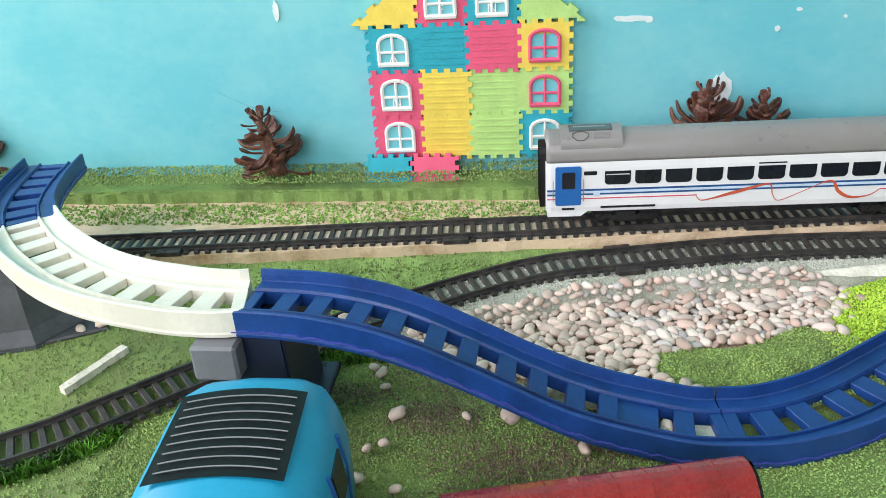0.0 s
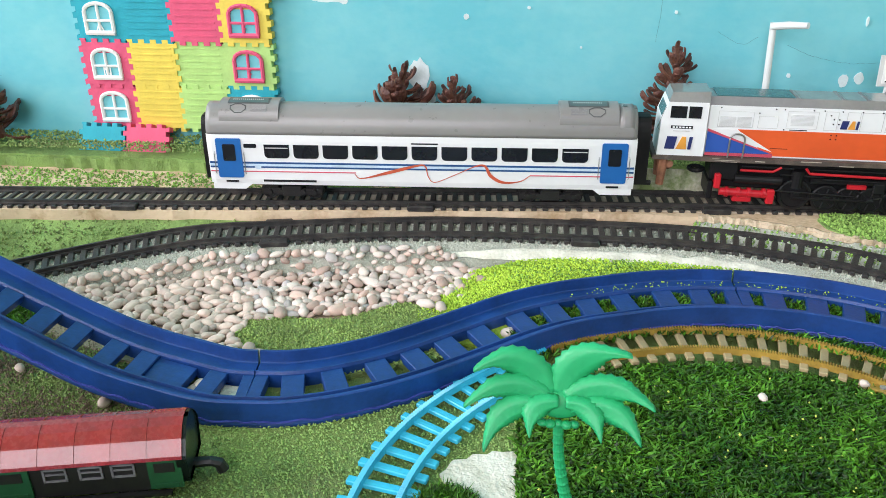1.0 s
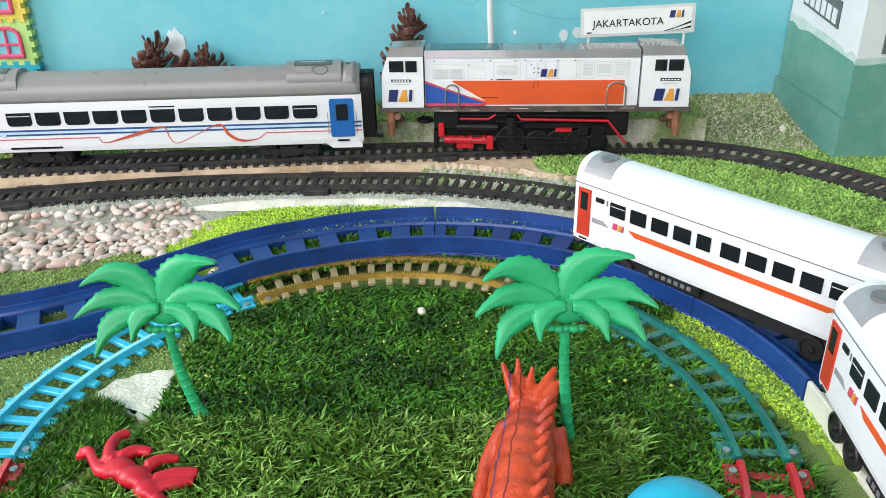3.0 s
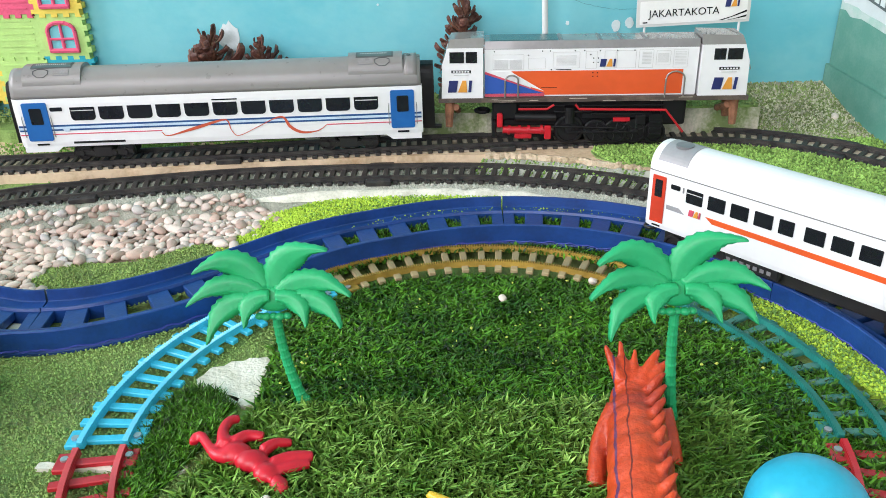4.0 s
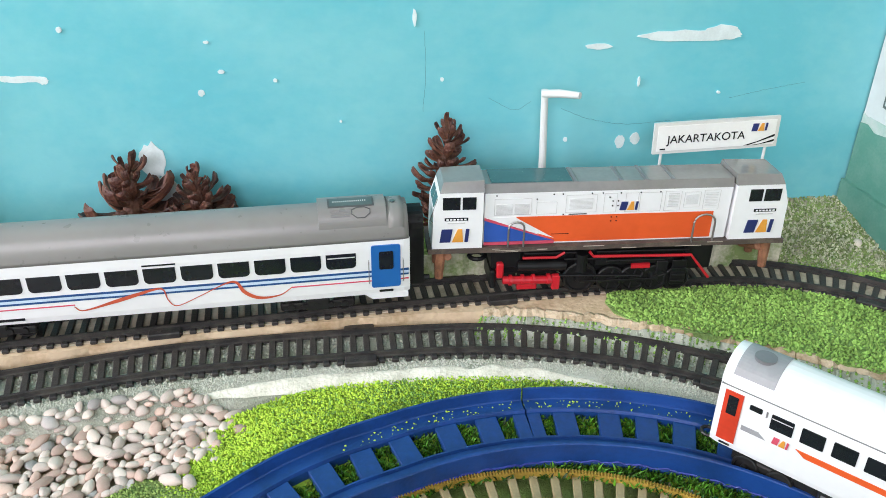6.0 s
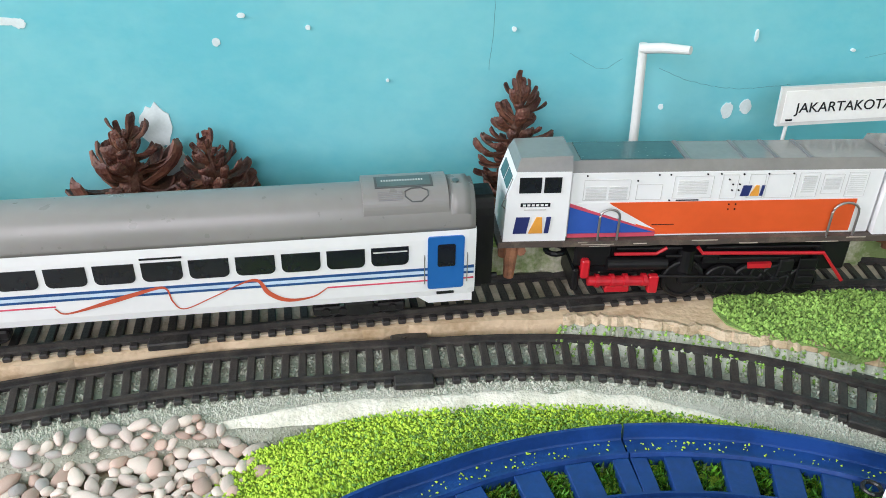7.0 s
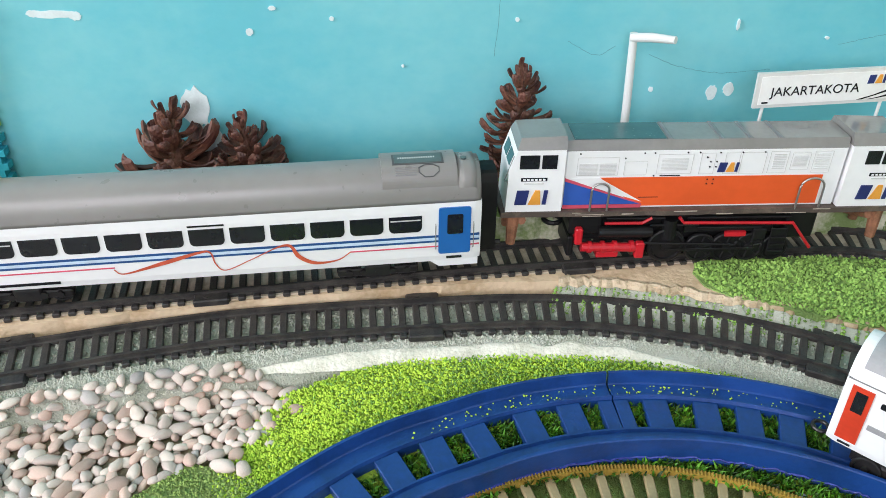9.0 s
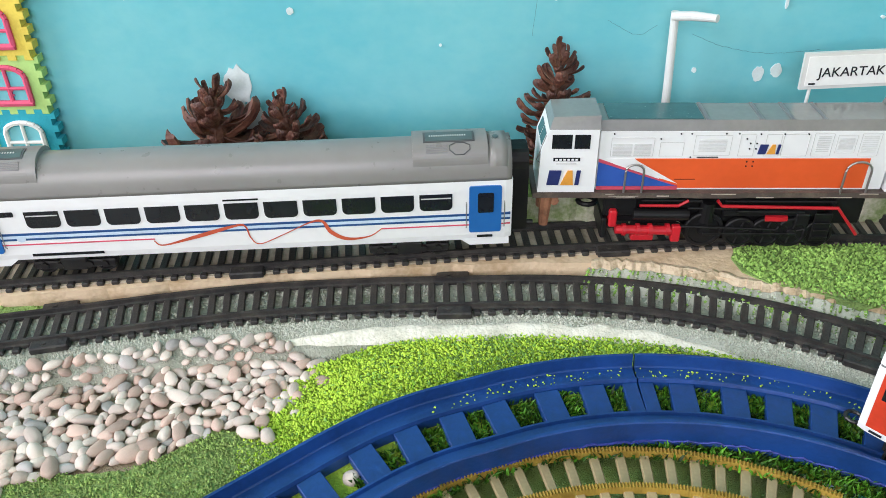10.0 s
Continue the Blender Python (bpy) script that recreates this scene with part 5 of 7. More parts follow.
part("wall", card_wall(0.027, 0.168, 0.262, 0.0), M_BUILDW, bld)
part("sponged_base", card_wall(0.027, 0.1045, 0.1225, 0.0012, 0.0020), M_SPONGE, bld, "green sponged lower wall")
part("sponged_fade", card_wall(0.027, 0.1095, 0.1290, 0.0006, 0.0026), M_SPONGEFADE, bld, "thin pale green sponged edge")
part("plinth", card_wall(0.027, 0.060, 0.073, 0.0045, 0.0010), M_SPONGE, bld)
bm = bmesh.new()
rv = [[bm.verts.new((x, y, z + o)) for x, y, z in ((FX - 0.002, FY - 0.007, 0.162), (EX, FY - 0.007, 0.162), (EX, BY, 0.2635), (BX - 0.002, BY, 0.2635))] for o in (0.0, 0.006)]
bm.faces.new(rv[0][::-1])
bm.faces.new(rv[1])
for k in range(4):
    bm.faces.new((rv[0][k], rv[0][(k + 1) % 4], rv[1][(k + 1) % 4], rv[1][k]))
part("roof", bm, M_FOAMP, bld, "red card roof")
ux, uy = FX - BX, FY - BY
ul = math.hypot(ux, uy)
wm = Matrix(((ux / ul, -uy / ul, 0, BX), (uy / ul, ux / ul, 0, BY), (0, 0, 1, 0), (0, 0, 0, 1)))
sk = -0.262
slant = lambda x0, x1, z0, z1: [(x0, z0 + sk * (x0 - 0.0158)), (x1, z0 + sk * (x1 - 0.0158)), (x1, z1 + sk * (x1 - 0.0158)), (x0, z1 + sk * (x0 - 0.0158))]
M_WINGREY = mat("window_grey", (0.10, 0.13, 0.13), 0.7, var=0.2, scale=60)
WX0, WX1, WZ0, WZ1 = 0.0158, 0.0650, 0.1396, 0.1610
win = part("window", plate(bmesh.new(), slant(WX0, WX1, WZ0, WZ1), -0.0010, 0.001), M_WINGREY, bld)
win.matrix_local = wm
pw = (WX1 - WX0 - 0.003) / 6
for k in range(6):
    x0 = WX0 + 0.0020 + k * pw
    part("pane", plate(bmesh.new(), slant(x0, x0 + pw * 0.72, WZ0 + 0.0025, WZ1 - 0.0075), -0.0016, -0.0006), M_BUILDW, win)
fw = part("window", plate(bmesh.new(), bar(1.0015, 1.0355, 0.1125, 0.1315), FY - 0.0012, FY + 0.001), M_WINGREY, bld)
part("pane", plate(bmesh.new(), bar(1.0050, 1.0160, 0.1160, 0.1280), FY - 0.0018, FY), M_BUILDW, fw)
part("pane", plate(bmesh.new(), bar(1.0190, 1.0320, 0.1160, 0.1280), FY - 0.0018, FY), M_BUILDW, fw)

# bare spots on the wall
def chip(x, z, w, h, seed):
    rng = random.Random(seed)
    n = 22
    pts = [(x + w / 2 * math.cos(2 * math.pi * k / n) * rng.uniform(0.82, 1.05), z + h / 2 * math.sin(2 * math.pi * k / n) * rng.uniform(0.8, 1.1)) for k in range(n)]
    part("bare_spot", plate(bmesh.new(), pts, WALL_Y - 0.0003 - 0.00006 * seed, WALL_Y + 0.001), M_CHIP, north)


for i, (x, z, w, h) in enumerate(((0.330, 0.1715, 0.030, 0.005), (0.318, 0.172, 0.010, 0.005), (0.342, 0.1705, 0.008, 0.006), (0.4475, 0.159, 0.005, 0.005), (0.717, 0.115, 0.0035, 0.004), (0.761, 0.112, 0.008, 0.011), (0.773, 0.114, 0.008, 0.010),
                                  (0.806, 0.1935, 0.082, 0.009), (0.830, 0.1955, 0.032, 0.012), (0.736, 0.187, 0.022, 0.0045), (0.406, 0.108, 0.020, 0.030), (0.413, 0.085, 0.016, 0.026), (0.463, 0.174, 0.005, 0.003), (0.500, 0.167, 0.003, 0.003),
                                  (0.36, 0.205, 0.004, 0.004), (0.455, 0.195, 0.004, 0.002), (0.62, 0.165, 0.003, 0.003), (0.60, 0.21, 0.003, 0.012), (0.02, 0.19, 0.006, 0.018), (-0.02, 0.21, 0.010, 0.004), (0.545, 0.135, 0.002, 0.002), (0.77, 0.16, 0.002, 0.008), (0.835, 0.15, 0.003, 0.002))):
    chip(x, z, w, h, i)
M_CRACK = mat("crack_grey", (0.10, 0.27, 0.32), 0.9)


def smooth_crack(pts):
    rng = random.Random(int(pts[0][0] * 1000))
    return [(p.x + rng.uniform(-0.0002, 0.0002), p.y + rng.uniform(-0.0003, 0.0003)) for p in smooth_path([(x, z, 0) for x, z in pts], 0.002)]


for pts in ([(0.655, 0.150), (0.675, 0.140), (0.688, 0.146)], [(0.712, 0.140), (0.735, 0.131), (0.765, 0.126), (0.80, 0.128)], [(0.845, 0.145), (0.875, 0.151), (0.905, 0.156)], [(0.607, 0.20), (0.608, 0.17), (0.606, 0.14)], [(-0.05, 0.12), (-0.02, 0.105), (0.01, 0.098)]):
    part("hairline_crack", tube(bmesh.new(), [(x, WALL_Y + 0.00012, z) for x, z in smooth_crack(pts)], 0.00022, 5), M_CRACK, north)

# ---- the foreground ----
def palm(base, top, size, squash, label):
    """A moulded palm: a ringed trunk and a crown of thick fronds fanned out in one upright plane."""
    root = thing("toy_palm", pose(base[0], base[1], 0), label, "toy palm", "green toy palms")
    bm = bmesh.new()
    pts, rad = [], []
    n = 48
    lx, ly, h = top[0] - base[0], top[1] - base[1], top[2]
    for k in range(n + 1):
        f = k / n
        pts.append((lx * (1 - (1 - f) ** 1.9), ly * f, h * f))
        rad.append(size * (0.0030 - 0.0007 * f + 0.0018 * max(0, 0.15 - f) / 0.15) * (1.0 if k % 4 else 1.12))
    tube(bm, pts, rad, 12)
    part("trunk", bm, M_PALM, root)
    crown = pose(lx - 0.001, ly, h + 0.0135 * size, -14, 0, 0) @ Matrix.Diagonal((size * 1.06, size, size * squash, 1))
    for k in range(5):
        bm = bmesh.new()
        bmesh.ops.create_icosphere(bm, subdivisions=2, radius=0.0023 + 0.0003 * (k % 2), matrix=Matrix.Translation((-0.0062 + 0.0034 * k, -0.002 - 0.001 * (k % 2), -0.0128)))
        part("coconut", bm, M_PALM, root, smooth=True).matrix_local = crown
    bm = bmesh.new()
    bmesh.ops.create_icosphere(bm, subdivisions=3, radius=1, matrix=Matrix.Translation((0.001, 0, -0.002)) @ Matrix.Diagonal((0.0105, 0.0040, 0.0085, 1)))
    part("crown_hub", bm, M_PALM, root, smooth=True).matrix_local = crown
    for su, sv, cu, cv, tu, tv, wide, fore in ((-0.004, 0.004, -0.017, 0.033, -0.036, 0.0165, 0.0080, 0.001), (0.001, 0.004, 0.005, 0.033, 0.029, 0.0300, 0.0082, 0.001),
                                               (-0.003, 0.000, -0.022, 0.017, -0.0395, -0.0035, 0.0068, -0.001), (0.004, 0.002, 0.021, 0.018, 0.0395, 0.0015, 0.0074, -0.001),
                                               (-0.004, -0.003, -0.025, 0.003, -0.0305, -0.0275, 0.0066, -0.003), (0.005, -0.002, 0.026, 0.004, 0.0345, -0.0180, 0.0068, -0.003),
                                               (0.000, 0.001, -0.013, 0.001, -0.0115, -0.0165, 0.0054, -0.0045), (0.003, 0.001, 0.016, 0.001, 0.0180, -0.0165, 0.0054, -0.0045)):
        bm = bmesh.new()
        front, back = [], []
        m = 22
        for k in range(m + 1):
            f = k / m
            u = (1 - f) ** 2 * su + 2 * f * (1 - f) * cu + f * f * tu
            v = (1 - f) ** 2 * sv + 2 * f * (1 - f) * cv + f * f * tv
            du = 2 * (1 - f) * (cu - su) + 2 * f * (tu - cu)
            dv = 2 * (1 - f) * (cv - sv) + 2 * f * (tv - cv)
            l = math.hypot(du, dv)
            w = wide * 1.10 * (0.62 + 0.38 * math.sin(math.pi * min(1, f * 1.25))) * min(1.0, (1.04 - f) * 2.6) ** 0.8 * (1.0 if k % 2 else 0.86)
            y = fore - 0.006 * f * f
            front.append([bm.verts.new((u - dv / l * w * s, y - 0.0034 * (1 - s * s) + (0.0012 if abs(s) < 0.1 else 0), v + du / l * w * s)) for s in (-1, -0.7, -0.3, 0, 0.3, 0.7, 1)])
            back.append([bm.verts.new((u - dv / l * w * s, y + 0.0018, v + du / l * w * s)) for s in (-1, -0.7, -0.3, 0, 0.3, 0.7, 1)])
        for a, b, c, d in zip(front, front[1:], back, back[1:]):
            for k in range(6):
                bm.faces.new((a[k], a[k + 1], b[k + 1], b[k]))
                bm.faces.new((c[k], d[k], d[k + 1], c[k + 1]))
            bm.faces.new((a[0], b[0], d[0], c[0]))
            bm.faces.new((a[6], c[6], d[6], b[6]))
        bm.faces.new(front[-1] + back[-1][::-1])
        bm.faces.new(front[0] + back[0][::-1])
        bmesh.ops.recalc_face_normals(bm, faces=bm.faces[:])
        part("frond", bm, M_PALM, root, smooth=True).matrix_local = crown
    return root


palm((0.536, 0.478), (0.5265, 0.4790, 0.0545), 0.95, 0.82, "bright green plastic toy palm leaning over the turf")
palm((0.7225, 0.458), (0.7165, 0.4570, 0.0680), 0.94, 0.82, "bright green plastic toy palm with an upright trunk")


def organic(name, blobs, tubes, material, label, category, voxel=0.0014, size=1.0, about=(0, 0, 0)):
    """A soft moulded toy: round masses and limbs melted into one mesh."""
    bm = bmesh.new()
    for c, r, sc in blobs:
        bmesh.ops.create_icosphere(bm, subdivisions=3, radius=1, matrix=Matrix.Translation(c) @ Matrix.Diagonal((r * sc[0], r * sc[1], r * sc[2], 1)))
    for pts, rad in tubes:
        p = smooth_path(pts, 0.002)
        n = len(p)
        tube(bm, p, [rad[min(int(i / n * (len(rad) - 1)), len(rad) - 2)] * (1 - (i / n * (len(rad) - 1)) % 1) + rad[min(int(i / n * (len(rad) - 1)), len(rad) - 2) + 1] * ((i / n * (len(rad) - 1)) % 1) for i in range(n)], 10)
    ob = part(name, bm, material, None, "", True)
    rm = ob.modifiers.new("melt", "REMESH")
    rm.mode, rm.voxel_size, rm.use_smooth_shade = "VOXEL", voxel, True
    sm = ob.modifiers.new("soften", "SMOOTH")
    sm.iterations = 3
    ob.matrix_world = Matrix.Translation(about) @ Matrix.Scale(size, 4) @ Matrix.Translation(-Vector(about))
    return tagged(ob, label, category)


M_DINO = mat("orange_rubber", (0.56, 0.060, 0.014), 0.38, var=0.35, scale=45, bump=0.45, bscale=300, col2=(0.36, 0.03, 0.01))


def creases(m, lines):
    """Thin painted lines that run along y on a soft toy: (shift, slope, half width, colour)."""
    n, l = m.node_tree.nodes, m.node_tree.links
    b = n["Principled BSDF"]
    tc, sep, wave = n.new("ShaderNodeTexCoord"), n.new("ShaderNodeSeparateXYZ"), n.new("ShaderNodeTexNoise")
    wave.inputs["Scale"].default_value = 70
    l.new(tc.outputs["Object"], sep.inputs[0])
    l.new(tc.outputs["Object"], wave.inputs["Vector"])
    out = b.inputs["Base Color"].links[0].from_socket
    for shift, slope, half, col in lines:
        line, off, wob, size, less, mix = (n.new(k) for k in ("ShaderNodeMath", "ShaderNodeMath", "ShaderNodeMath", "ShaderNodeMath", "ShaderNodeMath", "ShaderNodeMixRGB"))
        line.operation, line.inputs[1].default_value, line.inputs[2].default_value = "MULTIPLY_ADD", slope, shift
        l.new(sep.outputs["Y"], line.inputs[0])
        off.operation = "SUBTRACT"
        l.new(sep.outputs["X"], off.inputs[0])
        l.new(line.outputs[0], off.inputs[1])
        wob.operation, wob.inputs[1].default_value = "MULTIPLY_ADD", 0.006
        l.new(wave.outputs[0], wob.inputs[0])
        l.new(off.outputs[0], wob.inputs[2])
        size.operation = "ABSOLUTE"
        l.new(wob.outputs[0], size.inputs[0])
        less.operation, less.inputs[1].default_value = "LESS_THAN", half
        l.new(size.outputs[0], less.inputs[0])
        mix.inputs[2].default_value = (*col, 1)
        l.new(less.outputs[0], mix.inputs[0])
        l.new(out, mix.inputs[1])
        out = mix.outputs[0]
    l.new(out, b.inputs["Base Color"])


creases(M_DINO, ((0.6250, 0.152, 0.0006, (0.12, 0.035, 0.11)), (0.6310, 0.152, 0.00035, (0.16, 0.012, 0.008))))
M_REDTOY = mat("red_rubber", (0.62, 0.012, 0.03), 0.38, var=0.15, scale=50)
M_CYAN = mat("cyan_rubber", (0.01, 0.42, 0.62), 0.4, var=0.12, scale=40)
M_YELLOW = mat("yellow_rubber", (0.75, 0.48, 0.03), 0.4, var=0.12, scale=40)
spine = lambda f: (0.702 - 0.0165 * f, 0.455 - 0.108 * f)
dino_body = [((*spine(k / 9), 0.0215 - 0.0010 * abs(k - 4)), 0.0122 + 0.0022 * math.sin(k / 9 * math.pi), (1.0, 1.25, 1.0)) for k in range(10)]
dino_limbs = [([(0.693, 0.446, 0.021), (0.6835, 0.434, 0.013), (0.6790, 0.420, 0.0075), (0.678, 0.412, 0.0042)], [0.0075, 0.0058, 0.0046, 0.0050]),
              ([(0.686, 0.390, 0.017), (0.6755, 0.386, 0.010), (0.671, 0.377, 0.0045)], [0.0075, 0.0058, 0.0052]),
              ([(0.711, 0.446, 0.020), (0.7145, 0.436, 0.011), (0.7155, 0.426, 0.0042)], [0.0072, 0.0052, 0.0046]),
              ([(0.702, 0.388, 0.017), (0.7085, 0.382, 0.010), (0.709, 0.374, 0.0045)], [0.0075, 0.0056, 0.0050]),
              ([(0.6855, 0.350, 0.021), (0.682, 0.325, 0.015), (0.678, 0.295, 0.006)], [0.0110, 0.0075, 0.0025]),
              ([(0.696, 0.460, 0.027), (0.692, 0.468, 0.034), (0.689, 0.473, 0.040)], [0.0042, 0.0026, 0.0008]), ([(0.699, 0.462, 0.028), (0.697, 0.470, 0.035), (0.697, 0.475, 0.041)], [0.0036, 0.0022, 0.0008]),
              ([(0.702, 0.461, 0.028), (0.703, 0.468, 0.034), (0.704, 0.472, 0.038)], [0.0034, 0.0020, 0.0008]),
              ([(0.706, 0.458, 0.027), (0.711, 0.466, 0.034), (0.715, 0.470, 0.039)], [0.0048, 0.0032, 0.0008]), ([(0.709, 0.455, 0.026), (0.714, 0.461, 0.033), (0.719, 0.464, 0.037)], [0.0044, 0.0030, 0.0008])]
fin_rng = random.Random(6)
for k in range(10):
    fx, fy = spine(0.05 + 0.09 * k)
    reach = fin_rng.uniform(0.005, 0.0085)
    dino_limbs.append(([(fx + 0.0055, fy, 0.0300), (fx + 0.0055 + reach * 0.5, fy + 0.002, 0.0345), (fx + 0.0055 + reach, fy + 0.005, 0.0365)], [0.0030, 0.0021, 0.0006]))
organic("toy_dinosaur", dino_body, dino_limbs, M_DINO, "orange-red rubber toy dinosaur with fins along its back", "toy dinosaur", 0.0010)
organic("toy_creature", [((0.511, 0.432, 0.0085), 0.0062, (1.3, 0.95, 0.9)), ((0.520, 0.4265, 0.0085), 0.0062, (1.3, 0.95, 0.9)), ((0.528, 0.4195, 0.008), 0.0052, (1.15, 1.0, 0.85)), ((0.535, 0.4135, 0.007), 0.0036, (1.2, 1.1, 0.8))],
        [([(0.508, 0.430, 0.009), (0.502, 0.431, 0.009), (0.496, 0.438, 0.009), (0.491, 0.4445, 0.009), (0.4875, 0.444, 0.008), (0.4880, 0.4410, 0.007)], [0.0042, 0.0030, 0.0024, 0.0024, 0.0024, 0.0020]),
         ([(0.505, 0.436, 0.010), (0.502, 0.445, 0.011), (0.503, 0.453, 0.011), (0.507, 0.456, 0.010)], [0.0040, 0.0030, 0.0026, 0.0022]),
         ([(0.509, 0.438, 0.010), (0.514, 0.443, 0.010), (0.522, 0.4435, 0.009)], [0.0036, 0.0030, 0.0024]), ([(0.524, 0.432, 0.010), (0.529, 0.4375, 0.010), (0.536, 0.4400, 0.008)], [0.0034, 0.0026, 0.0020]),
         ([(0.530, 0.4245, 0.009), (0.538, 0.4285, 0.009), (0.548, 0.4305, 0.008)], [0.0034, 0.0032, 0.0026]), ([(0.531, 0.4205, 0.008), (0.540, 0.4235, 0.008), (0.547, 0.4265, 0.007)], [0.0030, 0.0028, 0.0022]), ([(0.533, 0.4155, 0.008), (0.5385, 0.4095, 0.006)], [0.0032, 0.0026])],
        M_REDTOY, "small red rubber toy creature lying on its side", "toy animal", 0.0009)
organic("toy_dinosaur", [((0.752, 0.374, 0.026), 0.024, (1, 1, 1)), ((0.722, 0.352, 0.014), 0.014, (1.2, 1, 0.9)), ((0.735, 0.345, 0.018), 0.018, (1.1, 1, 0.9))], [([(0.72, 0.345, 0.014), (0.69, 0.352, 0.011), (0.655, 0.368, 0.010)], [0.012, 0.009, 0.0075])], M_CYAN, "round cyan rubber toy dinosaur lying on turf", "toy dinosaur", 0.0016)
organic("toy_tail", [], [([(0.66, 0.366, 0.0105), (0.630, 0.383, 0.011), (0.603, 0.401, 0.0125)], [0.0078, 0.0058, 0.0018])], M_YELLOW, "yellow rubber tail tip of a toy dinosaur", "toy dinosaur", 0.0012)

# toy wagons
M_ROOFRED = mat("dark_red_plastic", (0.27, 0.013, 0.012), 0.26, var=0.25, scale=50, coat=0.5)
M_WGREEN = mat("dark_green_plastic", (0.015, 0.10, 0.04), 0.4, var=0.2)
M_WBLUE = mat("blue_paint", (0.02, 0.10, 0.35), 0.4, var=0.2)


M_WAGEND = mat("dark_end_plastic", (0.010, 0.022, 0.020), 0.3, var=0.3, scale=60)


def wagon(m, label, L=0.146, blue=False, skirt=None):
    root = thing("toy_wagon", m, label, "toy wagon", "old toy wagons")
    hw = 0.016
    X = lambda f: -L / 2 + f * L
    part("body", boxbm(X(0.01), X(0.985), -hw * 0.9, hw * 0.9, 0.008, 0.033, bevel=0.0008), M_BLACK, root)
    prof = [(-hw * 1.08, 0.0300), (-hw * 1.04, 0.0318), (-hw * 0.74, 0.0392), (-hw * 0.42, 0.0438), (-hw * 0.12, 0.0455), (hw * 0.12, 0.0455), (hw * 0.42, 0.0438), (hw * 0.74, 0.0392), (hw * 1.04, 0.0318), (hw * 1.08, 0.0300)]
    part("roof", extrude_x(bmesh.new(), prof, X(0), X(1)), M_ROOFRED, root, "glossy dark red roof")
    if skirt:
        for sg in (-1, 1):
            part("roof_skirt", extrude_x(bmesh.new(), [(sg * hw * 1.10, 0.0303), (sg * hw * 1.06, 0.0335), (sg * hw * 0.74, 0.0394), (sg * hw * 0.70, 0.0380)], X(0) - 0.0004, X(1) + 0.0004), skirt, root, "blue lower edge of the roof")
    endp = [(y * 0.96, z - 0.0007) for y, z in prof] + [(hw * 0.86, 0.012), (-hw * 0.86, 0.012)]
    part("end_panel", extrude_x(bmesh.new(), endp, X(0.985), X(0.985) + 0.0030), M_WAGEND, root, "dark end panel")
    for k in range(1, 9):
        x = X(k / 9)
        bm = bmesh.new()
        for s in (-1, 1):
            tube(bm, [(x, s * hw * 1.04, 0.0319), (x, s * hw * 0.74, 0.0393), (x, s * hw * 0.42, 0.0439), (x, s * hw * 0.12, 0.0456)], 0.0004, 5)
        part("roof_rib", bm, M_ROOFRED, root)
    for s in (-1, 1):
        y = s * hw * 0.9
        for f0, f1, mm in ((0.885, 0.99, M_WGREEN), (0.06, 0.18, M_WBLUE if blue else M_WGREEN), (0.40, 0.52, M_WGREEN)):
            p = on_side("green_panel", bar(X(f0), X(f1), 0.010, 0.0305), y, 0.0012, mm, root)
            on_side("panel_window", bar(X(f0) + 0.003, X(f1) - 0.003, 0.021, 0.027), y + s * 0.001, 0.0006, M_BLACK, p)
            on_side("panel_ridge", bar(X(f0) + 0.002, X(f1) - 0.002, 0.012, 0.0135), y + s * 0.001, 0.0008, mm, p)
        for f in (0.22, 0.56, 0.67, 0.77):
            bm = bmesh.new()
            for q in (bar(X(f), X(f + 0.075), 0.0265, 0.0275), bar(X(f), X(f + 0.075), 0.019, 0.020), bar(X(f), X(f) + 0.001, 0.019, 0.0275), bar(X(f + 0.075) - 0.001, X(f + 0.075), 0.019, 0.0275), bar(X(f), X(f + 0.075), 0.0235, 0.0242)):
                plate(bm, q, y - s * 0.0005, y + s * 0.0008)
            part("window_frame", bm, M_GREYMID, root)
        part("running_board", boxbm(X(0.05), X(0.95), min(y, y + s * 0.003), max(y, y + s * 0.003), 0.0065, 0.008), M_BLACK, root)
    part("coupling", tube(bmesh.new(), [(X(0.97), 0, 0.0115), (X(1) + 0.009, 0, 0.0115), (X(1) + 0.0125, 0, 0.0100), (X(1) + 0.0140, 0, 0.0050)], [0.0030, 0.0027, 0.0030, 0.0032], 8), M_BLACK, root)
    for f in (0.18, 0.82):
        for y in (-0.0125, 0.0125):
            wheel(root, X(f), y, 0.0068, 0.0068)
    return root


wagon(pose(0.2790, 0.4695, 0, 0, 0, 13) @ Matrix.Diagonal((1, 1, 0.88, 1)), "dark red roofed toy wagon with green and black sides")
wagon(pose(0.2945, 0.4000, 0, 0, 0, 14) @ Matrix.Diagonal((1, 1, 0.88, 1)), "red and blue roofed black toy wagon beside another wagon", skirt=M_WBLUE)
ring = part("coupling_ring", tube(bmesh.new(), [(0.382 + 0.006 * math.cos(a * math.pi / 6), 0.423 + 0.005 * math.sin(a * math.pi / 6), 0.008) for a in range(13)], 0.0016, 8), M_WGREEN)
tagged(ring, "dark green plastic coupling ring of a toy wagon", "coupling")


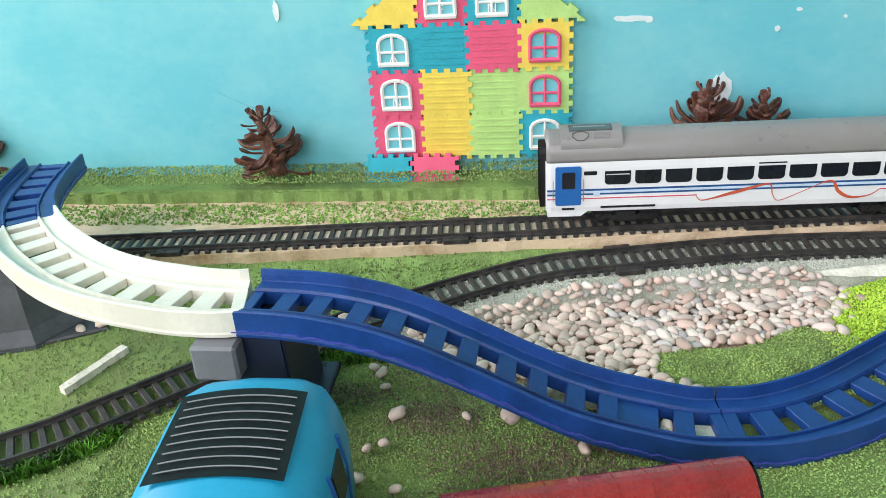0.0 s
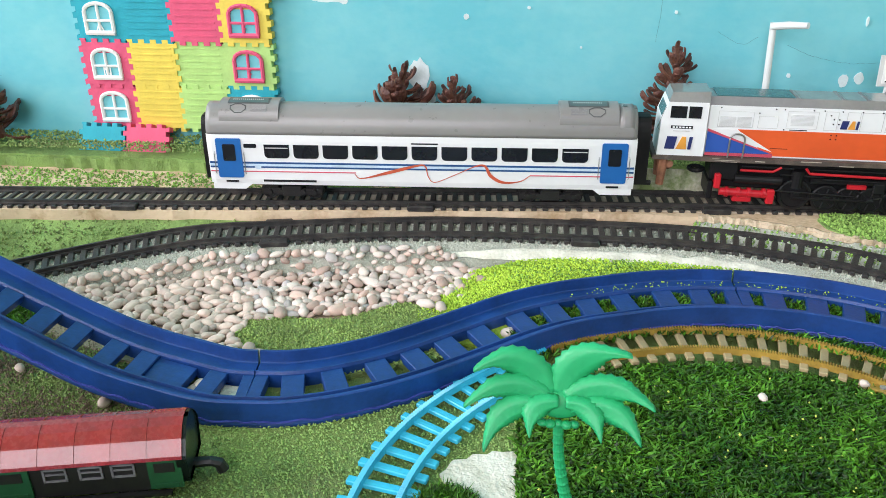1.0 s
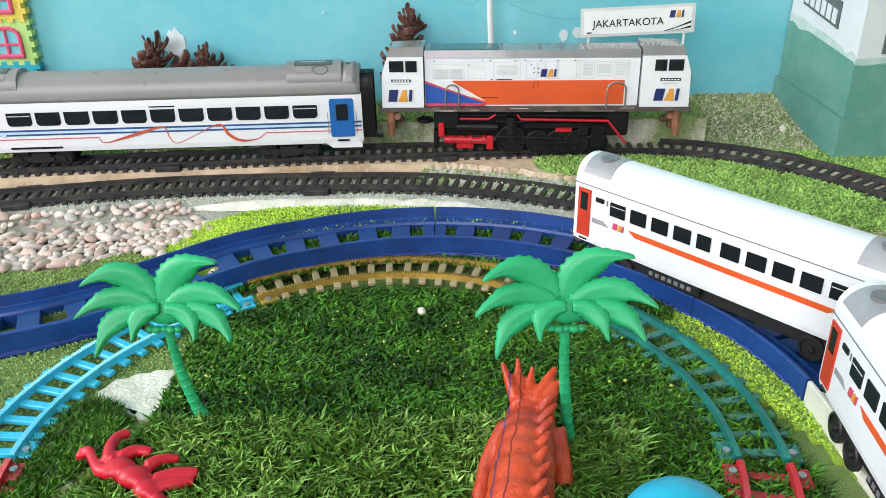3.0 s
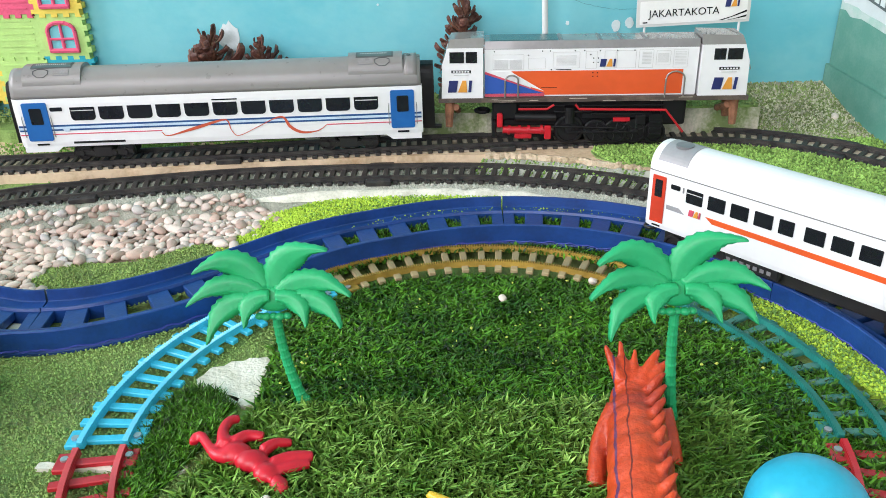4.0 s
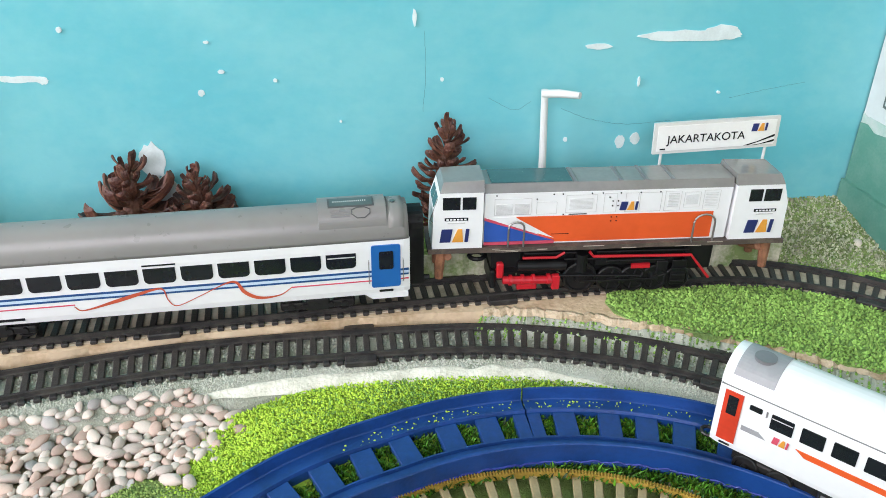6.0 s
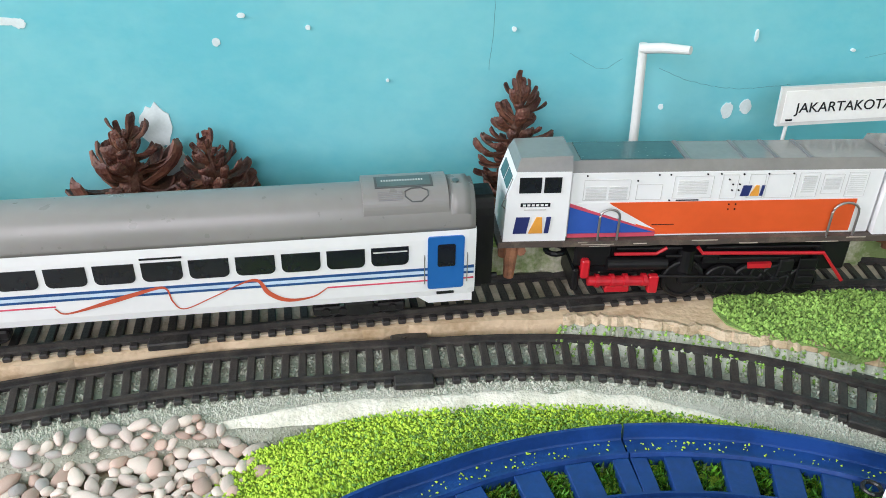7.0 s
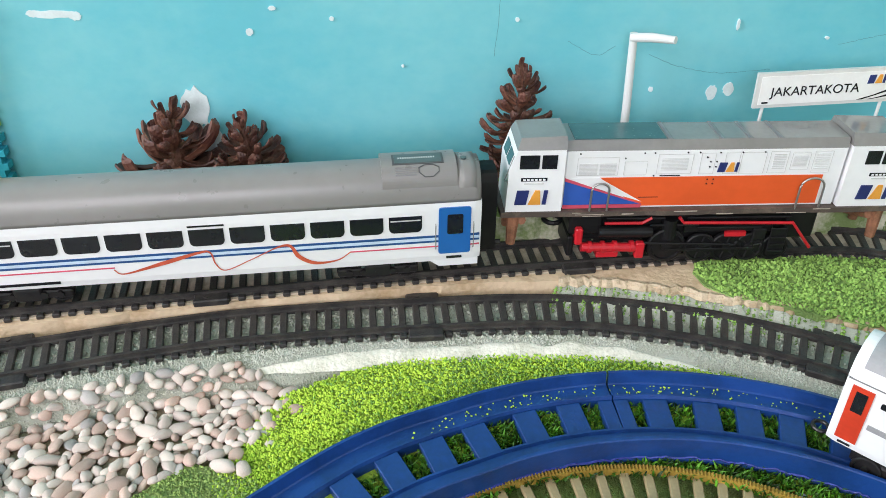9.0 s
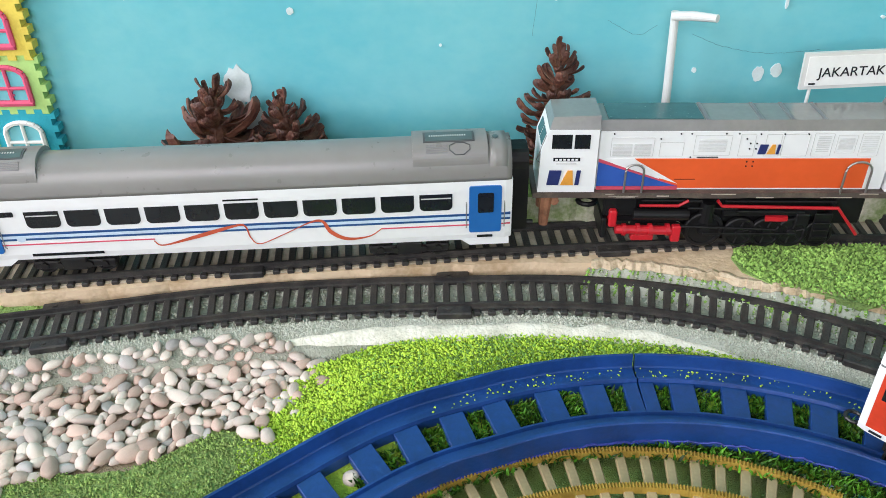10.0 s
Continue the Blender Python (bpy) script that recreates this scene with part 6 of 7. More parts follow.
def blue_railcar():
    root = thing("toy_railcar", pose(0.1204, 0.4206, 0, 0, 0, 5.9) @ Matrix.Diagonal((1.08, 1, 1, 1)), "sky blue toy railcar with a dark ribbed roof panel", "toy train")
    hw, L, h = 0.041, 0.155, 0.083
    prof = [(-hw, 0.008), (-hw, 0.045), (-hw * 0.93, 0.062), (-hw * 0.80, 0.075), (-hw * 0.55, 0.081), (0, h), (hw * 0.55, 0.081), (hw * 0.80, 0.075), (hw * 0.93, 0.062), (hw, 0.045), (hw, 0.008)]
    bm = bmesh.new()
    rings = []
    for y, k in ((L / 2, 0.86), (L / 2 - 0.004, 0.94), (L / 2 - 0.012, 0.985), (L / 2 - 0.03, 1.0), (-L / 2, 1.0)):
        rings.append([bm.verts.new((x * k, y, 0.008 + (z - 0.008) * k)) for x, z in prof])
    for r, s in zip(rings, rings[1:]):
        for k in range(len(prof)):
            j = (k + 1) % len(prof)
            bm.faces.new((r[k], r[j], s[j], s[k]))
    bm.faces.new(rings[0])
    bm.faces.new(rings[-1][::-1])
    bmesh.ops.bevel(bm, geom=bm.edges[:], offset=0.0012, segments=2, affect="EDGES")
    body = part("body", bm, mat("sky_blue_plastic", (0.004, 0.30, 0.50), 0.35, var=0.1, scale=30), root, smooth=True)
    bm = bmesh.new()
    rows = []
    for i in range(25):
        y = 0.0535 - i * 0.0025
        rows.append([bm.verts.new((x, y - 0.0035 * (1 - (x / 0.032) ** 2) * -1, 0.0838 - 0.0018 * (x / 0.028) ** 2)) for x in [-0.0275 + 0.055 * k / 12 for k in range(13)]])
    for r, s in zip(rows, rows[1:]):
        for k in range(12):
            bm.faces.new((r[k], r[k + 1], s[k + 1], s[k]))
    bmesh.ops.solidify(bm, geom=bm.faces[:], thickness=0.0012)
    rp = part("roof_panel", bm, M_BLACK, root, "dark ribbed roof panel")
    for i in range(9):
        y = 0.047 - i * 0.0060
        part("roof_rib", tube(bmesh.new(), [(x, y + 0.0035 * (1 - (x / 0.032) ** 2), 0.0846 - 0.0018 * (x / 0.028) ** 2) for x in [-0.024 + 0.048 * k / 10 for k in range(11)]], 0.00035, 6), M_GREYMID, rp)
    for s in (-1, 1):
        for y0, y1 in ((0.022, 0.042), (-0.020, 0.008), (-0.058, -0.030)):
            bm = bmesh.new()
            x = s * (hw + 0.0002)
            pts = [(y0, 0.038), (y1, 0.038), (y1, 0.058), (y0, 0.058)]
            a = [bm.verts.new((x - s * (0.0008 + max(0, z - 0.045) * 0.16), y, z)) for y, z in pts]
            b = [bm.verts.new((x + s * (0.0008 - max(0, z - 0.045) * 0.16), y, z)) for y, z in pts]
            bm.faces.new(a)
            bm.faces.new(b[::-1])
            for k in range(4):
                bm.faces.new((a[k], b[k], b[(k + 1) % 4], a[(k + 1) % 4]))
            part("side_window", bm, M_BLACK, root)
        for y in (0.018, 0.047):
            part("door_seam", tube(bmesh.new(), [(s * hw, y, 0.014), (s * hw, y, 0.045), (s * hw * 0.94, y, 0.062)], 0.0011, 6), M_WBLUE, root)
        for y in (0.045, -0.045):
            bm = bmesh.new()
            disc(bm, (s * 0.028, y, 0.009), (1, 0, 0), 0.009, 0.006, 20)
            part("wheel", bm, M_BLACK, root)


blue_railcar()

# piers below the raised track
M_PIERDARK = mat("dark_navy_plastic", (0.012, 0.017, 0.045), 0.45, var=0.25, scale=40)
pier = thing("track_pier", pose(0.083, 0.576, 0), "dark navy pier with a grey block below raised toy track", "pier")
bm = bmesh.new()
for x0, x1, y0, y1, z0, z1 in ((-0.018, 0.024, -0.026, 0.026, 0.0, 0.0672),):
    lo = [bm.verts.new((x * 1.15, y * 1.1, z0)) for x, y in ((x0, y0), (x1, y0), (x1, y1), (x0, y1))]
    hi = [bm.verts.new((x, y, z1)) for x, y in ((x0, y0), (x1, y0), (x1, y1), (x0, y1))]
    bm.faces.new(lo[::-1])
    bm.faces.new(hi)
    for k in range(4):
        bm.faces.new((lo[k], lo[(k + 1) % 4], hi[(k + 1) % 4], hi[k]))
bmesh.ops.bevel(bm, geom=bm.edges[:], offset=0.0015, segments=2, affect="EDGES")
part("column", bm, M_PIERDARK, pier)
part("foot", boxbm(-0.030, 0.036, -0.040, 0.040, 0.0, 0.005, bevel=0.0012), M_PIERDARK, pier)
part("support_block", boxbm(-0.026, 0.001, -0.040, -0.0255, 0.044, 0.0668, bevel=0.0018), M_PIER, pier, "grey plastic block")
pier = thing("track_pier", pose(-0.150, 0.677, 0, 0, 0, 28), "large dark grey plastic pier below the raised toy track", "pier")
bm = bmesh.new()
tube(bm, [(0, 0, 0.0), (0, 0, 0.004), (0, 0, 0.014), (0, 0, 0.0685)], [0.060, 0.060, 0.053, 0.040], 8)
part("column", bm, M_ROCK, pier)
part("foot", boxbm(-0.062, 0.062, -0.055, 0.055, 0.0, 0.003, bevel=0.001), M_ROCK, pier)
stick = tagged(part("white_stick", slab(bmesh.new(), [(-0.027, -0.0035), (0.027, -0.003), (0.0275, 0.0035), (-0.0265, 0.003)], 0, 0.005, 0.0004, 0.004, 3), M_PLASTER), "short piece of white foam lying on the felt", "foam strip")
stick.matrix_world = pose(-0.0515, 0.6040, 0.0004, 0, 0, 69)

# ---- loose cover: stones, turf and scatter ----
M_STONE = mat("river_pebble", (0.64, 0.53, 0.46), 0.75, var=0.25, scale=90, bump=0.2, obj=0.22, col2=(0.54, 0.46, 0.42))
M_STONEP = mat("pink_pebble", (0.57, 0.41, 0.34), 0.7, var=0.2, scale=70, bump=0.15, obj=0.25)
M_STONEW = mat("pale_pebble", (0.72, 0.62, 0.54), 0.7, var=0.15, scale=70, bump=0.15, obj=0.15)
M_STONEG = mat("grey_pebble", (0.46, 0.42, 0.40), 0.7, var=0.2, scale=70, bump=0.15, obj=0.25)
M_SOIL = mat("sandy_soil", (0.30, 0.24, 0.17), 0.95, var=0.35, scale=40, bump=0.9, bscale=600, col2=(0.18, 0.20, 0.09), mix=0.40)


def inside(x, y, poly):
    c = False
    for (x1, y1), (x2, y2) in zip(poly, poly[1:] + poly[:1]):
        if (y1 > y) != (y2 > y) and x < (x2 - x1) * (y - y1) / (y2 - y1) + x1:
            c = not c
    return c


BLUE_LINE = s_right[::3] + ring_line(91, 0, 40) + [p for p in s_left[::3] if p.x > 0.29]


def near_blue(x, y, d):
    return any((p.x - x) ** 2 + (p.y - y) ** 2 < d * d for p in BLUE_LINE)


STONES = [(0.15, 0.672), (0.20, 0.688), (0.25, 0.707), (0.32, 0.716), (0.44, 0.733), (0.475, 0.716), (0.468, 0.69), (0.43, 0.668), (0.39, 0.645), (0.365, 0.60), (0.32, 0.578), (0.26, 0.592), (0.20, 0.620), (0.15, 0.648)]
tagged(part("soil_bed", slab(bmesh.new(), [(0.13, 0.66), (0.25, 0.708), (0.44, 0.735), (0.47, 0.70), (0.39, 0.64), (0.36, 0.575), (0.28, 0.572), (0.19, 0.61), (0.14, 0.64)], 0.0, 0.0016, 0.003, 0.008, 12), M_SOIL), "sandy soil below the pebbles", "soil", kind="structure")


T2F = [p for p in smooth_path(T2, 0.004) if 0.1 < p.x < 0.56]


def bed_foot(x, y):
    """Distance from the front track's middle line, and the height of the ballast slope there."""
    p = min(T2F, key=lambda q: (q.x - x) ** 2 + (q.y - y) ** 2)
    u = math.hypot(p.x - x, p.y - y)
    h = 0.0125 - 0.0017 * (u - 0.0205) / 0.0075 if u < 0.028 else 0.0108 - 0.0048 * (u - 0.028) / 0.008 if u < 0.036 else 0.0060 - 0.0100 * (u - 0.036) / 0.006
    return u, max(0.0, h + 0.0030 + p.z)


def pebble_mesh(seed):
    rng = random.Random(seed)
    bm = bmesh.new()
    bmesh.ops.create_icosphere(bm, subdivisions=2, radius=1.0)
    off = Vector((rng.uniform(0, 50), rng.uniform(0, 50), 0))
    for v in bm.verts:
        v.co *= 1 + 0.30 * noise.noise(v.co * 0.9 + off) + 0.20 * noise.noise(v.co * 2.1 + off)
    me = bpy.data.meshes.new("pebble")
    bm.to_mesh(me)
    bm.free()
    me.polygons.foreach_set("use_smooth", [True] * len(me.polygons))
    return me


kinds = []
for s in range(14):
    me = pebble_mesh(s)
    me.materials.append((M_STONE, M_STONEW, M_STONEP, M_STONEW, M_STONE, M_STONEP, M_STONEG if s > 12 else M_STONE)[s % 7])
    kinds.append(me)
bed = thing("pebble_bed", pose(0, 0, 0), "bed of pale and pinkish river pebbles on soil", "pebbles")
rng = random.Random(11)
placed = []
tries = 0
while len(placed) < 820 and tries < 60000:
    tries += 1
    x, y = rng.uniform(0.13, 0.48), rng.uniform(0.575, 0.735)
    if not inside(x, y, STONES) or near_blue(x, y, 0.0275) or bed_foot(x, y)[0] < 0.0285:
        continue
    bare = (x - 0.262) ** 2 / 0.055 ** 2 + (y - 0.622) ** 2 / 0.030 ** 2
    if bare < 1 and rng.random() < 0.75:
        continue
    green = (x - 0.385) ** 2 / 0.06 ** 2 + (y - 0.615) ** 2 / 0.03 ** 2
    if green < 1:
        continue
    r = rng.uniform(0.0028, 0.0055)
    if any((px - x) ** 2 + (py - y) ** 2 < (0.68 * (pr + r)) ** 2 for px, py, pr in placed):
        continue
    placed.append((x, y, r))
# a few strays
for x, y in ((0.154, 0.530), (0.163, 0.535), (0.152, 0.505), (0.176, 0.499), (0.149, 0.604), (0.154, 0.590), (0.143, 0.611), (0.232, 0.562), (0.277, 0.535), (0.324, 0.556), (0.322, 0.552), (0.258, 0.562), (0.234, 0.563), (0.208, 0.563), (0.166, 0.563), (0.11, 0.668), (0.095, 0.672), (0.12, 0.660), (-0.09, 0.655), (-0.075, 0.66), (-0.06, 0.665), (-0.03, 0.655), (0.0, 0.66), (0.255, 0.585), (0.293, 0.556), (0.225, 0.61), (0.208, 0.618), (0.452, 0.702), (0.461, 0.694), (0.470, 0.706), (0.478, 0.700), (0.455, 0.682), (0.447, 0.672), (0.464, 0.677), (0.441, 0.664), (0.487, 0.709), (0.452, 0.660), (0.444, 0.685), (0.476, 0.688)):
    placed.append((x, y, rng.uniform(0.0032, 0.0055)))
extra_v, extra_f, nv = [], [], 0
for i, (x, y, r) in enumerate(sorted(placed, key=lambda p: -p[0] - p[1])):
    m = pose(x, y, max(0.0018, bed_foot(x, y)[1]) + r * 0.34 + rng.uniform(0, 0.0018), rng.uniform(-22, 22), rng.uniform(-22, 22), rng.uniform(0, 360)) @ Matrix.Diagonal((r * rng.uniform(1.0, 1.55), r * rng.uniform(0.70, 0.95), r * rng.uniform(0.5, 0.72), 1))
    me = kinds[rng.randrange(14)]
    if i < 300:
        o = new("pebble", me)
        o.parent = bed
        o.matrix_local = m
    else:
        vs = np.array([(m @ v.co)[:] for v in me.vertices])
        extra_v.append(vs)
        extra_f += [tuple(nv + k for k in p.vertices) for p in me.polygons]
        nv += len(vs)
if nv:
    me = bpy.data.meshes.new("pebble_rest")
    me.from_pydata(np.concatenate(extra_v).tolist(), [], extra_f)
    me.polygons.foreach_set("use_smooth", [True] * len(me.polygons))
    me.materials.append(mat("mixed_pebble", (0.64, 0.51, 0.43), 0.7, var=0.2, scale=60, island=0.25))
    o = new("pebble_rest", me)
    o.parent = bed
    tagged(o, kind="stuff")


def crumbs(name, spots, size, material, label, category):
    """Very many small angular crumbs, one mesh."""
    rg = np.random.RandomState(len(spots))
    base = np.array([(1, 0, 0), (-1, 0, 0), (0, 1, 0), (0, -1, 0), (0, 0, 1), (0, 0, -1)], float)
    faces = np.array([(0, 2, 4), (2, 1, 4), (1, 3, 4), (3, 0, 4), (2, 0, 5), (1, 2, 5), (3, 1, 5), (0, 3, 5)])
    n = len(spots)
    c = np.array(spots)
    s = size * rg.uniform(0.5, 1.2, (n, 1, 1)) * rg.uniform(0.6, 1.3, (n, 1, 3))
    a = rg.uniform(0, 6.28, n)
    b = base[None] * s + rg.uniform(-0.25, 0.25, (n, 6, 3)) * size
    x = b[:, :, 0] * np.cos(a)[:, None] - b[:, :, 1] * np.sin(a)[:, None]
    y = b[:, :, 0] * np.sin(a)[:, None] + b[:, :, 1] * np.cos(a)[:, None]
    v = np.stack([x, y, b[:, :, 2]], 2) + c[:, None, :]
    f = (faces[None] + (np.arange(n) * 6)[:, None, None]).reshape(-1, 3)
    me = bpy.data.meshes.new(name)
    me.from_pydata(v.reshape(-1, 3).tolist(), [], f.tolist())
    me.materials.append(material)
    return tagged(new(name, me), label, category, kind="stuff")


def scatter(n, x0, x1, y0, y1, z, test, seed):
    r = random.Random(seed)
    out = []
    k = 0
    while len(out) < n and k < n * 12:
        k += 1
        x, y = r.uniform(x0, x1), r.uniform(y0, y1)
        if test(x, y):
            out.append((x, y, z + r.uniform(0, 0.0012)))
    return out


T2S = [(p.x, p.y) for p in smooth_path(T2, 0.01)]
T1S = [(p.x, p.y) for p in smooth_path(T1, 0.01)]
near_line = lambda x, y, line, d: any(abs(px - x) < d and (px - x) ** 2 + (py - y) ** 2 < d * d for px, py in line)
M_LIMECRUMB = mat("lime_scatter", (0.43, 0.60, 0.06), 0.9, var=0.3, scale=30, island=0.2, col2=(0.33, 0.52, 0.045))
M_GREENCRUMB = mat("green_scatter", (0.20, 0.37, 0.07), 0.9, var=0.3, scale=30, island=0.4, col2=(0.14, 0.26, 0.05))
M_OLIVECRUMB = mat("olive_scatter", (0.22, 0.33, 0.095), 0.9, var=0.25, scale=14, island=0.3, col2=(0.16, 0.21, 0.075))
M_FINEGREY = mat("fine_grey_gravel", (0.47, 0.48, 0.42), 0.95, var=0.2, scale=30, island=0.18, col2=(0.42, 0.44, 0.37))
M_GREYCRUMB = mat("grey_scatter", (0.38, 0.41, 0.34), 0.95, var=0.3, scale=30, island=0.4, col2=(0.26, 0.31, 0.20))
LIME = [(0.437, 0.655), (0.450, 0.69), (0.468, 0.712), (0.50, 0.722), (0.56, 0.737), (0.64, 0.741), (0.72, 0.731), (0.79, 0.69), (0.83, 0.645), (0.90, 0.60), (0.93, 0.55), (0.95, 0.42), (0.86, 0.42), (0.80, 0.55), (0.70, 0.66), (0.60, 0.66), (0.50, 0.61), (0.44, 0.63)]
lime_bm = bmesh.new()
cells = {}
for i in range(105):
    for j in range(66):
        x, y = 0.43 + i * 0.005, 0.42 + j * 0.005
        if inside(x + 0.0025, y + 0.0025, LIME):
            quad = []
            for u, v in ((i, j), (i + 1, j), (i + 1, j + 1), (i, j + 1)):
                if (u, v) not in cells:
                    px, py = 0.43 + u * 0.005, 0.42 + v * 0.005
                    cells[(u, v)] = lime_bm.verts.new((px, py, 0.0020 + rise(px, py) + 0.0004 * noise.noise(Vector((px * 90, py * 90, 0)))))
                quad.append(cells[(u, v)])
            lime_bm.faces.new(quad)
rim = [e for e in lime_bm.edges if len(e.link_faces) == 1]
down = bmesh.ops.extrude_edge_only(lime_bm, edges=rim)
for v in [g for g in down["geom"] if isinstance(g, bmesh.types.BMVert)]:
    v.co.z = -0.001
tagged(part("lime_cover", lime_bm, mat("lime_felt", (0.34, 0.50, 0.05), 0.95, var=0.3, scale=40, bump=0.9, bscale=700)), "lime green scatter beside the blue track", "grass", kind="structure")
near_edge = lambda x, y: x > 0.77 and ((x - RC[0]) / (RX - W)) ** 2 + ((y - RC[1]) / (RY - W)) ** 2 < 1
limes = (scatter(24000, 0.43, 0.95, 0.42, 0.74, 0.0024, lambda x, y: inside(x, y, LIME) and not near_line(x, y, T2S, 0.0245) and (((x - RC[0]) / (RX + W)) ** 2 + ((y - RC[1]) / (RY + W)) ** 2 > 1 or near_edge(x, y)), 5))
limes = [(x, y, z + rise(x, y)) for x, y, z in limes]
lr = random.Random(88)
is_lime = [lr.random() < (0.94 if p[0] < 0.50 else 0.78 if p[0] < 0.56 else 0.55) for p in limes]
crumbs("lime_scatter", [p for p, k in zip(limes, is_lime) if k], 0.0010, M_LIMECRUMB, "lime green scatter crumbs beside the blue track", "scatter")
crumbs("dark_scatter", [p for p, k in zip(limes, is_lime) if not k], 0.0010, M_GREENCRUMB, "darker green crumbs among the lime scatter", "scatter")
wl = [p for p in smooth_path(T2, 0.004) if 0.428 < p.x < 0.735]
bm = bmesh.new()
rings = []
for i, p in enumerate(wl):
    f = i / (len(wl) - 1)
    sd, _ = sideways(wl, i)
    grow = min(1.0, math.sin(math.pi * f) * 1.5)
    u0 = 0.0335 - 0.0080 * grow + 0.003 * grow * noise.noise(Vector((p.x * 60, 3, 0)))
    u1 = u0 + 0.0003 + grow * (0.0085 + 0.003 * noise.noise(Vector((p.x * 70, 9, 0))))
    lift = lambda u: (0.0125 if u < 0.0205 else 0.0125 - 0.0017 * (u - 0.0205) / 0.0075 if u < 0.028 else 0.0108 - 0.0048 * (u - 0.028) / 0.008) + 0.0046
    rings.append([bm.verts.new((p.x + sd.x * u, p.y + sd.y * u, lift(u) + (0.0 if k else -0.0008))) for k, u in enumerate((u0, u0 + 0.001 * grow, (u0 + u1) / 2, u1, u1 + 0.002 * grow + 0.0001))])
for r, q in zip(rings, rings[1:]):
    for k in range(4):
        bm.faces.new((r[k], r[k + 1], q[k + 1], q[k]))
tagged(part("plaster_edge", bm, mat("dusty_plaster", (0.74, 0.71, 0.62), 0.9, var=0.2, scale=60, bump=0.6, bscale=400, col2=(0.55, 0.54, 0.44), mix=0.42), None, "", True), "bare white plaster edge of the ballast bed", "plaster", kind="structure")
bankok = lambda x, y: inside(x, y, BANK2) and not near_line(x, y, T1S, 0.0185)
crumbs("green_scatter", scatter(15000, 0.66, 1.08, 0.56, 0.826, 0.0272, bankok, 6), 0.0014, mat("bright_green_scatter", (0.26, 0.43, 0.10), 0.9, var=0.3, scale=30, island=0.4, col2=(0.19, 0.33, 0.07)), "green scatter crumbs on the bank", "scatter")
tops = scatter(5000, 0.527, 0.882, 0.828, 0.884, 0.052, lambda x, y: True, 7) + scatter(1600, 0.372, 0.476, 0.832, 0.884, 0.049, lambda x, y: True, 8) + scatter(5000, -0.3, 0.30, 0.836, 0.884, 0.046, lambda x, y: True, 9)
crumbs("slab_scatter", tops, 0.0012, M_OLIVECRUMB, "olive green scatter crumbs on the slabs", "scatter")
strip = scatter(2500, 0.30, 0.37, 0.802, 0.884, 0.0262, lambda x, y: True, 31) + scatter(4500, -0.3, 0.66, 0.79, 0.834, 0.0262, lambda x, y: not near_line(x, y, T1S, 0.0195) and any(abs(px - x) < 0.006 and y > py for px, py in T1S), 32)
crumbs("strip_scatter", strip, 0.0013, M_GREENCRUMB, "green scatter crumbs behind the rear track", "scatter")
on_bank = lambda n, seed: [(x, y, bank_z(x, y) + z) for x, y, z in scatter(n, 0.883, 1.0, 0.804, 0.884, 0.0002, lambda x, y: y > bank_foot(x), seed)]
crumbs("bank_flecks", on_bank(4200, 61), 0.0014, M_OLIVECRUMB, "olive crumbs among the gravel", "scatter")
crumbs("bank_gravel", on_bank(4200, 10), 0.0014, mat("pale_olive_gravel", (0.46, 0.46, 0.32), 0.95, var=0.3, scale=40, island=0.35), "pale olive gravel crumbs on the bank", "scatter")
crumbs("gravel_scatter", scatter(1200, 0.478, 0.527, 0.826, 0.884, 0.0342, lambda x, y: True, 33), 0.0013, M_GREYCRUMB, "grey-green gravel crumbs", "scatter")
T2Z = [(p.x, p.y, p.z) for p in smooth_path(T2, 0.01)]
bedz = [(x, y, z + min(T2Z, key=lambda p: (p[0] - x) ** 2 + (p[1] - y) ** 2)[2]) for x, y, z in scatter(9000, 0.10, 0.86, 0.60, 0.79, 0.0158, lambda x, y: near_line(x, y, T2S, 0.0215), 11)]
crumbs("ballast_scatter", bedz, 0.0011, M_FINEGREY, "fine grey-green ballast grains", "scatter")

shoulder = []
sh = random.Random(71)
sh_line = [p for p in smooth_path(T2, 0.003) if 0.11 < p.x < 0.86]
for k in range(26000):
    q = sh.randrange(1, len(sh_line) - 1)
    p, (sd, fw) = sh_line[q], sideways(sh_line, q)
    u, v = sh.uniform(0.0195, 0.041), sh.uniform(-0.003, 0.003)
    x, y = p.x + sd.x * u + fw.x * v, p.y + sd.y * u + fw.y * v
    h = 0.0125 - 0.0017 * (u - 0.0205) / 0.0075 if u < 0.028 else 0.0108 - 0.0048 * (u - 0.028) / 0.008 if u < 0.036 else 0.0060 - 0.0100 * (u - 0.036) / 0.006
    if 0.47 < p.x < 0.715 and 0.0262 < u < 0.0345 and sh.random() < 0.88:
        continue
    shoulder.append((x, y, h + p.z + 0.0036))
crumbs("shoulder_gravel", shoulder, 0.00075, M_FINEGREY, "fine grey-green gravel grains beside the front track", "scatter")

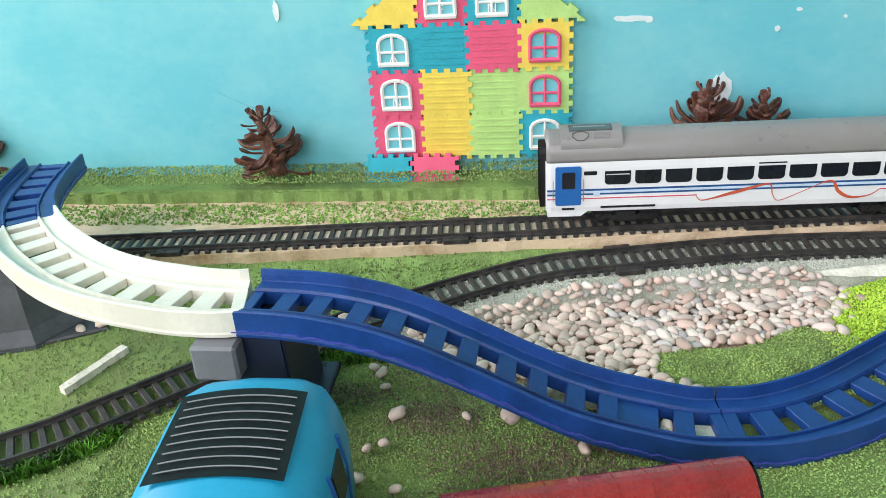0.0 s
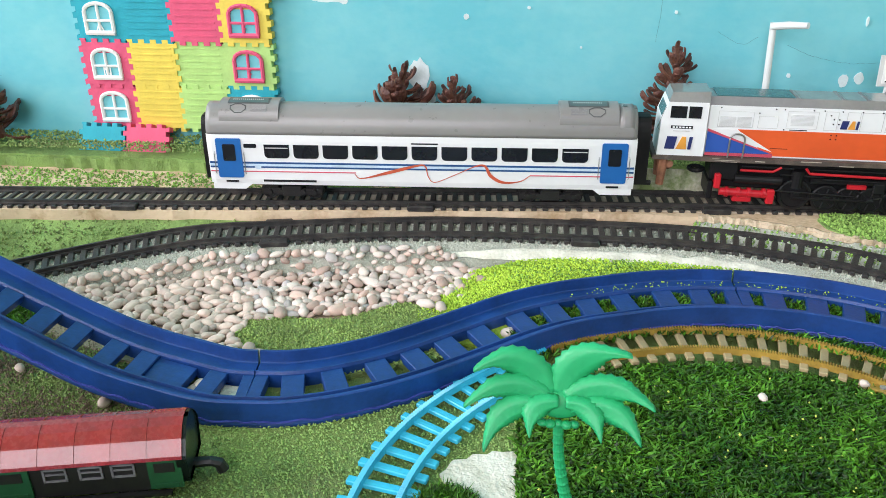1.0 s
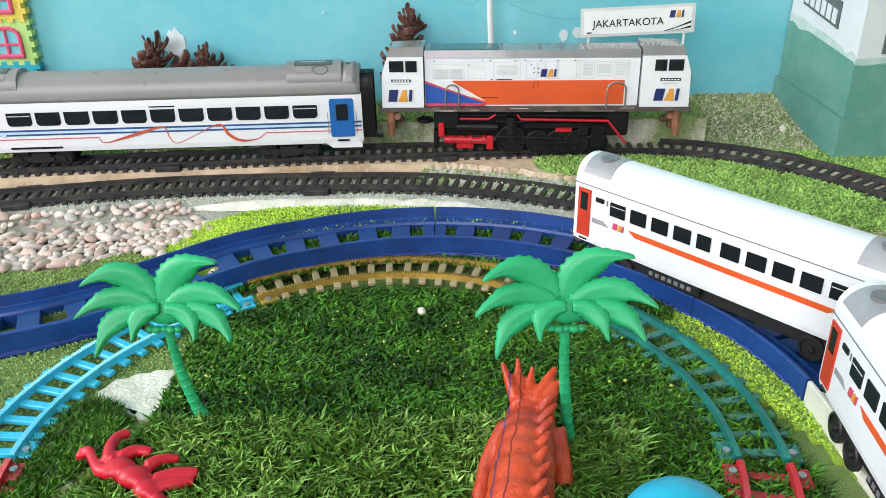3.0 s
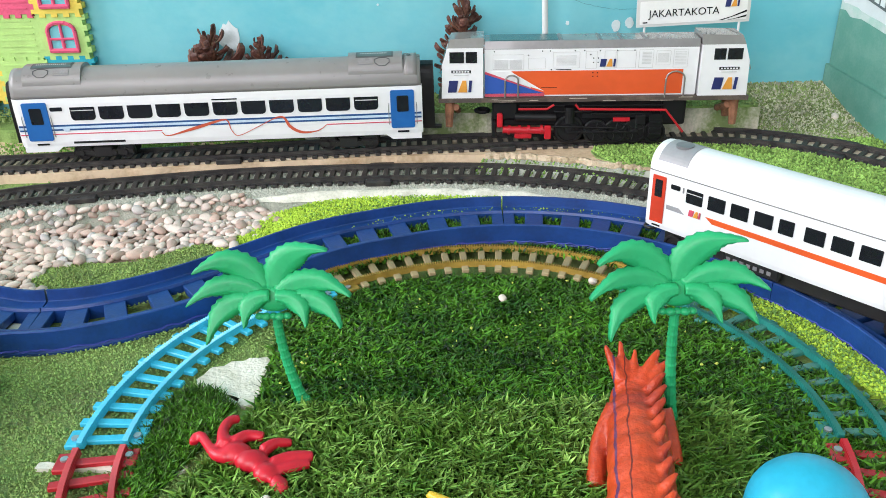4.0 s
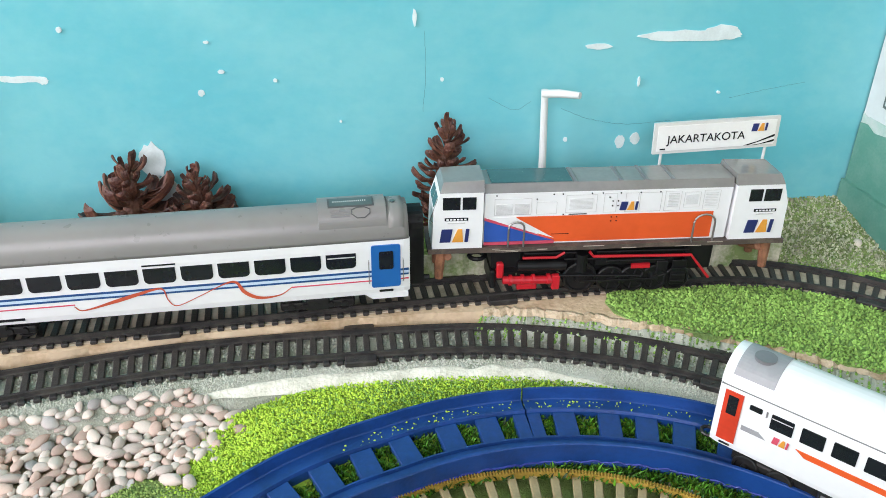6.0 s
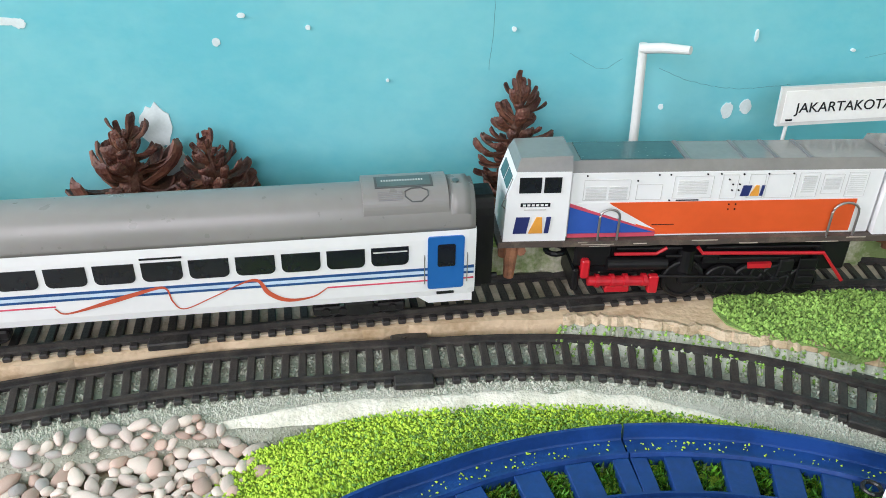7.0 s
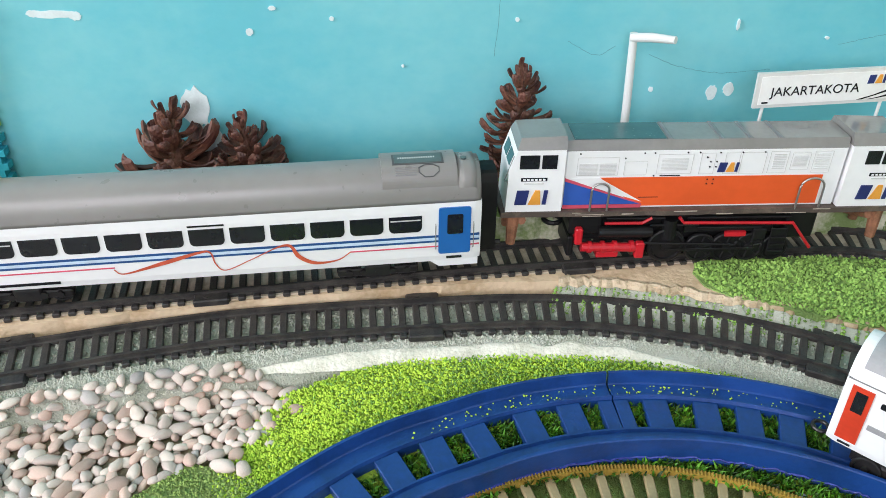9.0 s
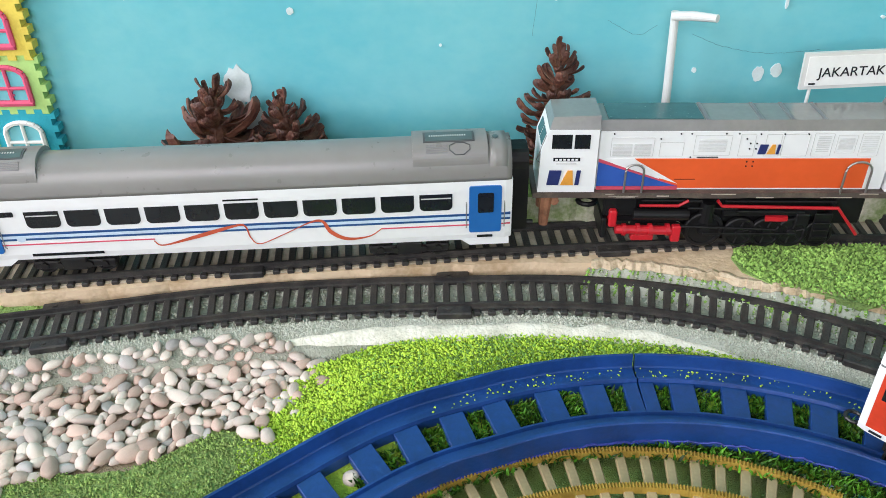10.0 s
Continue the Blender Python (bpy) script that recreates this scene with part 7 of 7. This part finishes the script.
TURF = [(0.507, 0.575), (0.510, 0.47), (0.485, 0.40), (0.465, 0.35), (0.45, 0.05), (0.835, 0.05), (0.835, 0.40), (0.828, 0.47), (0.795, 0.535), (0.735, 0.585), (0.69, 0.605), (0.63, 0.6145), (0.57, 0.606), (0.53, 0.588)]
baseok = lambda x, y: not inside(x, y, TURF) and not inside(x, y, STONES) and not near_line(x, y, T2S, 0.02) and not near_blue(x, y, 0.012)
browns = [(0.245, 0.525, 0.055, 0.022), (0.295, 0.545, 0.045, 0.014), (0.19, 0.565, 0.035, 0.018), (0.22, 0.605, 0.06, 0.02), (0.16, 0.64, 0.04, 0.02), (0.27, 0.49, 0.03, 0.012), (0.13, 0.585, 0.04, 0.012), (0.05, 0.60, 0.03, 0.01), (0.215, 0.485, 0.035, 0.02)]
bare = lambda x, y: max(math.exp(-((x - a) / c) ** 2 - ((y - b) / d) ** 2) for a, b, c, d in browns)
fr = random.Random(90)
M_SOILCRUMB = mat("soil_scatter", (0.20, 0.155, 0.10), 0.95, var=0.3, scale=20, island=0.4, col2=(0.13, 0.11, 0.07))
crumbs("soil_scatter", scatter(9000, 0.0, 0.36, 0.44, 0.66, 0.0003, lambda x, y: bare(x, y) > fr.uniform(0.15, 1.0) and not near_line(x, y, T2S, 0.018), 91), 0.0009, M_SOILCRUMB, "brown soil crumbs on bare spots of the felt", "scatter")
feltok = lambda x, y: baseok(x, y) and bare(x, y) < fr.uniform(0.25, 1.1)
felt = scatter(56000, 0.0, 0.52, 0.33, 0.62, 0.0002, feltok, 12) + scatter(7000, 0.10, 0.46, 0.59, 0.70, 0.0002, lambda x, y: baseok(x, y) and not near_blue(x, y, 0.024), 13) + scatter(9000, -0.2, 0.1, 0.4, 0.70, 0.0002, baseok, 14)
fresh = [fr.uniform(0.22, 0.36) < p[0] for p in felt]
M_FRESHCRUMB = mat("fresh_green_scatter", (0.27, 0.42, 0.12), 0.9, var=0.2, scale=18, island=0.25, col2=(0.22, 0.34, 0.10))
crumbs("felt_scatter", [p for p, k in zip(felt, fresh) if not k], 0.00088, M_OLIVECRUMB, "olive felt grains on the layout ground", "scatter")
crumbs("fresh_scatter", [p for p, k in zip(felt, fresh) if k], 0.00080, M_FRESHCRUMB, "light green and yellowish grains on the layout ground", "scatter")
M_MATFELT = mat("light_green_felt", (0.24, 0.34, 0.10), 0.95, var=0.3, scale=40, bump=0.9, bscale=700, col2=(0.16, 0.22, 0.07), mix=0.45)
M_MATCRUMB = mat("light_green_scatter", (0.26, 0.37, 0.10), 0.9, var=0.3, scale=25, island=0.4, col2=(0.17, 0.25, 0.07))
GREENPATCH = [(0.322, 0.632), (0.345, 0.640), (0.372, 0.636), (0.40, 0.648), (0.425, 0.668), (0.46, 0.655), (0.46, 0.60), (0.40, 0.575), (0.34, 0.572), (0.326, 0.60)]
tagged(part("grass_mat", slab(bmesh.new(), GREENPATCH, 0.0, 0.0035, 0.0022, 0.006, 17), M_MATFELT), "thick green grass mat beside the pebbles", "grass", kind="structure")
crumbs("mat_scatter", scatter(5200, 0.32, 0.46, 0.57, 0.67, 0.0034, lambda x, y: inside(x, y, GREENPATCH), 18), 0.0009, M_MATCRUMB, "green grains on the grass mat", "scatter")

slope = []
sr = random.Random(19)
for k in range(6500):
    p = fl[sr.randrange(8, len(fl) - 1)]
    u = sr.uniform(0.001, 0.033)
    z = 0.0172 - 0.0055 * u / 0.018 if u < 0.018 else 0.0105 - 0.0110 * (u - 0.018) / 0.016
    slope.append((p.x + sr.uniform(-0.01, 0.01), p.y - u, z + p.z + 0.0003))
crumbs("slope_scatter", slope, 0.0011, M_OLIVECRUMB, "olive green crumbs on the felt slope", "scatter")

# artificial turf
# near-black backing colour holds the shade of the gaps between blades
M_TURFBASE = mat("shaded_turf_backing", (0.006, 0.016, 0.003), 0.95, var=0.3)
M_TURF = mat("turf_blade", (0.060, 0.180, 0.012), 0.45, var=0.3, scale=30, island=0.85, col2=(0.022, 0.085, 0.006), spec=0.3)
M_TURFL = mat("light_turf_blade", (0.22, 0.385, 0.08), 0.5, var=0.3, scale=30, island=0.6, col2=(0.085, 0.215, 0.022), spec=0.3)
tagged(part("shaded_turf_backing", slab(bmesh.new(), TURF, 0.0, 0.0012, 0.001, 0.01, 22), M_TURFBASE), "backing of the artificial turf, coloured near black as shade between blades", "turf", kind="structure")


def blades(name, roots, height, lean, wide, material, label, seed, curl=0.6):
    rg = np.random.RandomState(seed)
    n = len(roots)
    p = np.array(roots)
    a = rg.uniform(0, 6.28, n)
    h = height * rg.uniform(0.6, 1.15, n)
    lx = lean[0] * h + rg.normal(0, curl, n) * h
    ly = lean[1] * h + rg.normal(0, curl * 0.75, n) * h
    w = wide * rg.uniform(0.7, 1.2, n)
    dx, dy = np.cos(a) * w, np.sin(a) * w
    bx, by, bz = p[:, 0], p[:, 1], p[:, 2]
    v = np.stack([np.stack([bx - dx, by - dy, bz], 1), np.stack([bx + dx, by + dy, bz], 1),
                  np.stack([bx + lx * 0.4 + dx * 0.9, by + ly * 0.4 + dy * 0.9, bz + h * 0.62], 1), np.stack([bx + lx * 0.4 - dx * 0.9, by + ly * 0.4 - dy * 0.9, bz + h * 0.62], 1),
                  np.stack([bx + lx, by + ly, bz + h], 1)], 1)
    k = np.arange(n) * 5
    quads = np.stack([k, k + 1, k + 2, k + 3], 1).tolist()
    tris = np.stack([k + 3, k + 2, k + 4], 1).tolist()
    me = bpy.data.meshes.new(name)
    me.from_pydata(v.reshape(-1, 3).tolist(), [], quads + tris)
    me.materials.append(material)
    return tagged(new(name, me), label, "turf", kind="stuff")


okb = lambda x, y: inside(x, y, TURF)
blades("dark_turf", scatter(27000, 0.50, 0.80, 0.468, 0.616, 0.001, okb, 41), 0.0040, (0.1, 0.1), 0.00105, M_TURF, "dark green artificial turf with short curly blades", 1, 1.0)
crumbs("turf_flecks", scatter(60, 0.52, 0.79, 0.475, 0.60, 0.0062, okb, 47), 0.0009, mat("yellow_fleck", (0.50, 0.58, 0.10), 0.9), "few yellow-green crumbs lying on the dark turf", "scatter")
blades("dark_turf", scatter(8600, 0.752, 0.84, 0.33, 0.50, 0.001, okb, 48), 0.0042, (0.1, 0.1), 0.00105, M_TURF, "dark green artificial turf along the teal track", 5, 1.0)
blades("light_turf", scatter(33000, 0.455, 0.757, 0.30, 0.474, 0.001, okb, 42), 0.0078, (0.08, -0.30), 0.00095, M_TURFL, "lighter green artificial turf with long leaning blades", 2)
SIDE = [(0.458, 0.455), (0.463, 0.486), (0.478, 0.492), (0.489, 0.486), (0.499, 0.475), (0.496, 0.458), (0.480, 0.418), (0.470, 0.39), (0.452, 0.39)]
blades("turf_offcut", scatter(7000, 0.45, 0.50, 0.385, 0.50, 0.0, lambda x, y: inside(x, y, SIDE), 43), 0.0055, (0.1, 0.1), 0.00055, M_TURF, "narrow dark green offcut of artificial turf", 3)
blades("turf_tuft", scatter(1800, 0.07, 0.19, 0.605, 0.66, 0.0, lambda x, y: near_line(x, y, [(0.10, 0.62), (0.125, 0.628), (0.15, 0.632), (0.175, 0.622)], 0.014), 44) + scatter(2000, -0.12, 0.0, 0.45, 0.55, 0.0, lambda x, y: near_line(x, y, [(p[0] + 0.016, p[1] - 0.016) for p in T2S], 0.008), 45), 0.0062, (0, 0), 0.0006, M_TURF, "dark green grass tufts below the raised track", 4)

annulus = lambda x, y: 0.185 < math.hypot(x - OC[0], y - OC[1]) and math.hypot((x - RC[0]) / (RX + 0.011), (y - RC[1]) / (RY + 0.011)) < 1 and y > 0.57 and x > 0.50
blades("track_side_turf", [(x, y, z + rise(x, y)) for x, y, z in scatter(9000, 0.50, 0.80, 0.56, 0.70, 0.0022, annulus, 46)], 0.0042, (0, 0), 0.0007, M_TURF, "dark green turf between and below the toy tracks", 6)
# bare white base between the mats
for k, pts in enumerate(([(0.471, 0.501), (0.478, 0.512), (0.492, 0.518), (0.507, 0.521), (0.509, 0.495), (0.508, 0.478), (0.502, 0.475), (0.489, 0.487), (0.478, 0.493)], [(0.415, 0.434), (0.46, 0.431), (0.486, 0.430), (0.485, 0.426), (0.44, 0.428), (0.415, 0.430)], [(0.485, 0.488), (0.498, 0.484), (0.492, 0.455), (0.484, 0.452)], [(0.337, 0.560), (0.352, 0.560), (0.352, 0.546), (0.338, 0.547)])):
    tagged(part("bare_base", slab(bmesh.new(), pts, 0.0, 0.0022, 0.0015, 0.004, 50 + k), M_PLASTER), "bare white base showing between the mats", "base", kind="structure")
sl = []
for p in be:
    for k in range(22):
        u = lr.uniform(0.003, 0.024)
        sl.append((p.x - u * 0.45, p.y - u * 0.9, (0.0234 - 0.0036 * (u - 0.003) / 0.009 if u < 0.012 else 0.0198 - 0.0028 * (u - 0.012) / 0.009)))
half = len(sl) // 2
lr.shuffle(sl)
crumbs("slope_flecks", sl[:half], 0.0011, M_GREENCRUMB, "green crumbs fallen down the bank slope", "scatter")
crumbs("slope_gravel", sl[half:], 0.0010, M_GREYCRUMB, "grey gravel grains on the bank slope", "scatter")
# small white stones on turf and track
for x, y, z, r in ((0.644, 0.579, 0.006, 0.0032), (0.703, 0.595, 0.009, 0.003), (0.4985, 0.632, 0.0062, 0.0058), (0.531, 0.403, 0.008, 0.003), (0.9520, 0.836, 0.0385, 0.0042), (0.55, 0.828, 0.031, 0.004), (0.735, 0.592, 0.006, 0.002)):
    o = tagged(new("white_stone", kinds[1]), "small white stone lying on the cover", "stone", "small white stones")
    o.matrix_world = pose(x, y, z - r * 0.3, 10, 20, x * 999) @ Matrix.Diagonal((r, r * 0.8, r * 0.75, 1))
# lime grains spilled on the blue track
spill = []
r = random.Random(77)
for k in range(150):
    a = radians(r.uniform(50, 118))
    d = r.uniform(0.0140, 0.0215)
    x, y = RC[0] + (RX + d) * math.cos(a), RC[1] + (RY + d) * math.sin(a)
    spill.append((x, y, 0.0095 + rise(RC[0] + RX * math.cos(a), RC[1] + RY * math.sin(a))))
crumbs("spilled_scatter", spill, 0.0007, M_LIMECRUMB, "lime grains spilled on the blue track", "scatter")
